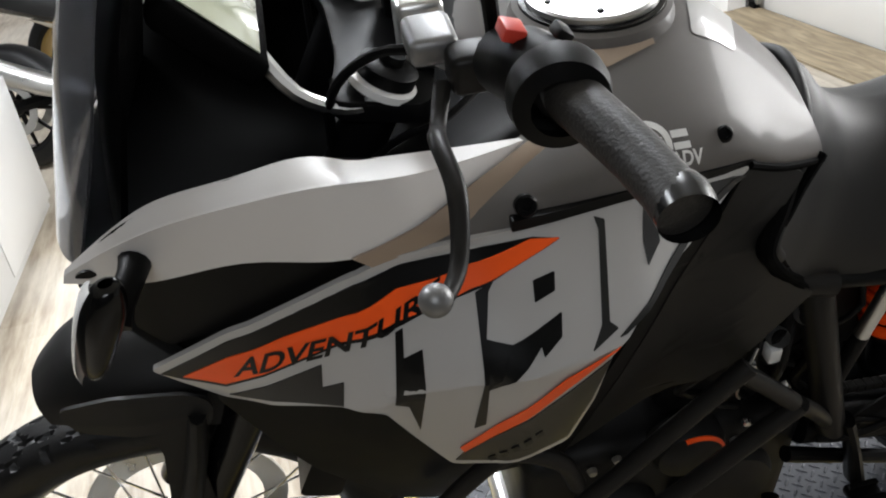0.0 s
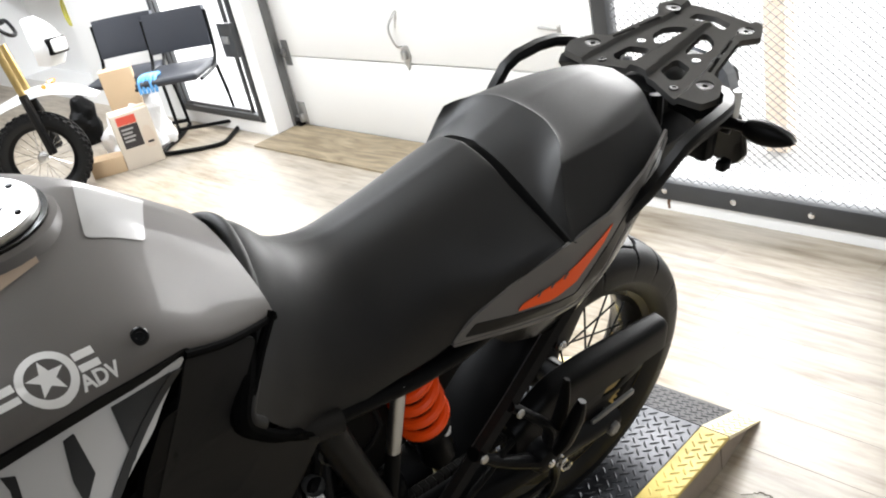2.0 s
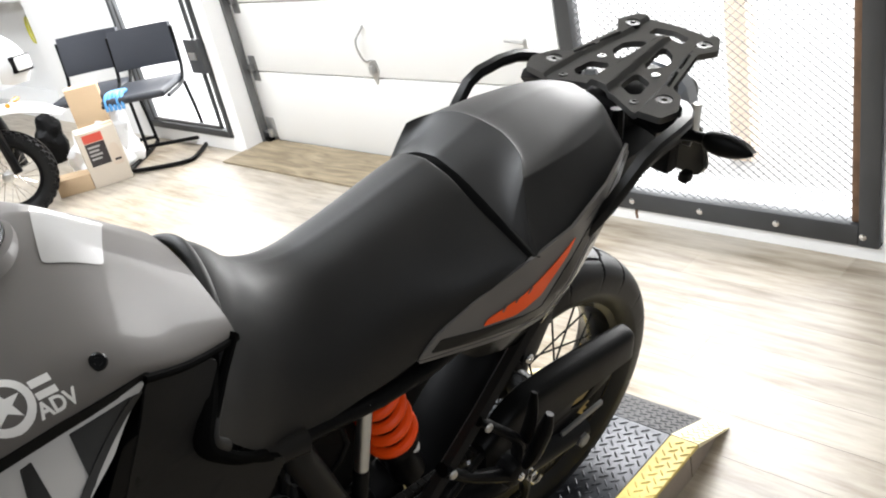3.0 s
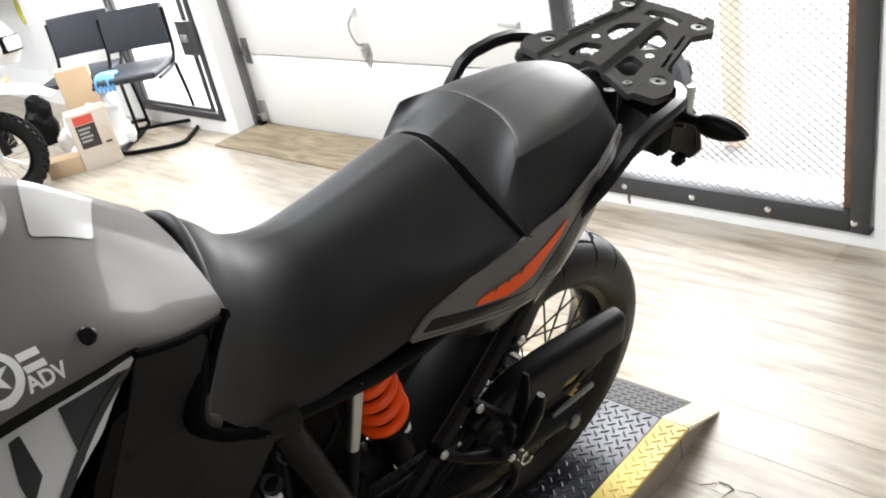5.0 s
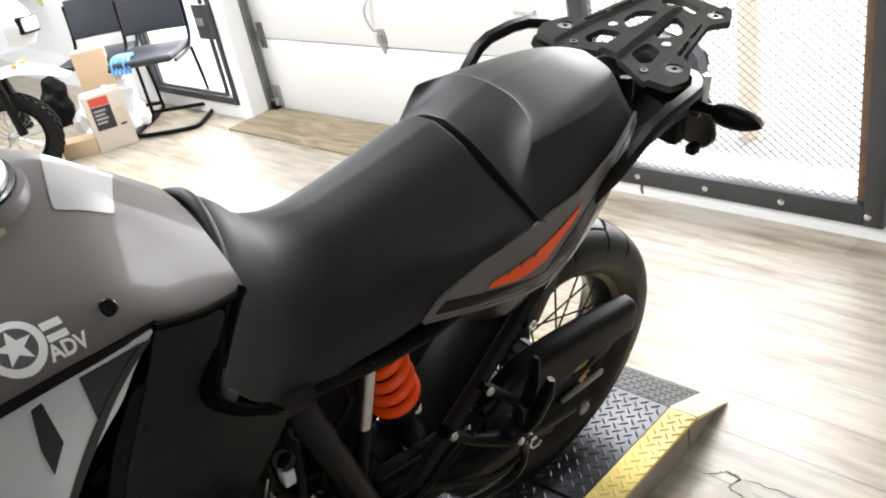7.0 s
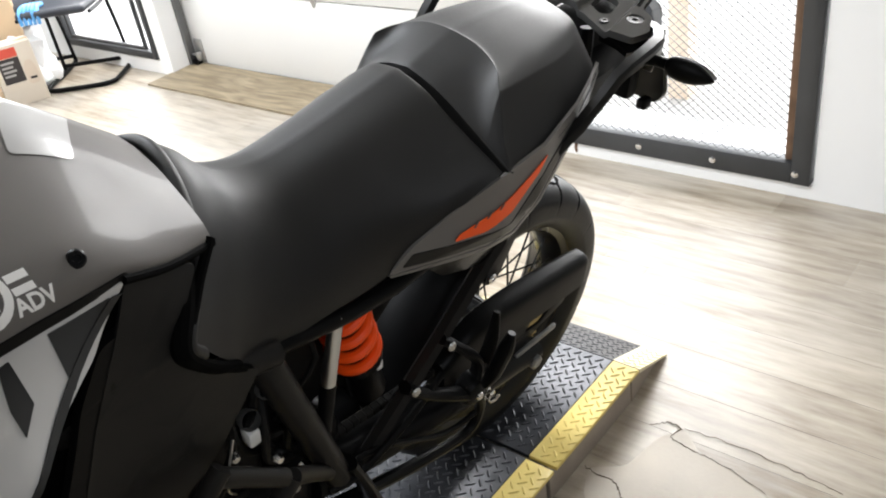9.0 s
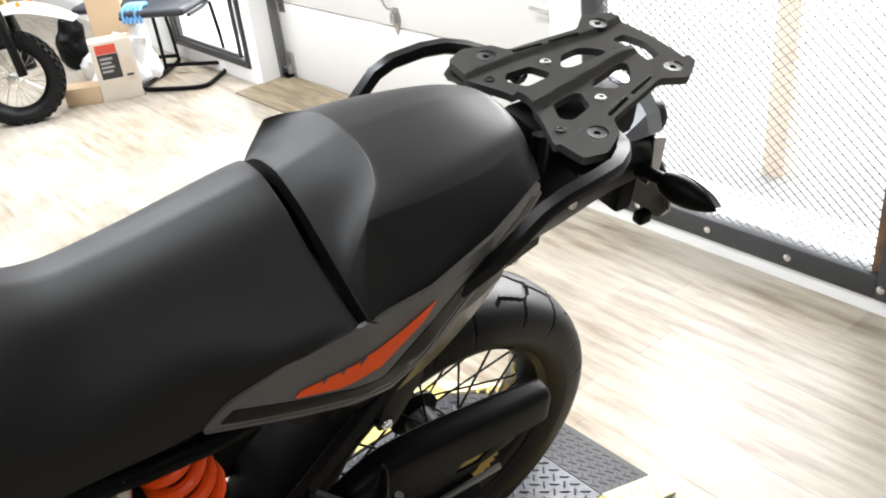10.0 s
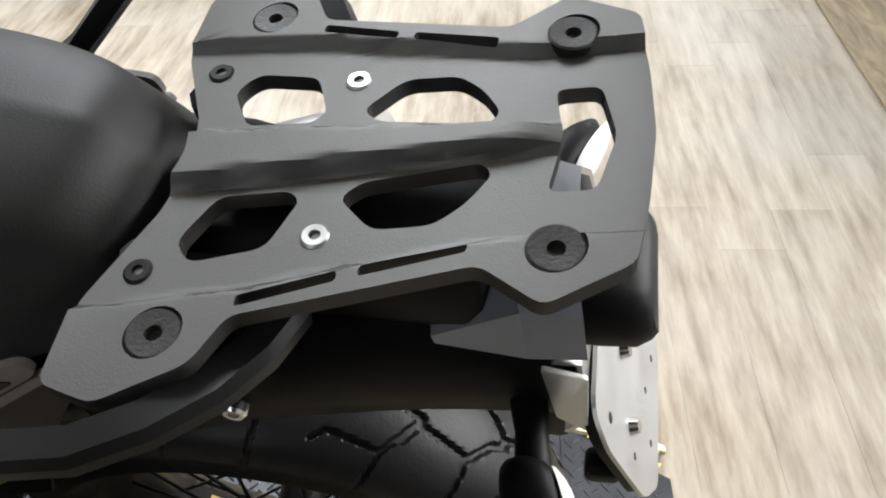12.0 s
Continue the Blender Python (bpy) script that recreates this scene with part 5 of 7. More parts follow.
# --- front mudguard
bm = loft(bmesh.new(), [
    [(0.030, 0, 0.775), (0.034, 0.03, 0.772), (0.042, 0.055, 0.765), (0.052, 0.068, 0.748)],
    [(0.07, 0, 0.808), (0.072, 0.035, 0.804), (0.078, 0.066, 0.786), (0.085, 0.082, 0.752)],
    [(0.12, 0, 0.832), (0.12, 0.04, 0.824), (0.125, 0.078, 0.794), (0.13, 0.094, 0.748)],
    [(0.21, 0, 0.84), (0.21, 0.045, 0.828), (0.212, 0.088, 0.796), (0.215, 0.108, 0.74)],
    [(0.30, 0, 0.825), (0.30, 0.045, 0.812), (0.30, 0.09, 0.78), (0.30, 0.11, 0.72)],
    [(0.38, 0, 0.78), (0.38, 0.045, 0.77), (0.38, 0.085, 0.74), (0.38, 0.10, 0.69)]], 4, 3)
part("front_mudguard", thicken(bm, 0.004), DARK_GREY, bike, "matt dark grey front mudguard")

for sd in (-1, 1):
    bm = plate(bmesh.new(), [rounded([(0.083, 0.812), (0.165, 0.836), (0.237, 0.822), (0.26, 0.803), (0.253, 0.771), (0.222, 0.748), (0.217, 0.658), (0.21, 0.56), (0.15, 0.46), (0.115, 0.48), (0.165, 0.64), (0.184, 0.734), (0.176, 0.768), (0.1, 0.775)], 0.018, 5)], lambda u, v, s: Vector((u, s, v)))
    cut_grid(bm, 0.02, (0, 2))
    for v in bm.verts:
        out = 0.100 + 0.028 * min(1.0, max(0.0, (v.co.x - 0.07) / 0.10)) - 0.12 * max(0.0, v.co.z - 0.79)
        v.co.y = sd * (out + (0.005 if v.co.y > 0.5 else 0.0) - 0.15 * max(0.0, 0.62 - v.co.z) * 0.3)
    part("mudguard_stay", bm, DARK_GREY, bike, "matt dark grey fork and mudguard cover")

# --- seats: half cross-sections from the crown to the lower edge
RIDER = [
    [(0.980, 0, 1.022), (0.974, 0.045, 1.012), (0.960, 0.09, 0.99), (0.938, 0.125, 0.970), (0.912, 0.16, 0.952), (0.884, 0.188, 0.934)],
    [(1.0, 0, 1.010), (0.996, 0.045, 1.0), (0.985, 0.09, 0.972), (0.968, 0.125, 0.94), (0.945, 0.155, 0.90), (0.925, 0.172, 0.862)],
    [(1.04, 0, 0.965), (1.038, 0.045, 0.955), (1.03, 0.085, 0.93), (1.015, 0.12, 0.895), (0.995, 0.145, 0.85), (0.972, 0.153, 0.809)],
    [(1.10, 0, 0.944), (1.10, 0.045, 0.935), (1.095, 0.085, 0.91), (1.09, 0.12, 0.875), (1.085, 0.142, 0.835), (1.08, 0.148, 0.80)],
    [(1.18, 0, 0.952), (1.18, 0.048, 0.943), (1.18, 0.092, 0.915), (1.185, 0.127, 0.88), (1.188, 0.143, 0.84), (1.192, 0.146, 0.80)],
    [(1.26, 0, 0.967), (1.26, 0.05, 0.957), (1.262, 0.10, 0.930), (1.266, 0.14, 0.90), (1.272, 0.162, 0.88), (1.278, 0.17, 0.862)],
    [(1.333, 0, 0.981), (1.334, 0.05, 0.971), (1.336, 0.10, 0.946), (1.340, 0.145, 0.924), (1.343, 0.17, 0.911), (1.348, 0.186, 0.899)],
    [(1.345, 0, 0.976), (1.345, 0.05, 0.966), (1.346, 0.10, 0.941), (1.349, 0.145, 0.918), (1.351, 0.168, 0.906), (1.354, 0.183, 0.893)],
    [(1.348, 0, 0.95), (1.348, 0.05, 0.94), (1.348, 0.10, 0.915), (1.350, 0.14, 0.90), (1.352, 0.160, 0.888), (1.354, 0.172, 0.878)],
]
def settle(bm):
    """The seat's right half sits a little lower than its left."""
    for v in bm.verts:
        if v.co.y > 0:
            v.co.z -= 0.4 * v.co.y ** 2
            v.co.y -= 1.6 * v.co.y ** 2
    return bm


part("rider_seat", settle(loft(bmesh.new(), RIDER, 6, 5)), SEAT, bike, "black vinyl rider seat", 60)
LIP = [(0.893, -0.184, 0.905), (0.880, -0.188, 0.932), (0.906, -0.16, 0.951), (0.934, -0.125, 0.972), (0.955, -0.09, 0.995), (0.968, -0.045, 1.016), (0.973, 0, 1.026)]
bm = settle(tube(bmesh.new(), LIP + [(x, -y, z) for x, y, z in LIP[-2::-1]], 0.0085, 12, 6))
part("seat_lip", bm, SEAT, bike, "rolled front lip of the seat")
# the shade in the gap before the seat, drawn as a black tube
GAP = [(0.940, -0.170, 0.842), (0.912, -0.182, 0.868), (0.885, -0.189, 0.902), (0.871, -0.190, 0.932), (0.893, -0.166, 0.956), (0.920, -0.133, 0.978), (0.941, -0.097, 1.0), (0.953, -0.05, 1.02)]
part("seat_gap_shade", tube(bmesh.new(), GAP, [0.005, 0.007, 0.0085, 0.011, 0.012, 0.011, 0.008, 0.004], 10, 5), COWL_BLACK, bike, "black tube standing in for the shaded gap before the seat")
PASS = [
    [(1.357, 0, 0.955), (1.357, 0.05, 0.945), (1.357, 0.10, 0.92), (1.358, 0.145, 0.90), (1.358, 0.168, 0.89), (1.360, 0.178, 0.88)],
    [(1.359, 0, 0.973), (1.359, 0.05, 0.963), (1.359, 0.10, 0.942), (1.360, 0.145, 0.920), (1.361, 0.17, 0.906), (1.363, 0.186, 0.895)],
    [(1.362, 0, 0.978), (1.362, 0.05, 0.968), (1.362, 0.10, 0.947), (1.363, 0.146, 0.923), (1.364, 0.172, 0.908), (1.366, 0.188, 0.895)],
    [(1.405, 0, 0.990), (1.404, 0.05, 0.984), (1.395, 0.096, 0.968), (1.380, 0.140, 0.952), (1.371, 0.171, 0.916), (1.371, 0.188, 0.893)],
    [(1.444, 0, 1.002), (1.443, 0.05, 0.998), (1.427, 0.098, 0.990), (1.398, 0.134, 0.981), (1.377, 0.170, 0.922), (1.377, 0.187, 0.891)],
    [(1.454, 0, 1.0027), (1.453, 0.05, 0.9987), (1.437, 0.098, 0.9905), (1.407, 0.1335, 0.981), (1.386, 0.168, 0.921), (1.385, 0.186, 0.889)],
    [(1.51, 0, 1.004), (1.51, 0.05, 0.999), (1.505, 0.096, 0.989), (1.50, 0.125, 0.974), (1.495, 0.157, 0.915), (1.49, 0.176, 0.89)],
    [(1.58, 0, 1.001), (1.58, 0.045, 0.996), (1.578, 0.085, 0.984), (1.575, 0.110, 0.966), (1.57, 0.14, 0.923), (1.568, 0.155, 0.908)],
    [(1.632, 0, 0.991), (1.632, 0.04, 0.986), (1.63, 0.07, 0.978), (1.626, 0.090, 0.962), (1.624, 0.116, 0.932), (1.622, 0.13, 0.922)],
    [(1.664, 0, 0.980), (1.663, 0.036, 0.974), (1.66, 0.060, 0.966), (1.655, 0.078, 0.950), (1.652, 0.10, 0.928), (1.65, 0.112, 0.918)],
    [(1.690, 0, 0.945), (1.688, 0.032, 0.941), (1.685, 0.055, 0.932), (1.682, 0.072, 0.922), (1.678, 0.086, 0.912), (1.675, 0.095, 0.905)],
    [(1.700, 0, 0.915), (1.698, 0.03, 0.912), (1.695, 0.05, 0.908), (1.69, 0.066, 0.903), (1.687, 0.078, 0.898), (1.685, 0.087, 0.893)],
]


part("passenger_seat", settle(loft(bmesh.new(), creased([[(x + 0.004, y, z) for x, y, z in r] for r in PASS[:3]] + PASS[3:], 3, 0.15), 5, 5)), SEAT, bike, "black vinyl passenger seat with a raised front facet", 60)
for sd in (-1, 1):
    GAP = [(0.955, 0.129, 0.988), (0.923, 0.152, 0.966), (0.897, 0.174, 0.948), (0.871, 0.192, 0.931), (0.881, 0.190, 0.906), (0.905, 0.182, 0.874), (0.930, 0.174, 0.847), (0.966, 0.158, 0.803)]
    # solid black tube in place of the gap's shade
    part("seat_gap", tube(bmesh.new(), [(x, sd * y, z) for x, y, z in GAP], 0.0058, 8, 4), COWL_BLACK, bike)
    part("tank_seam", tube(bmesh.new(), [(0.838, sd * 0.182, 1.041), (0.89, sd * 0.162, 1.011), (0.957, sd * 0.128, 0.980)], 0.0045, 8, 4), COWL_BLACK, bike)
# black gap filler under both seats
bm = loft(bmesh.new(), [[(x, 0, z), (x, w * 0.6, z), (x, w, z - 0.01), (x, w, z - 0.10)] for x, z, w in ((1.0, 0.86, 0.10), (1.15, 0.85, 0.12), (1.28, 0.88, 0.145), (1.36, 0.89, 0.155), (1.45, 0.885, 0.14), (1.60, 0.885, 0.11), (1.70, 0.88, 0.085))], 4, 3)
part("seat_base", bm, BLACK_PLASTIC, bike)

# --- tail panels
TX, TY = [1.15, 1.19, 1.28, 1.36, 1.45, 1.55, 1.60, 1.66], [0.14, 0.148, 0.172, 0.187, 0.184, 0.163, 0.145, 0.118]


def tail_flank(x, z):
    return lerp(x, TX, TY) - max(0.0, 0.80 - z) * 0.25


for sd in (-1, 1):
    drawn_in = tail_flank if sd < 0 else lambda x, z: tail_flank(x, z) - 1.9 * tail_flank(x, z) ** 2
    tp = side_panel("tail_panel", [(1.186, 0.798), (1.217, 0.83), (1.275, 0.866), (1.358, 0.894), (1.45, 0.901), (1.53, 0.914), (1.60, 0.926), (1.648, 0.930), (1.652, 0.915), (1.543, 0.872), (1.448, 0.808), (1.402, 0.768), (1.335, 0.776), (1.25, 0.79)], TAIL_GREY, "dark grey tail panel with an orange stripe", None, 0.0, 0.005, sd, 0.025, fn=drawn_in)
    decal("dark_band", [(1.205, 0.804), (1.221, 0.821), (1.27, 0.813), (1.333, 0.804), (1.385, 0.797), (1.445, 0.845), (1.535, 0.892), (1.632, 0.920), (1.64, 0.914), (1.542, 0.877), (1.447, 0.815), (1.401, 0.776), (1.335, 0.784), (1.25, 0.797)], DARK_VINYL, tp, fn=drawn_in, side=sd)
    decal("orange_flash", [(1.282, 0.817), (1.29, 0.826), (1.344, 0.839), (1.415, 0.863), (1.456, 0.882), (1.436, 0.858), (1.382, 0.822), (1.333, 0.811)], ORANGE_VINYL, tp, 0.0024, fn=drawn_in, side=sd)
    for k in range(3):
        x = 1.312 + 0.021 * k
        decal("stripe_letter", [(x, 0.828 + 0.006 * k), (x + 0.002, 0.828 + 0.006 * k), (x + 0.009, 0.838 + 0.005 * k), (x + 0.005, 0.838 + 0.005 * k)], GREY_PAINT, tp, 0.0034, fn=drawn_in, side=sd, r=0.0005)
    side_panel("edge_trim", [(1.188, 0.797), (1.25, 0.789), (1.335, 0.775), (1.402, 0.767), (1.449, 0.807), (1.545, 0.871), (1.652, 0.914), (1.656, 0.908), (1.549, 0.864), (1.452, 0.800), (1.403, 0.759), (1.335, 0.767), (1.25, 0.782), (1.190, 0.791)], TAIL_GREY, "", None, 0.001, 0.006, sd, fn=drawn_in, r=0.003)
    side_panel("under_panel", [(1.24, 0.785), (1.40, 0.762), (1.455, 0.80), (1.60, 0.875), (1.66, 0.89), (1.60, 0.80), (1.50, 0.72), (1.40, 0.69), (1.30, 0.72)], BLACK_GLOSS, "", None, -0.018, 0.004, sd, fn=drawn_in)
    # bracket between the two bolts
    bm = plate(bmesh.new(), [rounded([(1.452, 0.742), (1.482, 0.735), (1.478, 0.69), (1.437, 0.62), (1.408, 0.622), (1.415, 0.66), (1.435, 0.69)], 0.01)], lambda u, v, s: Vector((u, sd * (0.126 + 0.008 * s), v)), 0.002)
    part("hanger_plate", bm, DARK_GREY, bike)
    for x, z in ((1.469, 0.723), (1.421, 0.635), (1.582, 0.796), (1.655, 0.775)):
        yy = 0.134 if x < 1.5 else (0.12 if x < 1.6 else 0.085)
        screw("bolt", x, z, 0.009, None, bike, CHROME, sd, sd * (yy + 0.002))
        bm = lathe(bmesh.new(), [(0, 0), (0.013, 0), (0.013, -0.03), (0, -0.03)], 14, Matrix.Translation((x, sd * yy, z)) @ Matrix.Rotation(radians(90 if sd < 0 else -90), 4, "X"))
        part("bolt_boss", bm, BLACK_METAL, bike)

# --- luggage rack with windows, screws and rubber plugs
HALF = [(1.966, 0.0), (1.963, 0.045), (1.957, 0.085), (1.917, 0.106), (1.886, 0.083), (1.772, 0.106), (1.760, 0.131), (1.720, 0.150), (1.689, 0.139), (1.686, 0.090), (1.710, 0.034), (1.716, 0.0)]
W1 = [(1.726, 0.055), (1.737, 0.069), (1.776, 0.062), (1.787, 0.032), (1.78, 0.025), (1.741, 0.026)]
W2 = [(1.808, 0.032), (1.829, 0.054), (1.860, 0.053), (1.875, 0.040), (1.886, 0.022), (1.880, 0.014), (1.818, 0.022)]
W3 = [(1.914, 0.036), (1.938, 0.036), (1.947, 0.0), (1.938, -0.036), (1.914, -0.036), (1.920, 0.0)]
SL1, SL2 = [(1.773, 0.101), (1.820, 0.0885), (1.8195, 0.0825), (1.7725, 0.0945)], [(1.830, 0.0865), (1.880, 0.075), (1.8795, 0.069), (1.8295, 0.0805)]
flip = lambda lp: [(x, -y) for x, y in lp][::-1]
outline = HALF + [(x, -y) for x, y in HALF[-2:0:-1]]
holes = [rounded(W3, 0.006)]
for lp in (W1, W2, SL1, SL2):
    holes += [rounded(lp, 0.007 if lp in (W1, W2) else 0.0025), rounded(flip(lp), 0.007 if lp in (W1, W2) else 0.0025)]
PLUGS = [(1.737, 0.1135), (1.737, -0.1135), (1.921, 0.0745), (1.921, -0.0745)]
for x, y in PLUGS:
    holes.append(ring_pts(0.0145, 22, x, y))


SKEW = 0.07          # the rack sits slightly askew


def rack_z(x, y):
    z = 0.9615 + 0.085 * (x - 1.739)
    a = abs(y)
    ridge = lerp(x, [1.70, 1.90, 1.93], [1, 1, 0])
    z += 0.010 * ridge * (1 - min(1, max(0, (a - lerp(x, [1.70, 1.90], [0.017, 0.005])) / 0.006)))
    rail = lerp(x, [1.69, 1.76, 1.90], [0.094, 0.088, 0.062])
    z += 0.007 * min(1, max(0, (a - rail) / 0.005))
    return z


bm = plate(bmesh.new(), [rounded(outline, 0.006)] + holes, lambda u, v, s: Vector((u, v, s)))
cut_grid(bm, 0.012, (0,))
for yc in (0.006, 0.009, 0.012, 0.015, 0.018, 0.021, 0.024, 0.062, 0.068, 0.074, 0.08, 0.086, 0.092, 0.098):
    for q in (yc, -yc):
        bmesh.ops.bisect_plane(bm, geom=bm.verts[:] + bm.edges[:] + bm.faces[:], plane_co=(0, q, 0), plane_no=(0, 1, 0))
for v in bm.verts:
    v.co.z = rack_z(v.co.x, v.co.y) - (0 if v.co.z > 0.5 else 0.011)
es = [e for e in bm.edges if len(e.link_faces) == 2 and e.calc_face_angle(0) > 1.0 and all(abs(v.co.z - rack_z(v.co.x, v.co.y)) < 1e-4 for v in e.verts)]
bmesh.ops.recalc_face_normals(bm, faces=bm.faces[:])
bmesh.ops.bevel(bm, geom=es, offset=0.0013, segments=2, affect="EDGES", profile=0.6, clamp_overlap=True)
for v in bm.verts:
    v.co.y += SKEW * (v.co.x - 1.83)
rack = part("luggage_rack", bm, RACK_METAL, bike, "black coated luggage rack with cut-out windows", 32)
for x, y in PLUGS:
    m = Matrix.Translation((x, y + SKEW * (x - 1.83), rack_z(x, y) - 0.009))
    part("rubber_plug", lathe(bmesh.new(), [(0.0143, 0.0), (0.0143, 0.0075), (0.013, 0.0085), (0.0045, 0.008), (0.004, 0.004), (0, 0.004)], 22, m), GRIP, rack, "black rubber plug")
for x, y in ((1.801, 0.056), (1.801, -0.056), (1.712, 0.073), (1.712, -0.073)):
    m = Matrix.Translation((x, y + SKEW * (x - 1.83), rack_z(x, y)))
    # front pair takes a dark metal for the shade of its recesses
    part("rack_screw", lathe(bmesh.new(), [(0, -0.002), (0.003, -0.002), (0.0032, 0.0015), (0.0066, 0.0016), (0.008, 0.0004), (0.008, -0.004)], 16, m), SCREW if x > 1.75 else FRAME_METAL, rack, "steel socket screw")
# grab handles, flowing from the rack's front pads
for sd in (-1, 1):
    way = [Vector((x, sd * y, z)) for x, y, z in ((1.785, 0.080, 0.930), (1.778, 0.112, 0.941), (1.764, 0.138, 0.949), (1.742, 0.160, 0.955), (1.715, 0.176, 0.958), (1.68, 0.182, 0.958), (1.63, 0.184, 0.953), (1.602, 0.183, 0.942), (1.575, 0.180, 0.917), (1.54, 0.174, 0.884), (1.50, 0.166, 0.857))]
    secs = []
    for i, q in enumerate(way):
        d = (way[min(i + 1, len(way) - 1)] - way[max(i - 1, 0)]).normalized()
        out = d.cross(Vector((0, 0, 1))).normalized()
        up = out.cross(d)
        hw, hh = 0.0125 - 0.003 * i / len(way), 0.0095
        secs.append([q + out * a * hw + up * b * hh for a, b in ((-1, 0.3), (-0.72, 1), (0.6, 1), (1, 0.1), (0.8, -0.9), (-0.6, -1), (-1, -0.5), (-1, 0.3))])
    bm = loft(bmesh.new(), secs, 1, 1, False, False)
    bmesh.ops.remove_doubles(bm, verts=bm.verts[:], dist=1e-5)
    bmesh.ops.holes_fill(bm, edges=bm.edges[:], sides=0)
    part("grab_handle", bm, HANDLE, rack, "black cast grab handle", 24)
    bm = loft(bmesh.new(), [[(1.69, sd * 0.09, 0.948), (1.69, sd * 0.12, 0.944), (1.692, sd * 0.143, 0.935)], [(1.72, sd * 0.09, 0.952), (1.725, sd * 0.13, 0.950), (1.728, sd * 0.158, 0.94)], [(1.76, sd * 0.085, 0.952), (1.768, sd * 0.105, 0.95), (1.775, sd * 0.112, 0.94)]], 3, 3, False)
    part("rack_mount", thicken(bm, 0.012), BLACK_METAL, rack)
    part("rack_stay", tube(bmesh.new(), [(1.70, sd * 0.06, 0.945), (1.69, sd * 0.07, 0.88), (1.66, sd * 0.075, 0.84)], 0.012, 8, 2), BLACK_METAL, rack)

# --- tail unit: undertray, tail lamp, plate carrier, indicators
bm = loft(bmesh.new(), [
    [(1.56, 0, 0.90), (1.56, 0.07, 0.90), (1.56, 0.105, 0.88), (1.56, 0.10, 0.80), (1.56, 0.05, 0.775), (1.56, 0, 0.775)],
    [(1.70, 0, 0.90), (1.70, 0.06, 0.90), (1.70, 0.105, 0.88), (1.70, 0.09, 0.80), (1.70, 0.05, 0.775), (1.70, 0, 0.772)],
    [(1.84, 0, 0.89), (1.84, 0.045, 0.885), (1.84, 0.068, 0.86), (1.84, 0.068, 0.80), (1.84, 0.04, 0.78), (1.84, 0, 0.778)],
    [(1.925, 0, 0.862), (1.925, 0.045, 0.86), (1.928, 0.062, 0.845), (1.932, 0.062, 0.80), (1.93, 0.04, 0.785), (1.93, 0, 0.784)]], 4, 2, True, False)
tail = part("tail_tray", bm, BLACK_PLASTIC, bike, "black plastic undertray")
part("tool_tray", box(bmesh.new(), (1.70, -0.058, 0.88), (1.885, 0.026, 0.944), 0.012, 2), BLACK_PLASTIC, tail, "black box under the rack")
bm = loft(bmesh.new(), [
    [(1.846, 0, 0.878), (1.848, 0.04, 0.879), (1.851, 0.06, 0.880), (1.853, 0.061, 0.874)],
    [(1.888, 0, 0.944), (1.890, 0.03, 0.942), (1.902, 0.058, 0.908), (1.907, 0.068, 0.877)],
    [(1.930, 0, 0.930), (1.930, 0.034, 0.925), (1.936, 0.054, 0.90), (1.940, 0.063, 0.872)]], 1, 1)
part("lamp_cover", thicken(bm, 0.004), DARK_COVER, tail, "dark glossy tail lamp cover", 12)
bm = loft(bmesh.new(), [
    [(1.928, 0, 0.905), (1.928, 0.03, 0.903), (1.928, 0.045, 0.892), (1.93, 0.046, 0.860), (1.93, 0, 0.85)],
    [(1.962, 0, 0.900), (1.962, 0.03, 0.898), (1.962, 0.043, 0.888), (1.968, 0.043, 0.856), (1.968, 0, 0.848)],
    [(1.974, 0, 0.89), (1.974, 0.022, 0.888), (1.975, 0.035, 0.88), (1.98, 0.035, 0.862), (1.98, 0, 0.856)]], 2, 2, True, True)
part("tail_lamp", bm, BLACK_PLASTIC, tail, "smoked tail lamp")
for x, y, z in ((1.735, 0.1005, 0.845), (1.63, 0.106, 0.84)):
    for sd in (-1, 1):
        screw("tray_screw", x, z, 0.008, None, tail, CHROME, sd, sd * y)
# bright tail end and plate carrier
bm = loft(bmesh.new(), [[(1.922, 0, 0.875), (1.921, 0.066, 0.872)], [(1.938, 0, 0.868), (1.937, 0.063, 0.865)], [(1.946, 0, 0.80), (1.944, 0.066, 0.797)], [(1.935, 0, 0.778), (1.932, 0.066, 0.78)]], 1, 1)
part("tail_end", thicken(bm, 0.003), ALU, tail, "bare metal tail end plate", 25)
bm = plate(bmesh.new(), [rounded([(1.914, 0.874), (1.941, 0.866), (1.944, 0.798), (1.924, 0.815)], 0.003)], lambda u, v, s: Vector((u, -0.0695 - 0.003 * s, v)), 0.0008)
part("tail_end_facet", bm, GALV, tail, "bare metal edge of the tail end")
PM = Matrix.Translation((1.944, 0, 0.822)) @ Matrix.Rotation(radians(-21), 4, "Y")
hl = [ring_pts(r, 10, u, v) for u, v, r in ((0.06, -0.03, 0.004), (-0.06, -0.03, 0.004), (0.062, -0.085, 0.003), (-0.062, -0.085, 0.003), (0.0, -0.11, 0.003), (0.035, -0.125, 0.003), (-0.035, -0.125, 0.003))]
bm = plate(bmesh.new(), [rounded([(-0.07, 0.0), (0.07, 0.0), (0.082, -0.03), (0.082, -0.11), (0.06, -0.145), (-0.06, -0.145), (-0.082, -0.11), (-0.082, -0.03)], 0.012)] + hl, lambda u, v, s: PM @ Vector((0.003 * s, u, v)))
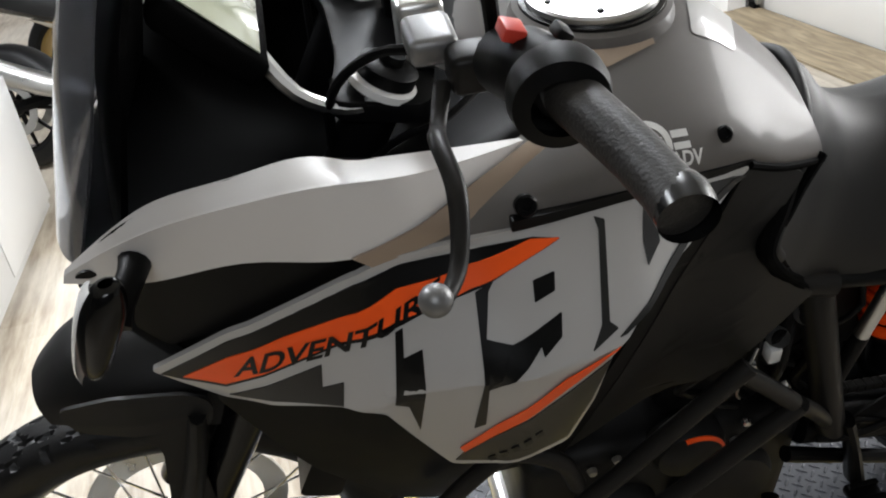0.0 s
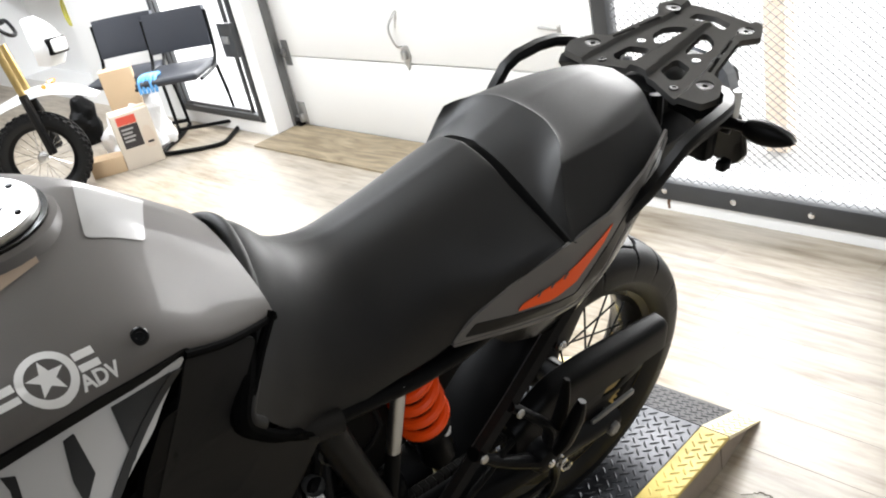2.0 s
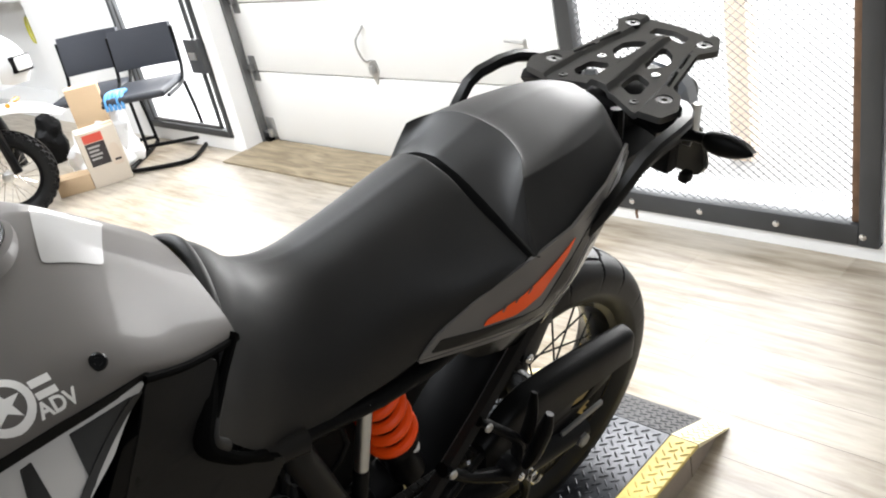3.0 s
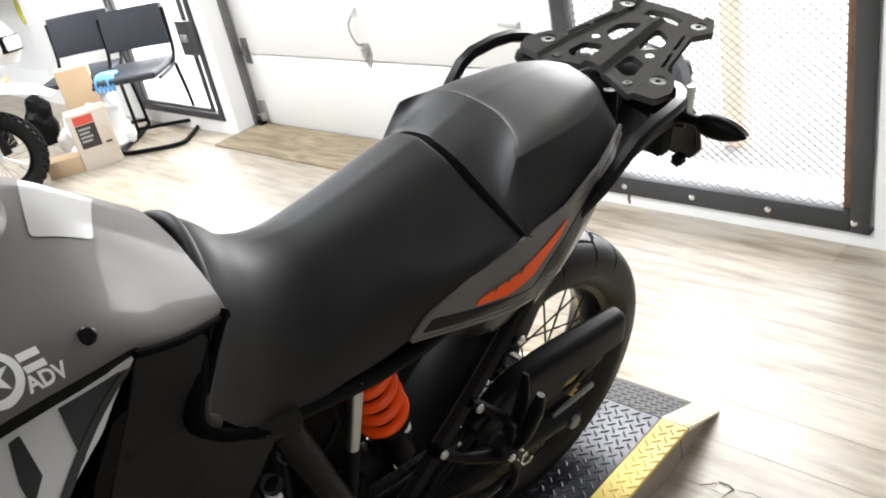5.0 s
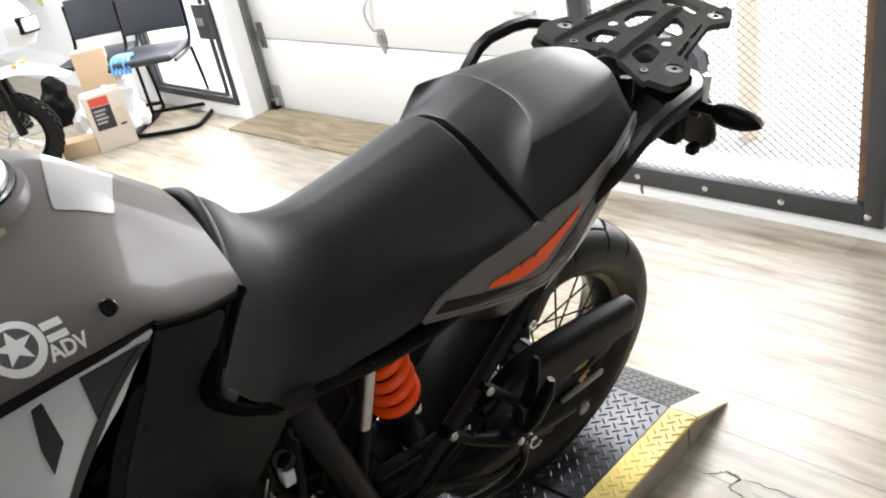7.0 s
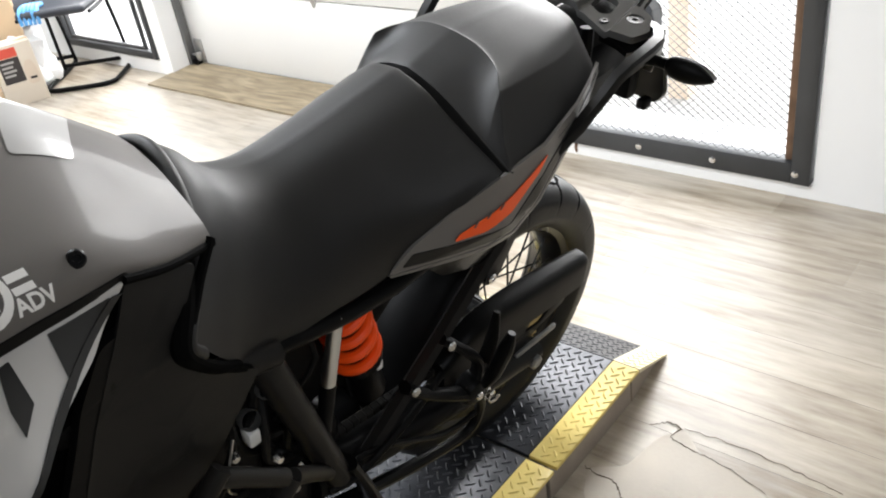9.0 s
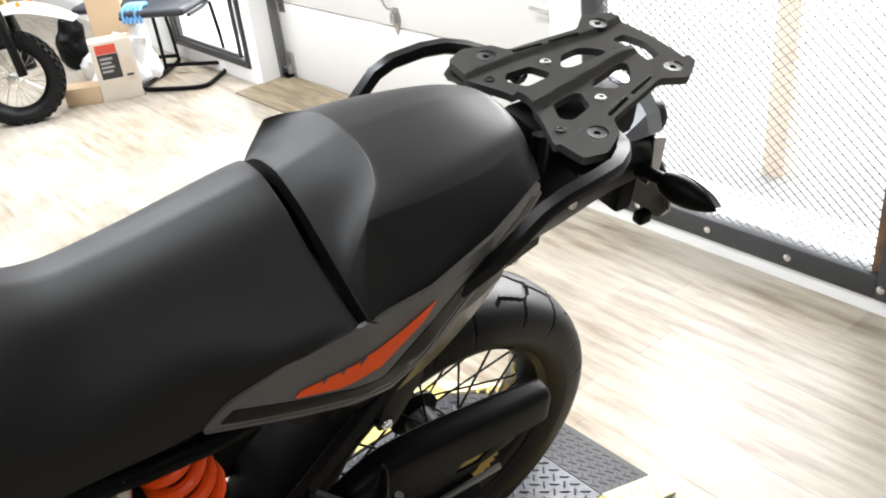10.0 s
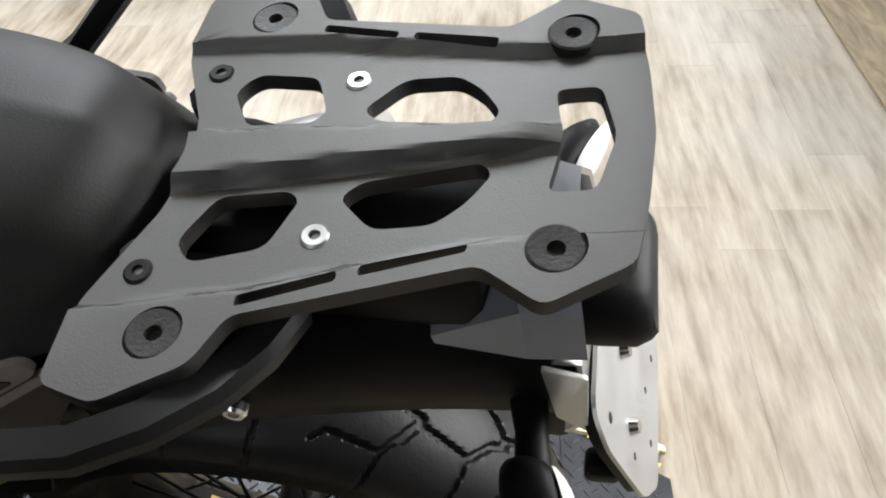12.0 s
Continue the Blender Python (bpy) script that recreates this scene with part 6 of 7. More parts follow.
# added black sheet that keeps the carrier's front side dark
bm2 = plate(bmesh.new(), [rounded([(-0.068, -0.002), (0.068, -0.002), (0.079, -0.03), (0.079, -0.108), (0.058, -0.142), (-0.058, -0.142), (-0.079, -0.108), (-0.079, -0.03)], 0.012)], lambda u, v, s: PM @ Vector((-0.008 + 0.006 * s, u, v)))
part("carrier_backing", bm2, BLACK_PLASTIC, tail)
part("plate_carrier", bm, GALV, tail, "bare aluminium plate carrier without a plate")
for u, v in ((0.045, -0.075), (-0.045, -0.075), (0.0, -0.05)):
    part("carrier_bolt", lathe(bmesh.new(), [(0, 0.006), (0.005, 0.006), (0.0065, 0.0)], 12, PM @ Matrix.Translation((0.003, u, v)) @ Matrix.Rotation(radians(90), 4, "Y")), CHROME, tail)
bm = box(bmesh.new(), (1.90, -0.045, 0.72), (1.935, 0.045, 0.79), 0.008)
part("carrier_arm", bm, BLACK_PLASTIC, tail)
bm = box(bmesh.new(), (1.945, -0.062, 0.686), (1.972, -0.04, 0.708), 0.006, 3)
part("plate_lamp", bm, BLACK_PLASTIC, tail)
for sd in (-1, 1):
    ind = part("rear_indicator", tube(bmesh.new(), [(1.905, sd * 0.05, 0.815), (1.91, sd * 0.085, 0.818), (1.914, sd * 0.115, 0.82)], [0.014, 0.010, 0.012], 12, 3), BLACK_PLASTIC, bike, "black rear indicator on a rubber stalk")
    secs = []
    for t, k in ((0.0, 0.35), (0.08, 0.8), (0.35, 1.0), (0.65, 0.82), (0.9, 0.36), (1.0, 0.05)):
        c = Vector((1.908, sd * 0.105, 0.822)).lerp(Vector((1.937, sd * 0.188, 0.808)), t)
        secs.append([(c.x + 0.021 * k * math.cos(a), c.y, c.z + 0.022 * k * math.sin(a)) for a in [2 * math.pi * i / 10 for i in range(11)]])
    part("housing", loft(bmesh.new(), secs, 3, 2, False), BLACK_PLASTIC, ind)
    secs = []
    for t, k in ((0.05, 0.4), (0.2, 0.9), (0.5, 0.95), (0.8, 0.6), (0.97, 0.1)):
        c = Vector((1.916, sd * 0.105, 0.822)).lerp(Vector((1.945, sd * 0.188, 0.808)), t)
        secs.append([(c.x + 0.006 + 0.010 * k * math.cos(a), c.y, c.z + 0.019 * k * math.sin(a)) for a in [math.pi * (i / 6 - 0.5) for i in range(7)]])
    part("lens", loft(bmesh.new(), secs, 3, 2, False), CLEAR_LENS, ind, "pale indicator lens")

# --- frame, shock, engine, running gear
for sd in (-1, 1):
    part("frame_tube", tube(bmesh.new(), [(0.985, sd * 0.135, 0.81), (0.992, sd * 0.146, 0.765), (1.078, sd * 0.155, 0.47)], [0.018, 0.022, 0.021], 16, 3), FRAME_METAL, bike, "dark grey frame tube")
    part("frame_tube", tube(bmesh.new(), [(0.50, sd * 0.06, 0.98), (0.72, sd * 0.14, 0.88), (1.0, sd * 0.15, 0.80)], 0.018, 12, 3), FRAME_METAL, bike)
    part("subframe_tube", tube(bmesh.new(), [(1.46, sd * 0.135, 0.745), (1.385, sd * 0.139, 0.678), (1.30, sd * 0.142, 0.598), (1.127, sd * 0.152, 0.463), (1.10, sd * 0.154, 0.45)], 0.0145, 6, flat=0.8), FRAME_METAL, bike, "dark brown-black subframe bar")
    part("subframe_tube", tube(bmesh.new(), [(1.0, sd * 0.145, 0.80), (1.20, sd * 0.14, 0.765), (1.46, sd * 0.125, 0.80), (1.70, sd * 0.09, 0.86)], 0.012, 12, 3), BLACK_METAL, bike)
    part("swingarm", tube(bmesh.new(), [(1.05, sd * 0.105, 0.44), (1.25, sd * 0.112, 0.40), (1.42, sd * 0.115, 0.365), (1.60, sd * 0.115, 0.322)], [0.042, 0.040, 0.036, 0.028], 14, 4, flat=0.8), BLACK_METAL, bike)
    # crash bars beside the engine
    part("crash_bar", tube(bmesh.new(), [(0.876, sd * 0.208, 0.752), (0.85, sd * 0.211, 0.728), (0.79, sd * 0.214, 0.665), (0.69, sd * 0.214, 0.548), (0.58, sd * 0.20, 0.41)], 0.0125, 12, 3), FRAME_METAL, bike, "dark tubular crash bar")
    part("crash_bar", tube(bmesh.new(), [(0.968, sd * 0.203, 0.635), (0.94, sd * 0.205, 0.612), (0.89, sd * 0.207, 0.565), (0.80, sd * 0.207, 0.472), (0.68, sd * 0.19, 0.34)], 0.0135, 12, 3), FRAME_METAL, bike, "dark tubular crash bar")
    part("crash_bar", tube(bmesh.new(), [(0.868, sd * 0.208, 0.742), (0.90, sd * 0.206, 0.708), (0.955, sd * 0.204, 0.648)], 0.0125, 12, 2), FRAME_METAL, bike)
    part("crash_bar", tube(bmesh.new(), [(0.968, sd * 0.203, 0.635), (1.01, sd * 0.185, 0.58), (1.05, sd * 0.165, 0.52)], 0.012, 12, 2), FRAME_METAL, bike)
    part("crash_bar", tube(bmesh.new(), [(0.49, sd * 0.20, 0.58), (0.535, sd * 0.208, 0.648), (0.572, sd * 0.21, 0.682), (0.608, sd * 0.21, 0.676), (0.65, sd * 0.208, 0.635), (0.672, sd * 0.205, 0.57)], 0.012, 12, 4), FRAME_METAL, bike)
    # footrests
    pg = part("footrest_hanger", tube(bmesh.new(), [(1.09, sd * 0.16, 0.50), (1.11, sd * 0.17, 0.44), (1.13, sd * 0.18, 0.36)], [0.02, 0.018, 0.022], 10, 3, flat=0.6), BLACK_METAL, bike)
    b2 = bmesh.new()
    box(b2, (1.105, sd * 0.235 - 0.045, 0.345), (1.155, sd * 0.235 + 0.045, 0.365), 0.006)
    for k in range(4):
        box(b2, (1.107, sd * 0.235 - 0.042 + 0.024 * k, 0.365), (1.153, sd * 0.235 - 0.034 + 0.024 * k, 0.374), 0.001, 1)
    part("footrest", b2, BLACK_METAL, pg)
    hub = lathe(bmesh.new(), [(0, 0.016), (0.016, 0.016), (0.024, 0.012), (0.03, 0.0), (0.028, -0.02), (0, -0.02)], 24, Matrix.Translation((1.352, sd * 0.172, 0.452)) @ Matrix.Rotation(radians(90 if sd < 0 else -90), 4, "X"))
    pp = part("pillion_hanger", hub, BLACK_METAL, bike, "black cast pillion footrest hanger")
    for way, rr in (([(1.292, 0.150, 0.603), (1.325, 0.158, 0.565), (1.368, 0.165, 0.505), (1.358, 0.17, 0.465)], [0.012, 0.011, 0.013, 0.016]), ([(1.214, 0.152, 0.556), (1.262, 0.16, 0.505), (1.335, 0.17, 0.455)], [0.014, 0.012, 0.017])):
        part("hanger_arm", tube(bmesh.new(), [(x, sd * y, z) for x, y, z in way], rr, 10, 4, flat=0.7), BLACK_METAL, pp)
    part("pillion_footrest", tube(bmesh.new(), [(1.358, sd * 0.192, 0.478), (1.368, sd * 0.20, 0.505), (1.388, sd * 0.204, 0.55), (1.398, sd * 0.204, 0.578)], [0.010, 0.015, 0.016, 0.008], 12, 4, flat=0.8), BLACK_METAL, pp, "folded black pillion footrest")
    part("heel_guard", tube(bmesh.new(), [(1.384, sd * 0.168, 0.50), (1.392, sd * 0.172, 0.555), (1.396, sd * 0.172, 0.604)], [0.014, 0.012, 0.006], 10, 3, flat=0.6), BLACK_PLASTIC, pp)
    for x, z, rr, mt in ((1.352, 0.450, 0.0065, CHROME), (1.300, 0.592, 0.007, GALV), (1.224, 0.548, 0.007, GALV), (1.366, 0.512, 0.006, GALV)):
        part("hanger_bolt", lathe(bmesh.new(), [(0, 0.004), (rr * 0.5, 0.004), (rr, 0.003), (rr * 1.2, 0.0)], 12, Matrix.Translation((x, sd * (0.189 if x == 1.352 else 0.166), z)) @ Matrix.Rotation(radians(90 if sd < 0 else -90), 4, "X")), mt, pp)
    part("return_spring", tube(bmesh.new(), [(1.375 + 0.010 * math.cos(k * 1.05), sd * (0.184 + 0.0016 * k), 0.436 + 0.010 * math.sin(k * 1.05)) for k in range(14)], 0.0024, 6), CHROME, pp, "bright coiled return spring")
    part("stand_arm", tube(bmesh.new(), [(1.372, sd * 0.165, 0.43), (1.405, sd * 0.152, 0.345), (1.375, sd * 0.15, 0.295), (1.25, sd * 0.15, 0.325), (1.10, sd * 0.15, 0.385), (1.02, sd * 0.15, 0.42)], [0.007, 0.010, 0.010, 0.011, 0.012, 0.013], 10, 4), BLACK_METAL, bike, "black bent lower rail")
    part("brake_line", tube(bmesh.new(), [(1.37, sd * 0.17, 0.375), (1.296, sd * 0.165, 0.378), (1.161, sd * 0.165, 0.474), (1.10, sd * 0.16, 0.49)], 0.005, 8, 4), BLACK_PLASTIC, bike)

# orange spring on its damper
bm = bmesh.new()
ax0, ax1 = Vector((1.135, -0.082, 0.79)), Vector((1.181, -0.082, 0.600))
d = (ax1 - ax0)
e1 = Vector((0, 1, 0))
e2 = d.normalized().cross(e1)
turns = 6.0
pts = [ax0 + d * (k / 150) + (e1 * math.cos(2 * math.pi * turns * k / 150) + e2 * math.sin(2 * math.pi * turns * k / 150)) * (0.032 + 0.003 * k / 150) for k in range(151)]
part("shock_spring", tube(bm, pts, 0.0086, 10), ORANGE, bike, "orange coil spring")
part("damper", tube(bmesh.new(), [ax0 + Vector((-0.01, 0, 0.04)), ax0 + d * 0.5, ax1 + Vector((0.02, 0, -0.09))], [0.027, 0.022, 0.03], 14), BLACK_METAL, bike)
part("damper_collar", lathe(bmesh.new(), [(0, 0), (0.036, 0), (0.038, -0.010), (0.026, -0.026), (0, -0.026)], 20, Matrix.Translation(ax1) @ (-d).to_track_quat("Z", "Y").to_matrix().to_4x4()), BLACK_METAL, bike)
part("preload_hose", tube(bmesh.new(), [(1.100, -0.142, 0.785), (1.079, -0.142, 0.664)], 0.0105, 12), ALU, bike, "bare aluminium damper reservoir")
part("reservoir_foot", tube(bmesh.new(), [(1.080, -0.142, 0.668), (1.062, -0.142, 0.56)], 0.0115, 12), BLACK_PLASTIC, bike)
# white block put in for the glint below the spring
part("damper_clevis", box(bmesh.new(), (1.196, -0.112, 0.572), (1.208, -0.098, 0.592), 0.003), WHITE_VINYL, bike, "small white fitting drawn for a glint below the spring")
# chain guard
secs = []
for x, zt, zb, w in ((1.34, 0.47, 0.40, 0.020), (1.42, 0.508, 0.425, 0.024), (1.50, 0.510, 0.428, 0.026), (1.60, 0.498, 0.421, 0.026), (1.70, 0.482, 0.411, 0.024), (1.742, 0.474, 0.405, 0.021), (1.748, 0.466, 0.412, 0.016)):
    c = -0.100
    secs.append([(x, c - w, zb), (x, c - w, zt - 0.020), (x, c - w * 0.72, zt - 0.005), (x, c, zt), (x, c + w * 0.8, zt - 0.006), (x, c + w, zb)])
bm = loft(bmesh.new(), secs, 3, 3, False, True)
part("chain_guard", bm, BLACK_PLASTIC, bike, "black moulded chain guard", 50)
bm = plate(bmesh.new(), [rounded([(1.36, 0.405), (1.50, 0.432), (1.68, 0.422), (1.675, 0.402), (1.60, 0.385), (1.55, 0.36), (1.45, 0.35), (1.38, 0.35)], 0.01), rounded([(1.556, 0.40), (1.572, 0.418), (1.632, 0.416), (1.60, 0.396)], 0.005)], lambda u, v, s: Vector((u, -0.118 - 0.005 * s, v)), 0.001)
part("guard_plate", bm, BLACK_PLASTIC, bike)
part("chain_adjuster", box(bmesh.new(), (1.525, -0.134, 0.357), (1.645, -0.126, 0.369), 0.003), DULL_ALLOY, bike, "bare alloy axle block")
part("axle_nut", lathe(bmesh.new(), [(0, 0.015), (0.012, 0.015), (0.016, 0.012), (0.016, 0)], 6, Matrix.Translation((1.575, -0.136, 0.322)) @ Matrix.Rotation(radians(90), 4, "X")), DULL_ALLOY, bike)
# hugger in front of the rear tyre
bm = loft(bmesh.new(), [[(REAR[0] + 0.366 * math.cos(th), y, REAR[2] + (0.366 - 0.12 * (y / 0.08) ** 2 * 0.4) * math.sin(th)) for y in (0, 0.03, 0.06, 0.08)] for th in [radians(a) for a in (112, 130, 150, 172)]], 4, 3)
part("hugger", thicken(bm, 0.003), BLACK_PLASTIC, bike)
# engine
engine = part("crankcase", box(bmesh.new(), (0.62, -0.13, 0.22), (1.06, 0.13, 0.50), 0.03, 3), ENGINE, bike, "dark engine castings")
for xa, xb, zb in ((0.56, 0.74, 0.70), (0.84, 1.0, 0.74)):
    part("cylinder", box(bmesh.new(), (xa, -0.09, 0.44), (xb, 0.09, zb), 0.02, 3), ENGINE, engine)
# airbox and inner guard that close the view between engine and wheel
part("airbox", loft(bmesh.new(), [[(x, 0, zt), (x, w * 0.7, zt), (x, w, zt - 0.02), (x, w, zb + 0.02), (x, w * 0.7, zb), (x, 0, zb)] for x, w, zt, zb in ((0.98, 0.07, 0.86, 0.5), (1.08, 0.06, 0.84, 0.52), (1.2, 0.058, 0.83, 0.56), (1.30, 0.07, 0.82, 0.66), (1.42, 0.075, 0.82, 0.72), (1.56, 0.07, 0.82, 0.76))], 3, 2, True, True), BLACK_PLASTIC, bike, "black airbox and inner guard")
part("swingarm_pivot", box(bmesh.new(), (1.0, -0.10, 0.34), (1.14, 0.10, 0.52), 0.03, 3), BLACK_METAL, bike)
part("collector_box", box(bmesh.new(), (1.02, -0.04, 0.24), (1.24, 0.12, 0.40), 0.03, 3), BLACK_METAL, bike)
for x, z, r in ((0.93, 0.36, 0.085), (0.76, 0.34, 0.07)):
    part("engine_cover", lathe(bmesh.new(), [(0, 0.03), (r * 0.5, 0.03), (r * 0.9, 0.022), (r, 0.008), (r, 0)], 28, Matrix.Translation((x, -0.13, z)) @ Matrix.Rotation(radians(90), 4, "X")), ENGINE, engine)
for k in range(9):
    a = k / 9
    part("engine_bolt", lathe(bmesh.new(), [(0, 0.008), (0.006, 0.008), (0.008, 0)], 8, Matrix.Translation((0.72 + 0.33 * a, -0.132, 0.47 + 0.02 * math.sin(9 * a))) @ Matrix.Rotation(radians(90), 4, "X")), GALV, engine)
rng = random.Random(8)
for k in range(9):
    x0, z0 = 0.88 + 0.02 * k, 0.66 + 0.05 * math.sin(k * 1.7)
    part("hose", tube(bmesh.new(), [(x0, -0.10, z0 + 0.10), (x0 + 0.03 * rng.uniform(-1, 1), -0.13 - 0.02 * rng.random(), z0 + 0.03), (x0 + 0.05 * rng.uniform(-1, 1), -0.12, z0 - 0.06), (x0 + 0.05, -0.09, z0 - 0.14)], 0.004 + 0.004 * rng.random(), 8, 4), BLACK_PLASTIC if k % 3 else ENGINE, engine)
for x, z, mt in ((0.985, 0.735, GALV), (0.955, 0.700, GALV), (1.01, 0.70, ALU), (1.03, 0.655, GOLD)):
    part("hose_clamp", lathe(bmesh.new(), [(0.013, 0), (0.014, 0.004), (0.014, 0.012), (0.013, 0.016)], 16, Matrix.Translation((x, -0.135, z)) @ Matrix.Rotation(radians(60), 4, "X")), mt, engine)
part("wire_connector", box(bmesh.new(), (0.948, -0.148, 0.654), (0.966, -0.126, 0.682), 0.004), CLEAR_LENS, engine, "pale plastic wire connector")
part("ground_wire", tube(bmesh.new(), [(0.925, -0.15, 0.70), (0.905, -0.165, 0.672), (0.898, -0.168, 0.64), (0.91, -0.16, 0.612)], 0.0018, 6, 4), ALU, engine, "bare bright wire")
for x, z in ((0.924, 0.662), (1.021, 0.548), (0.985, 0.60), (0.86, 0.60), (0.94, 0.53), (1.04, 0.62)):
    part("case_bolt", lathe(bmesh.new(), [(0, 0.008), (0.005, 0.008), (0.0065, 0.005), (0.008, 0)], 8, Matrix.Translation((x, -0.145, z)) @ Matrix.Rotation(radians(90), 4, "X")), CHROME, engine)
part("ignition_cover", lathe(bmesh.new(), [(0, 0.028), (0.03, 0.028), (0.05, 0.02), (0.056, 0.006), (0.056, -0.02)], 30, Matrix.Translation((0.862, -0.135, 0.485)) @ Matrix.Rotation(radians(90), 4, "X")), ENGINE, engine, "dark round ignition cover")
part("cover_ring", lathe(bmesh.new(), [(0.044, 0.0255), (0.049, 0.0225), (0.049, 0.0205), (0.044, 0.0235)], 30, Matrix.Translation((0.862, -0.135, 0.485)) @ Matrix.Rotation(radians(90), 4, "X"), True, 1.9), ORANGE, engine, "orange painted arc")
bm = plate(bmesh.new(), [rounded([(0.32, 0.62), (0.42, 0.84), (0.46, 0.84), (0.37, 0.60)], 0.01)], lambda u, v, s: Vector((u, -0.16 + 0.32 * s, v)))
part("radiator", bm, BLACK_METAL, bike)
bm = box(bmesh.new(), (0.60, -0.11, 0.17), (1.04, 0.11, 0.215), 0.02, 3)
part("skid_plate", bm, ALU, bike, "aluminium skid plate")
stand = part("side_stand", tube(bmesh.new(), [(1.02, -0.15, 0.30), (1.0, -0.25, 0.17), (0.985, -0.345, 0.075)], [0.014, 0.012, 0.012], 12, 2), BLACK_METAL, bike, "black side stand, folded out")
part("stand_foot", box(bmesh.new(), (0.955, -0.375, 0.062), (1.02, -0.315, 0.074), 0.004), BLACK_METAL, stand)
part("shift_linkage", tube(bmesh.new(), [(1.05, -0.165, 0.47), (1.10, -0.175, 0.475), (1.2, -0.17, 0.50), (1.30, -0.15, 0.515)], 0.006, 8, 3), BLACK_METAL, bike)
part("silencer", tube(bmesh.new(), [(1.20, 0.16, 0.52), (1.40, 0.20, 0.60), (1.75, 0.21, 0.72)], [0.035, 0.06, 0.058], 18, 4), ALU, bike, "aluminium silencer")


# ---------------------------------------------------------------- things in the room
def cast_wheel(name, c, R, half, parent, rim_mat, disc=True):
    w = new(name)
    w.parent = parent
    part("tyre", tyre(bmesh.new(), c, R, half, R * 0.70, 12, 56, 10, False), RUBBER, w)
    h = half * 0.7
    m = axle(c[0], c[1] - h, c[2])
    rr = R * 0.70
    part("rim", lathe(bmesh.new(), [(rr + 0.008, 0), (rr - 0.012, 0.01), (rr - 0.02, h), (rr - 0.012, 2 * h - 0.01), (rr + 0.008, 2 * h)], 40, m), rim_mat, w)
    part("hub", lathe(bmesh.new(), [(0, 0), (0.035, 0), (0.04, 0.01), (0.04, 2 * h - 0.01), (0.035, 2 * h), (0, 2 * h)], 20, m), rim_mat, w)
    first = None
    for k in range(10):
        a = 2 * math.pi * k / 10
        mm = Matrix.Translation(c) @ Matrix.Rotation(-a, 4, "Y")
        if first is None:
            first = part("spoke", tube(bmesh.new(), [(0.03, 0, 0), (rr - 0.01, 0, 0.02)], [0.014, 0.008], 8), rim_mat, w)
            first.matrix_basis = mm
        else:
            share("spoke", first, mm, w)
    if disc:
        for sgn in (-1, 1):
            part("brake_disc", lathe(bmesh.new(), [(R * 0.46, 0), (R * 0.46, 0.005), (R * 0.33, 0.005), (R * 0.33, 0)], 32, axle(c[0], c[1] + sgn * (h + 0.012), c[2]), True), ALU, w)
    return w


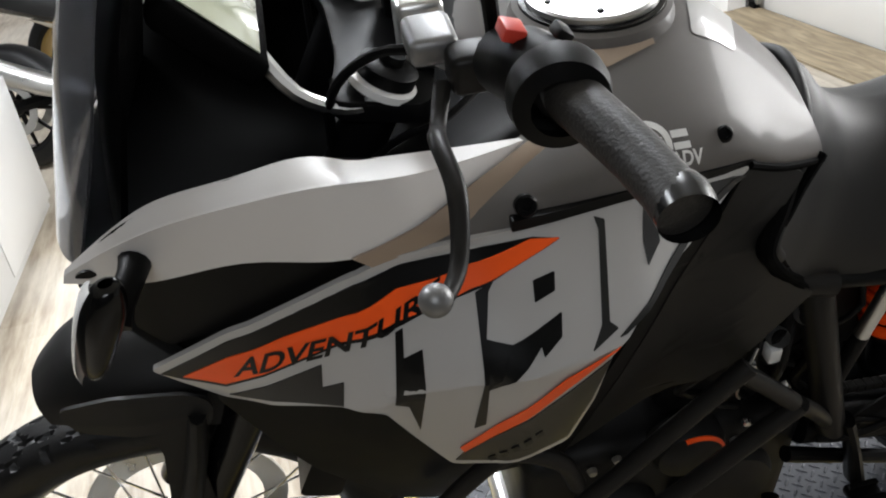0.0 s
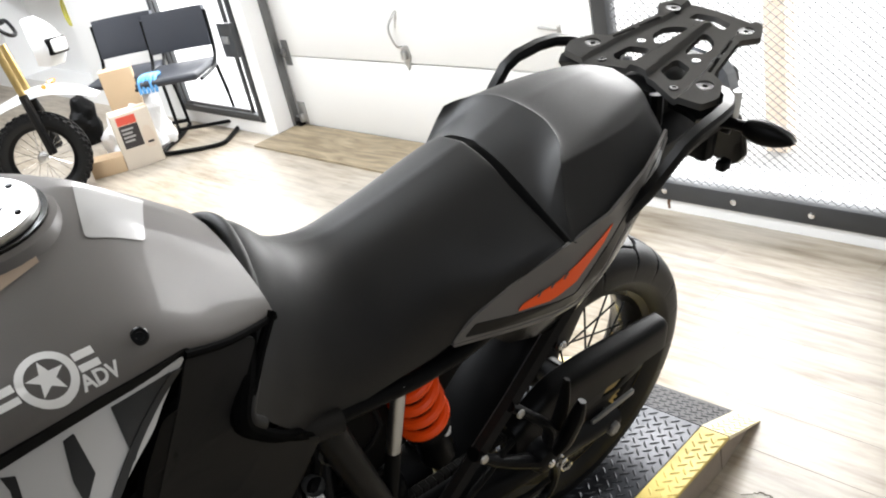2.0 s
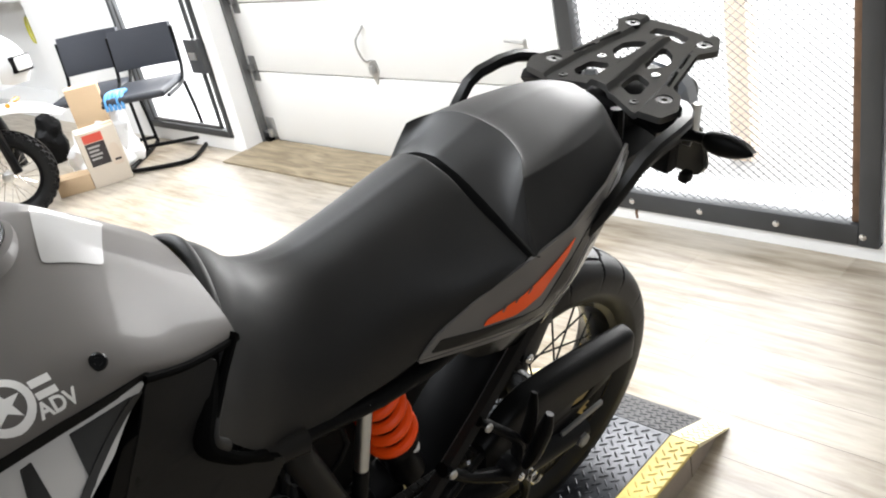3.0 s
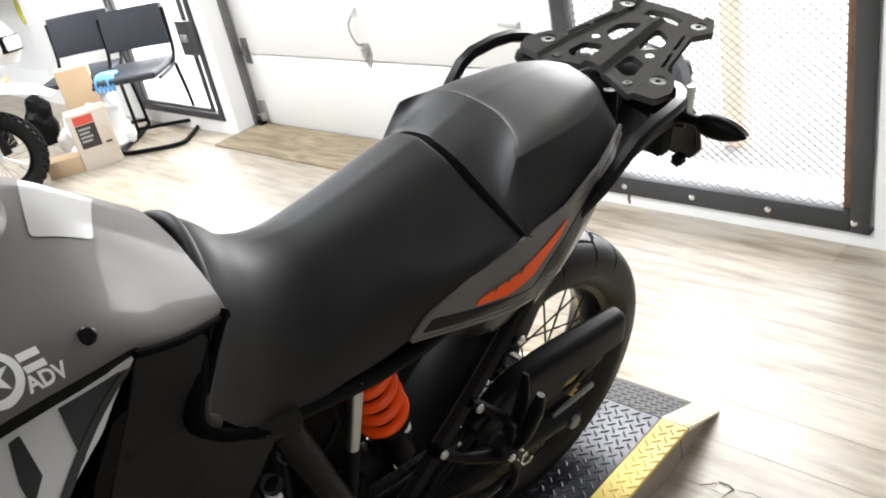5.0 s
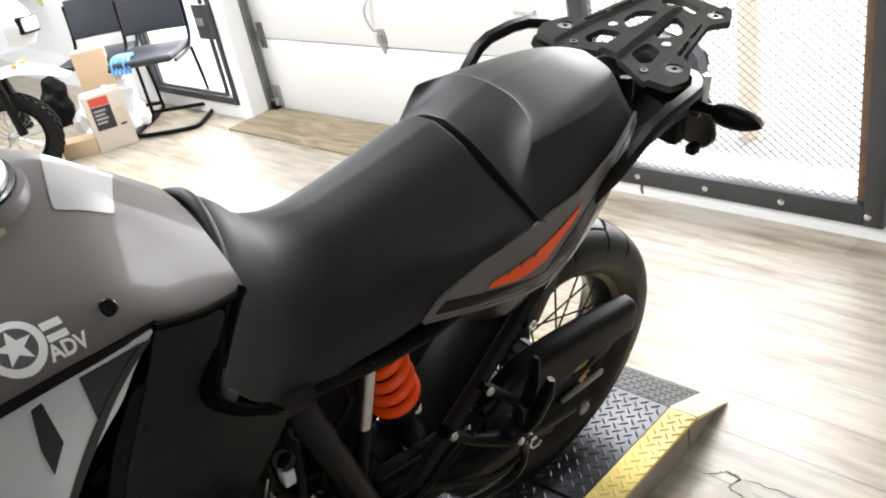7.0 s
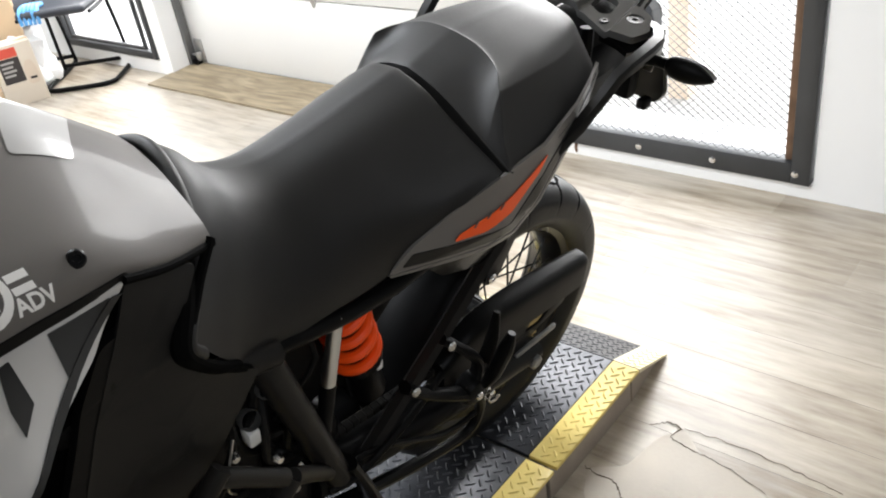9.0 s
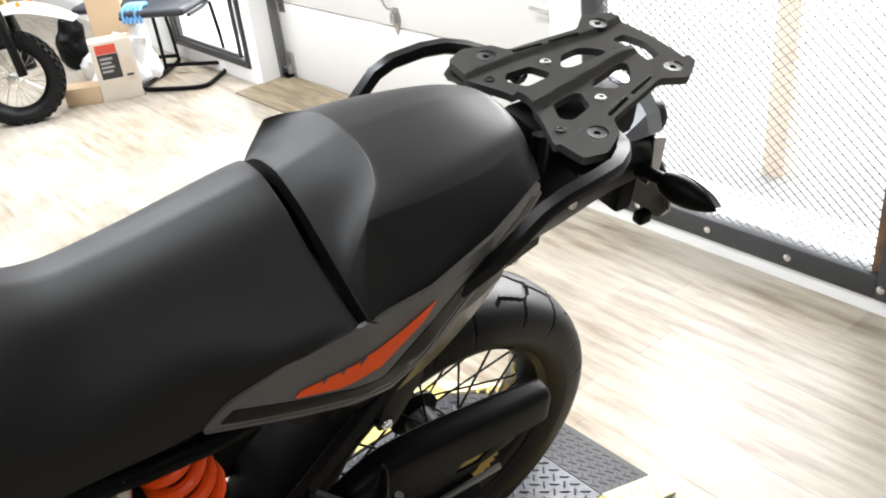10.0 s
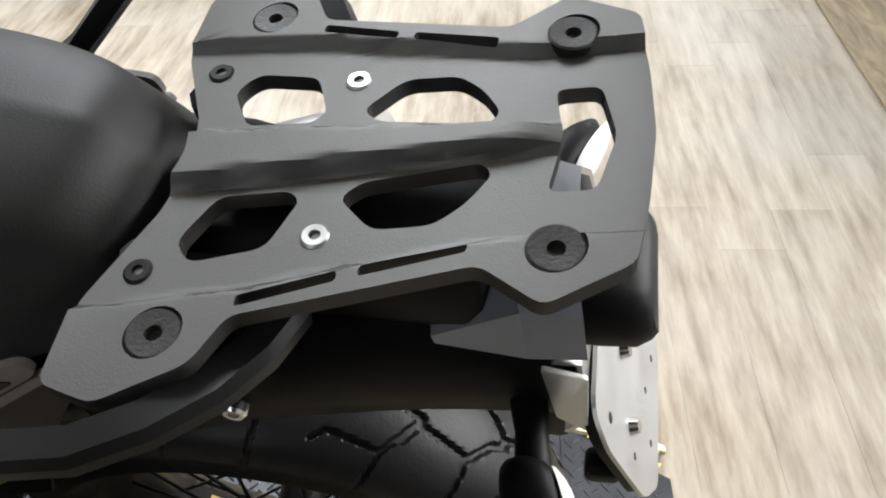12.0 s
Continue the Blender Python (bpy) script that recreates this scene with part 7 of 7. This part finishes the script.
def parked_bike(m, label, body, rim_mat, dirt=False):
    """A parked machine: x to its rear from the front axle, y to its right."""
    b = root("parked_motorcycle" if not dirt else "dirt_bike", m, label, "motorcycle", "parked motorcycles")
    R = 0.276 if dirt else 0.30
    up = 0.06 if dirt else 0.0
    if dirt:
        spoked_wheel("front_wheel", (0, 0, R), R, 0.042, 0.20, b, BLACK_METAL, CHROME, ALU, 10, 60, 8, False, True, 24, 0.035)
        spoked_wheel("rear_wheel", (1.30, 0, 0.27), 0.27, 0.05, 0.19, b, BLACK_METAL, CHROME, ALU, 10, 60, 8, False, True, 24, 0.04)
    else:
        cast_wheel("front_wheel", (0, 0, R), R, 0.06, b, rim_mat)
        cast_wheel("rear_wheel", (1.40, 0, R), R, 0.085, b, rim_mat)
    top = 0.98 if dirt else 0.92
    for sgn in (-1, 1):
        y = sgn * 0.10
        k = 0.3 if dirt else 1.0
        f = part("fork_tube", tube(bmesh.new(), [(0.02, y, R + 0.02), (0.20 * k, y, 0.68)], [0.027, 0.027], 12), BLACK_METAL if not dirt else FRAME_METAL, b)
        part("fork_stanchion", tube(bmesh.new(), [(0.19 * k, y, 0.66), (0.34 * k, y, top)], 0.022, 12), GOLD if (dirt or sgn) else ALU, f)
        if dirt:
            part("fork_guard", tube(bmesh.new(), [(0.0, y * 1.25, R + 0.03), (0.03, y * 1.3, 0.52), (0.05, y * 1.25, 0.66)], [0.03, 0.035, 0.02], 8, 2, flat=0.5), BLACK_PLASTIC, f)
    bar_z = 1.10 if dirt else 1.02
    part("handlebar", tube(bmesh.new(), [(0.50, -0.40, bar_z), (0.42, -0.25, bar_z + 0.01), (0.36, -0.1, top + 0.05), (0.36, 0.1, top + 0.05), (0.42, 0.25, bar_z + 0.01), (0.50, 0.40, bar_z)], 0.012, 10, 4), BLACK_METAL, b)
    for sgn in (-1, 1):
        part("grip", tube(bmesh.new(), [(0.50, sgn * 0.40, bar_z), (0.445, sgn * 0.29, bar_z + 0.008)], 0.017, 10), GRIP, b)
        part("mirror", tube(bmesh.new(), [(0.40, sgn * 0.22, bar_z + 0.01), (0.36, sgn * 0.28, bar_z + 0.12), (0.36, sgn * 0.32, bar_z + 0.16)], [0.005, 0.005, 0.03], 8, 3), BLACK_PLASTIC, b) if not dirt else None
    # engine, frame, tank, seat, tail
    case = part("crankcase", tube(bmesh.new(), [(0.52, 0, 0.36), (0.66, 0, 0.37), (0.82, 0, 0.36), (0.94, 0, 0.38)], [0.07, 0.11, 0.12, 0.08], 16, 3, flat=0.95), ENGINE, b, "dark engine case")
    for sgn in (-1, 1):
        for x, z, r in ((0.66, 0.37, 0.075), (0.83, 0.37, 0.065)):
            part("case_cover", lathe(bmesh.new(), [(0, 0.14), (r * 0.5, 0.14), (r * 0.9, 0.13), (r, 0.11), (r, 0.0)], 20, Matrix.Translation((x, 0, z)) @ Matrix.Rotation(radians(90 * sgn), 4, "X")), GALV if sgn > 0 else FRAME_METAL, case)
    for k in range(7):
        f = k / 6
        part("cylinder_fin", box(bmesh.new(), (0.56 - 0.05 * f, -0.085, 0.47 + 0.03 * k), (0.70 - 0.05 * f, 0.085, 0.485 + 0.03 * k), 0.006, 1), ENGINE, case)
    part("exhaust_pipe", tube(bmesh.new(), [(0.55, 0.04, 0.60), (0.44, 0.06, 0.52), (0.46, 0.09, 0.33), (0.62, 0.11, 0.24), (0.95, 0.13, 0.30)], 0.021, 10, 4), GALV, b)
    for sgn in (-1, 1):
        part("frame_rail", tube(bmesh.new(), [(0.36, sgn * 0.04, top - 0.08), (0.62, sgn * 0.12, 0.74), (0.95, sgn * 0.12, 0.46), (1.02, sgn * 0.10, 0.36)], 0.02, 10, 3), ALU if dirt else BLACK_METAL, b)
        part("swingarm", tube(bmesh.new(), [(0.98, sgn * 0.10, 0.38), (1.40, sgn * 0.11, R)], [0.035, 0.025], 10), BLACK_METAL if not dirt else ALU, b)
        part("side_cover", tube(bmesh.new(), [(0.42, sgn * 0.15, 0.86), (0.62, sgn * 0.17, 0.76), (0.80, sgn * 0.14, 0.66)], [0.05, 0.10, 0.04], 10, 3, flat=0.4), body, b)
    part("fuel_tank", loft(bmesh.new(), [[(0.38, 0, top - 0.04), (0.38, 0.06, top - 0.05), (0.40, 0.10, top - 0.14)], [(0.52, 0, top + 0.02), (0.52, 0.11, top - 0.01), (0.54, 0.16, top - 0.16)], [(0.70, 0, top - 0.04), (0.70, 0.09, top - 0.07), (0.70, 0.13, top - 0.2)], [(0.82, 0, top - 0.12), (0.82, 0.07, top - 0.14), (0.82, 0.09, top - 0.24)]], 4, 3), body, b)
    part("seat", loft(bmesh.new(), [[(0.76, 0, top - 0.12), (0.76, 0.08, top - 0.13), (0.76, 0.10, top - 0.21)], [(1.0, 0, top - 0.14), (1.0, 0.11, top - 0.15), (1.0, 0.12, top - 0.23)], [(1.30, 0, top - 0.06), (1.30, 0.10, top - 0.07), (1.30, 0.11, top - 0.15)], [(1.50, 0, top - 0.03), (1.50, 0.05, top - 0.04), (1.50, 0.07, top - 0.09)]], 4, 3), SEAT, b)
    part("tail_fairing", tube(bmesh.new(), [(1.05, 0, top - 0.22), (1.40, 0, top - 0.13), (1.66, 0, top - 0.06)], [0.10, 0.08, 0.03], 10, 3, flat=0.5), body, b)
    part("silencer", tube(bmesh.new(), [(0.95, 0.14, 0.36), (1.15, 0.17, 0.42), (1.52, 0.18, 0.58)], [0.03, 0.055, 0.05], 14, 3), ALU, b)
    if dirt:
        part("front_mudguard", thicken(loft(bmesh.new(), [[(-0.20, 0, 0.610), (-0.19, 0.03, 0.603), (-0.17, 0.055, 0.588)], [(-0.06, 0, 0.690), (-0.05, 0.05, 0.682), (-0.04, 0.095, 0.645)], [(0.15, 0, 0.735), (0.15, 0.06, 0.725), (0.15, 0.105, 0.680)], [(0.45, 0, 0.660), (0.45, 0.05, 0.652), (0.45, 0.08, 0.620)]], 4, 3), 0.004), WHITE_GLOSS, b)
        mk = part("headlamp_mask", loft(bmesh.new(), [[(0.19, 0, 0.740), (0.20, 0.06, 0.740), (0.25, 0.10, 0.760)], [(0.14, 0, 0.840), (0.155, 0.07, 0.840), (0.23, 0.12, 0.850)], [(0.19, 0, 0.960), (0.20, 0.06, 0.960), (0.26, 0.10, 0.950)], [(0.28, 0, 1.040), (0.29, 0.04, 1.040), (0.31, 0.06, 1.030)]], 4, 3), WHITE_GLOSS, b)
        part("lamp_bezel", box(bmesh.new(), (0.132, -0.07, 0.80), (0.175, 0.07, 0.90), 0.012, 3), BLACK_PLASTIC, mk)
        part("headlamp", box(bmesh.new(), (0.122, -0.06, 0.810), (0.17, 0.06, 0.890), 0.015, 3), CLEAR_LENS, mk)
        for sgn in (-1, 1):
            part("indicator", tube(bmesh.new(), [(0.22, sgn * 0.10, 0.700), (0.20, sgn * 0.15, 0.700), (0.19, sgn * 0.19, 0.700)], [0.006, 0.016, 0.012], 8, 2), AMBER, b)
            part("radiator_shroud", tube(bmesh.new(), [(0.34, sgn * 0.17, 0.600), (0.46, sgn * 0.20, 0.740), (0.70, sgn * 0.14, 0.820)], [0.06, 0.11, 0.03], 10, 3, flat=0.3), WHITE_GLOSS, b)
    else:
        part("front_mudguard", thicken(loft(bmesh.new(), [[((R + 0.03) * math.cos(th), y, R + (R + 0.03 - 2.5 * y * y) * math.sin(th)) for y in (0, 0.04, 0.07)] for th in [radians(a) for a in (35, 70, 105, 135)]], 4, 3), 0.003), body, b)
        hm = part("headlamp", lathe(bmesh.new(), [(0.0, -0.02), (0.075, -0.01), (0.09, 0.01), (0.08, 0.07), (0.03, 0.12), (0, 0.12)], 24, Matrix.Translation((0.17, 0, top - 0.06)) @ Matrix.Rotation(radians(90), 4, "Y")), BLACK_GLOSS, b)
        part("lens", lathe(bmesh.new(), [(0.0, -0.024), (0.06, -0.02), (0.078, -0.008)], 24, Matrix.Translation((0.17, 0, top - 0.06)) @ Matrix.Rotation(radians(90), 4, "Y")), CLEAR_LENS, hm)
        for sgn in (-1, 1):
            part("indicator", tube(bmesh.new(), [(0.20, sgn * 0.10, top - 0.12), (0.19, sgn * 0.16, top - 0.12), (0.18, sgn * 0.20, top - 0.12)], [0.006, 0.016, 0.012], 8, 2), AMBER, b)
    if dirt:
        for ob in b.children:
            if ob.name.split(".")[0] in ("handlebar", "grip"):
                ob.location.x = -0.46
            elif ob.name.split(".")[0] == "headlamp_mask":
                ob.matrix_local = Matrix.Translation((-0.235, 0, 0.06)) @ Matrix.Rotation(radians(-38), 4, "Z") @ Matrix.Translation((-0.27, 0, 0))
            elif ob.name.split(".")[0] == "indicator":
                ob.location.x = -0.38
            elif ob.name.split(".")[0] == "front_mudguard":
                ob.location = (-0.26, 0, -0.03)
            elif ob.name.split(".")[0] == "fork_tube":
                ob.location.x = -0.10
    part("side_stand", tube(bmesh.new(), [(0.90, -0.13, 0.30), (0.95, -0.30, 0.01)], 0.012, 8), BLACK_METAL, b)
    return b


BODY_BLACK = surf("black_tank_paint", (0.012, 0.012, 0.013), 0.25, 0, 0.8, 0.1)
BODY_GREY = surf("silver_tank_paint", (0.3, 0.3, 0.31), 0.3, 0.6, 0.8, 0.05)
def parked(x, y, heading, lean=-9):
    return Matrix.Translation((x, y, 0.0)) @ Matrix.Rotation(radians(heading), 4, "Z") @ Matrix.Rotation(radians(-lean), 4, "X")


parked_bike(parked(2.0, 4.97, 152, -5) @ Matrix.Scale(0.9, 4), "white dirt bike with knobbly tyres and gold forks", WHITE_GLOSS, GREY_RIM, True)
parked_bike(parked(1.95, 6.58, 150), "black naked motorcycle parked on its stand", BODY_BLACK, GREY_RIM)
parked_bike(parked(1.36, 6.62, 150), "silver and black motorcycle parked on its stand", BODY_GREY, GREY_RIM)
parked_bike(parked(0.62, 3.85, 160), "black motorcycle with dark cast wheels", BODY_BLACK, GREY_RIM)
parked_bike(parked(0.86, 4.60, 160), "black motorcycle with gold cast wheels", BODY_BLACK, GOLD)


def chair(m, label):
    """A cantilever chair: x to its front, y to its left, on a bent tube base."""
    c = root("cantilever_chair", m, label, "chair", "chairs by the side door")
    for sgn in (-1, 1):
        part("back_post", tube(bmesh.new(), [(-0.165, sgn * 0.205, 0.76), (-0.145, sgn * 0.205, 0.56), (-0.10, sgn * 0.205, 0.47), (-0.02, sgn * 0.205, 0.432), (0.20, sgn * 0.205, 0.43)], 0.011, 10, 4), BLACK_METAL, c)
        part("leg", tube(bmesh.new(), [(-0.13, sgn * 0.19, 0.425), (-0.155, sgn * 0.20, 0.22), (-0.165, sgn * 0.205, 0.03)], 0.011, 10, 3), BLACK_METAL, c)
    part("base", tube(bmesh.new(), [(-0.165, 0.205, 0.03), (-0.14, 0.205, 0.015), (0.10, 0.205, 0.014), (0.165, 0.19, 0.014), (0.195, 0.13, 0.014), (0.20, 0.0, 0.014), (0.195, -0.13, 0.014), (0.165, -0.19, 0.014), (0.10, -0.205, 0.014), (-0.14, -0.205, 0.015), (-0.165, -0.205, 0.03)], 0.0135, 10, 4), BLACK_METAL, c, "black steel tube sled base")
    part("cross_bar", tube(bmesh.new(), [(-0.16, -0.204, 0.05), (-0.16, 0.204, 0.05)], 0.012, 10), BLACK_METAL, c)
    part("seat", box(bmesh.new(), (-0.16, -0.195, 0.432), (0.24, 0.195, 0.478), 0.02, 3), CHAIR_FABRIC, c)
    bm = loft(bmesh.new(), [[(-0.125 - 0.025 * (1 - (y / 0.195) ** 2) - dx, y, z) for y in (-0.195, -0.10, 0, 0.10, 0.195)] for z, dx in ((0.55, 0.0), (0.57, 0.0), (0.66, 0.012), (0.77, 0.03), (0.79, 0.034))], 3, 3, False)
    part("backrest", thicken(bm, 0.03), CHAIR_FABRIC, c, "dark blue-black padded backrest", 50)
    return c


chair(Matrix.Translation((2.915, 4.89, 0)) @ Matrix.Rotation(radians(221), 4, "Z"), "dark vinyl cantilever chair with a black tube frame")
chair(Matrix.Translation((2.79, 5.32, 0)) @ Matrix.Rotation(radians(224), 4, "Z"), "dark vinyl cantilever chair behind another")


def carton(m, sx, sy, sz, label, printed):
    c = root("cardboard_box", m, label, "cardboard box", "cardboard boxes")
    part("carton", box(bmesh.new(), (-sx / 2, -sy / 2, 0), (sx / 2, sy / 2, sz), 0.003), PALE_CARD if printed else CARD, c)
    boxed("tape", (-sx / 2 - 0.001, -0.02, sz - 0.10), (sx / 2 + 0.001, 0.02, sz + 0.0012), CARD, c, "", 0.0)
    if printed:
        y = -sy / 2
        boxed("red_print", (-sx * 0.38, y - 0.0012, sz * 0.80), (sx * 0.12, y - 0.0002, sz * 0.95), CARD_RED, c, "red printed band", 0)
        boxed("black_print", (-sx * 0.38, y - 0.0012, sz * 0.38), (sx * 0.12, y - 0.0002, sz * 0.79), CARD_BLACK, c, "black printed block", 0)
        for k in range(4):
            boxed("text_bar", (-sx * 0.33, y - 0.0022, sz * (0.70 - 0.07 * k)), (-sx * (0.02 + 0.05 * (k % 2)), y - 0.0014, sz * (0.735 - 0.07 * k)), LABEL_FILM, c, "", 0)
        bm = plate(bmesh.new(), [rounded([(sx * 0.16, sz * 0.30), (sx * 0.42, sz * 0.30), (sx * 0.44, sz * 0.55), (sx * 0.36, sz * 0.70), (sx * 0.22, sz * 0.70), (sx * 0.14, sz * 0.55)], 0.02)], lambda u, v, s: Vector((u, y - 0.0002 - 0.001 * s, v)))
        part("picture_print", bm, surf("tan_print", (0.6, 0.5, 0.4), 0.6), c)
        boxed("text_bar", (sx * 0.22, y - 0.0024, sz * 0.38), (sx * 0.38, y - 0.0014, sz * 0.42), CARD_BLACK, c, "", 0)
    return c


carton(Matrix.Translation((2.54, 4.945, 0)) @ Matrix.Rotation(radians(-18), 4, "Z"), 0.225, 0.14, 0.34, "brown cardboard box with red and black print", True)
carton(Matrix.Translation((2.64, 5.15, 0)) @ Matrix.Rotation(radians(-28), 4, "Z"), 0.19, 0.11, 0.55, "plain tall brown cardboard box", False)
carton(Matrix.Translation((2.36, 5.04, 0)) @ Matrix.Rotation(radians(-30), 4, "Z"), 0.20, 0.14, 0.10, "small flattened brown box", False)


def bag(m, s, seed):
    bm = bmesh.new()
    bmesh.ops.create_icosphere(bm, subdivisions=4, radius=s, matrix=Matrix.Diagonal((0.9, 0.75, 1.15, 1)))
    for v in bm.verts:
        p = v.co * (9 / s * 0.16) + Vector((seed, 0, 0))
        v.co += v.co.normalized() * (noise.noise(p * 1.2) * 0.35 + abs(noise.noise(p * 3.1)) * 0.2) * s
        v.co.z = max(v.co.z, -0.6 * s)
    ob = part("plastic_bag", bm, BAG, None, "", 25)
    ob.matrix_world = m @ Matrix.Translation((0, 0, 0.6 * s))
    return tagged(ob, "crumpled translucent white plastic bag", "plastic bag", "bags by the boxes")


bag(Matrix.Translation((2.55, 5.12, 0.0)), 0.16, 1.0)
bag(Matrix.Translation((2.68, 5.17, 0.0)), 0.2, 5.0)
bm = bmesh.new()
bmesh.ops.create_icosphere(bm, subdivisions=4, radius=0.16, matrix=Matrix.Diagonal((0.8, 0.7, 1.5, 1)))
for v in bm.verts:
    v.co += v.co.normalized() * (noise.noise(v.co * 11) * 0.04 + abs(noise.noise(v.co * 27)) * 0.015)
    v.co.z = max(v.co.z, -0.2)
ob = part("rubbish_sack", bm, BLACK_PLASTIC, None, "", 25)
ob.matrix_world = Matrix.Translation((2.60, 5.84, 0.15)) @ Matrix.Scale(0.75, 4)
tagged(ob, "crumpled black plastic rubbish sack behind the dirt bike", "rubbish sack")
# blue glove over the chair's edge
bm = bmesh.new()
for k in range(5):
    tube(bm, [(0, 0.02 * k, 0.012), (0.06, 0.022 * k - 0.01, 0.014), (0.10, 0.025 * k - 0.015, -0.01 - 0.012 * (k % 3)), (0.11, 0.025 * k - 0.015, -0.07)], [0.014, 0.014, 0.012, 0.009], 8, 3)
ob = part("rubber_glove", bm, BLUE)
ob.matrix_world = Matrix.Translation((2.72, 4.92, 0.479)) @ Matrix.Rotation(radians(221), 4, "Z")
tagged(ob, "pale blue rubber glove lying on the chair", "glove")

# white cabinet beside the front of the lift
cb = root("white_cabinet", Matrix.Translation((-1.02, 3.05, 0)) @ Matrix.Rotation(radians(-3), 4, "Z"), "low white cabinet with a flat front", "cabinet")
boxed("body", (-0.42, -0.75, 0.0), (0.42, 0.75, 0.62), WHITE_GLOSS, cb, "", 0.008)
boxed("door", (0.421, -0.74, 0.05), (0.438, -0.005, 0.60), WHITE_GLOSS, cb, "", 0.003)
boxed("door", (0.421, 0.005, 0.05), (0.438, 0.74, 0.60), WHITE_GLOSS, cb, "", 0.003)

# yellow hose coiled in the niche behind the dirt bike
bm = bmesh.new()
for k in range(5):
    a = 0.10 + 0.006 * (k % 3)
    tube(bm, [(3.375 - 0.016 * (k // 2) - 0.01, 7.40 + a * 0.55 * math.cos(q) + 0.01 * k, 0.68 + a * math.sin(q)) for q in [2 * math.pi * i / 22 for i in range(22)]], 0.009, 8, 0, True)
coil = tagged(part("hose_coil", bm, surf("yellow_green_hose", (0.62, 0.58, 0.06), 0.45)), "coiled yellow-green hose hanging in the wall niche", "hose")
part("hook", tube(bmesh.new(), [(3.419, 7.41, 0.78), (3.34, 7.41, 0.78), (3.33, 7.41, 0.81)], 0.006, 8, 3), GALV, coil)
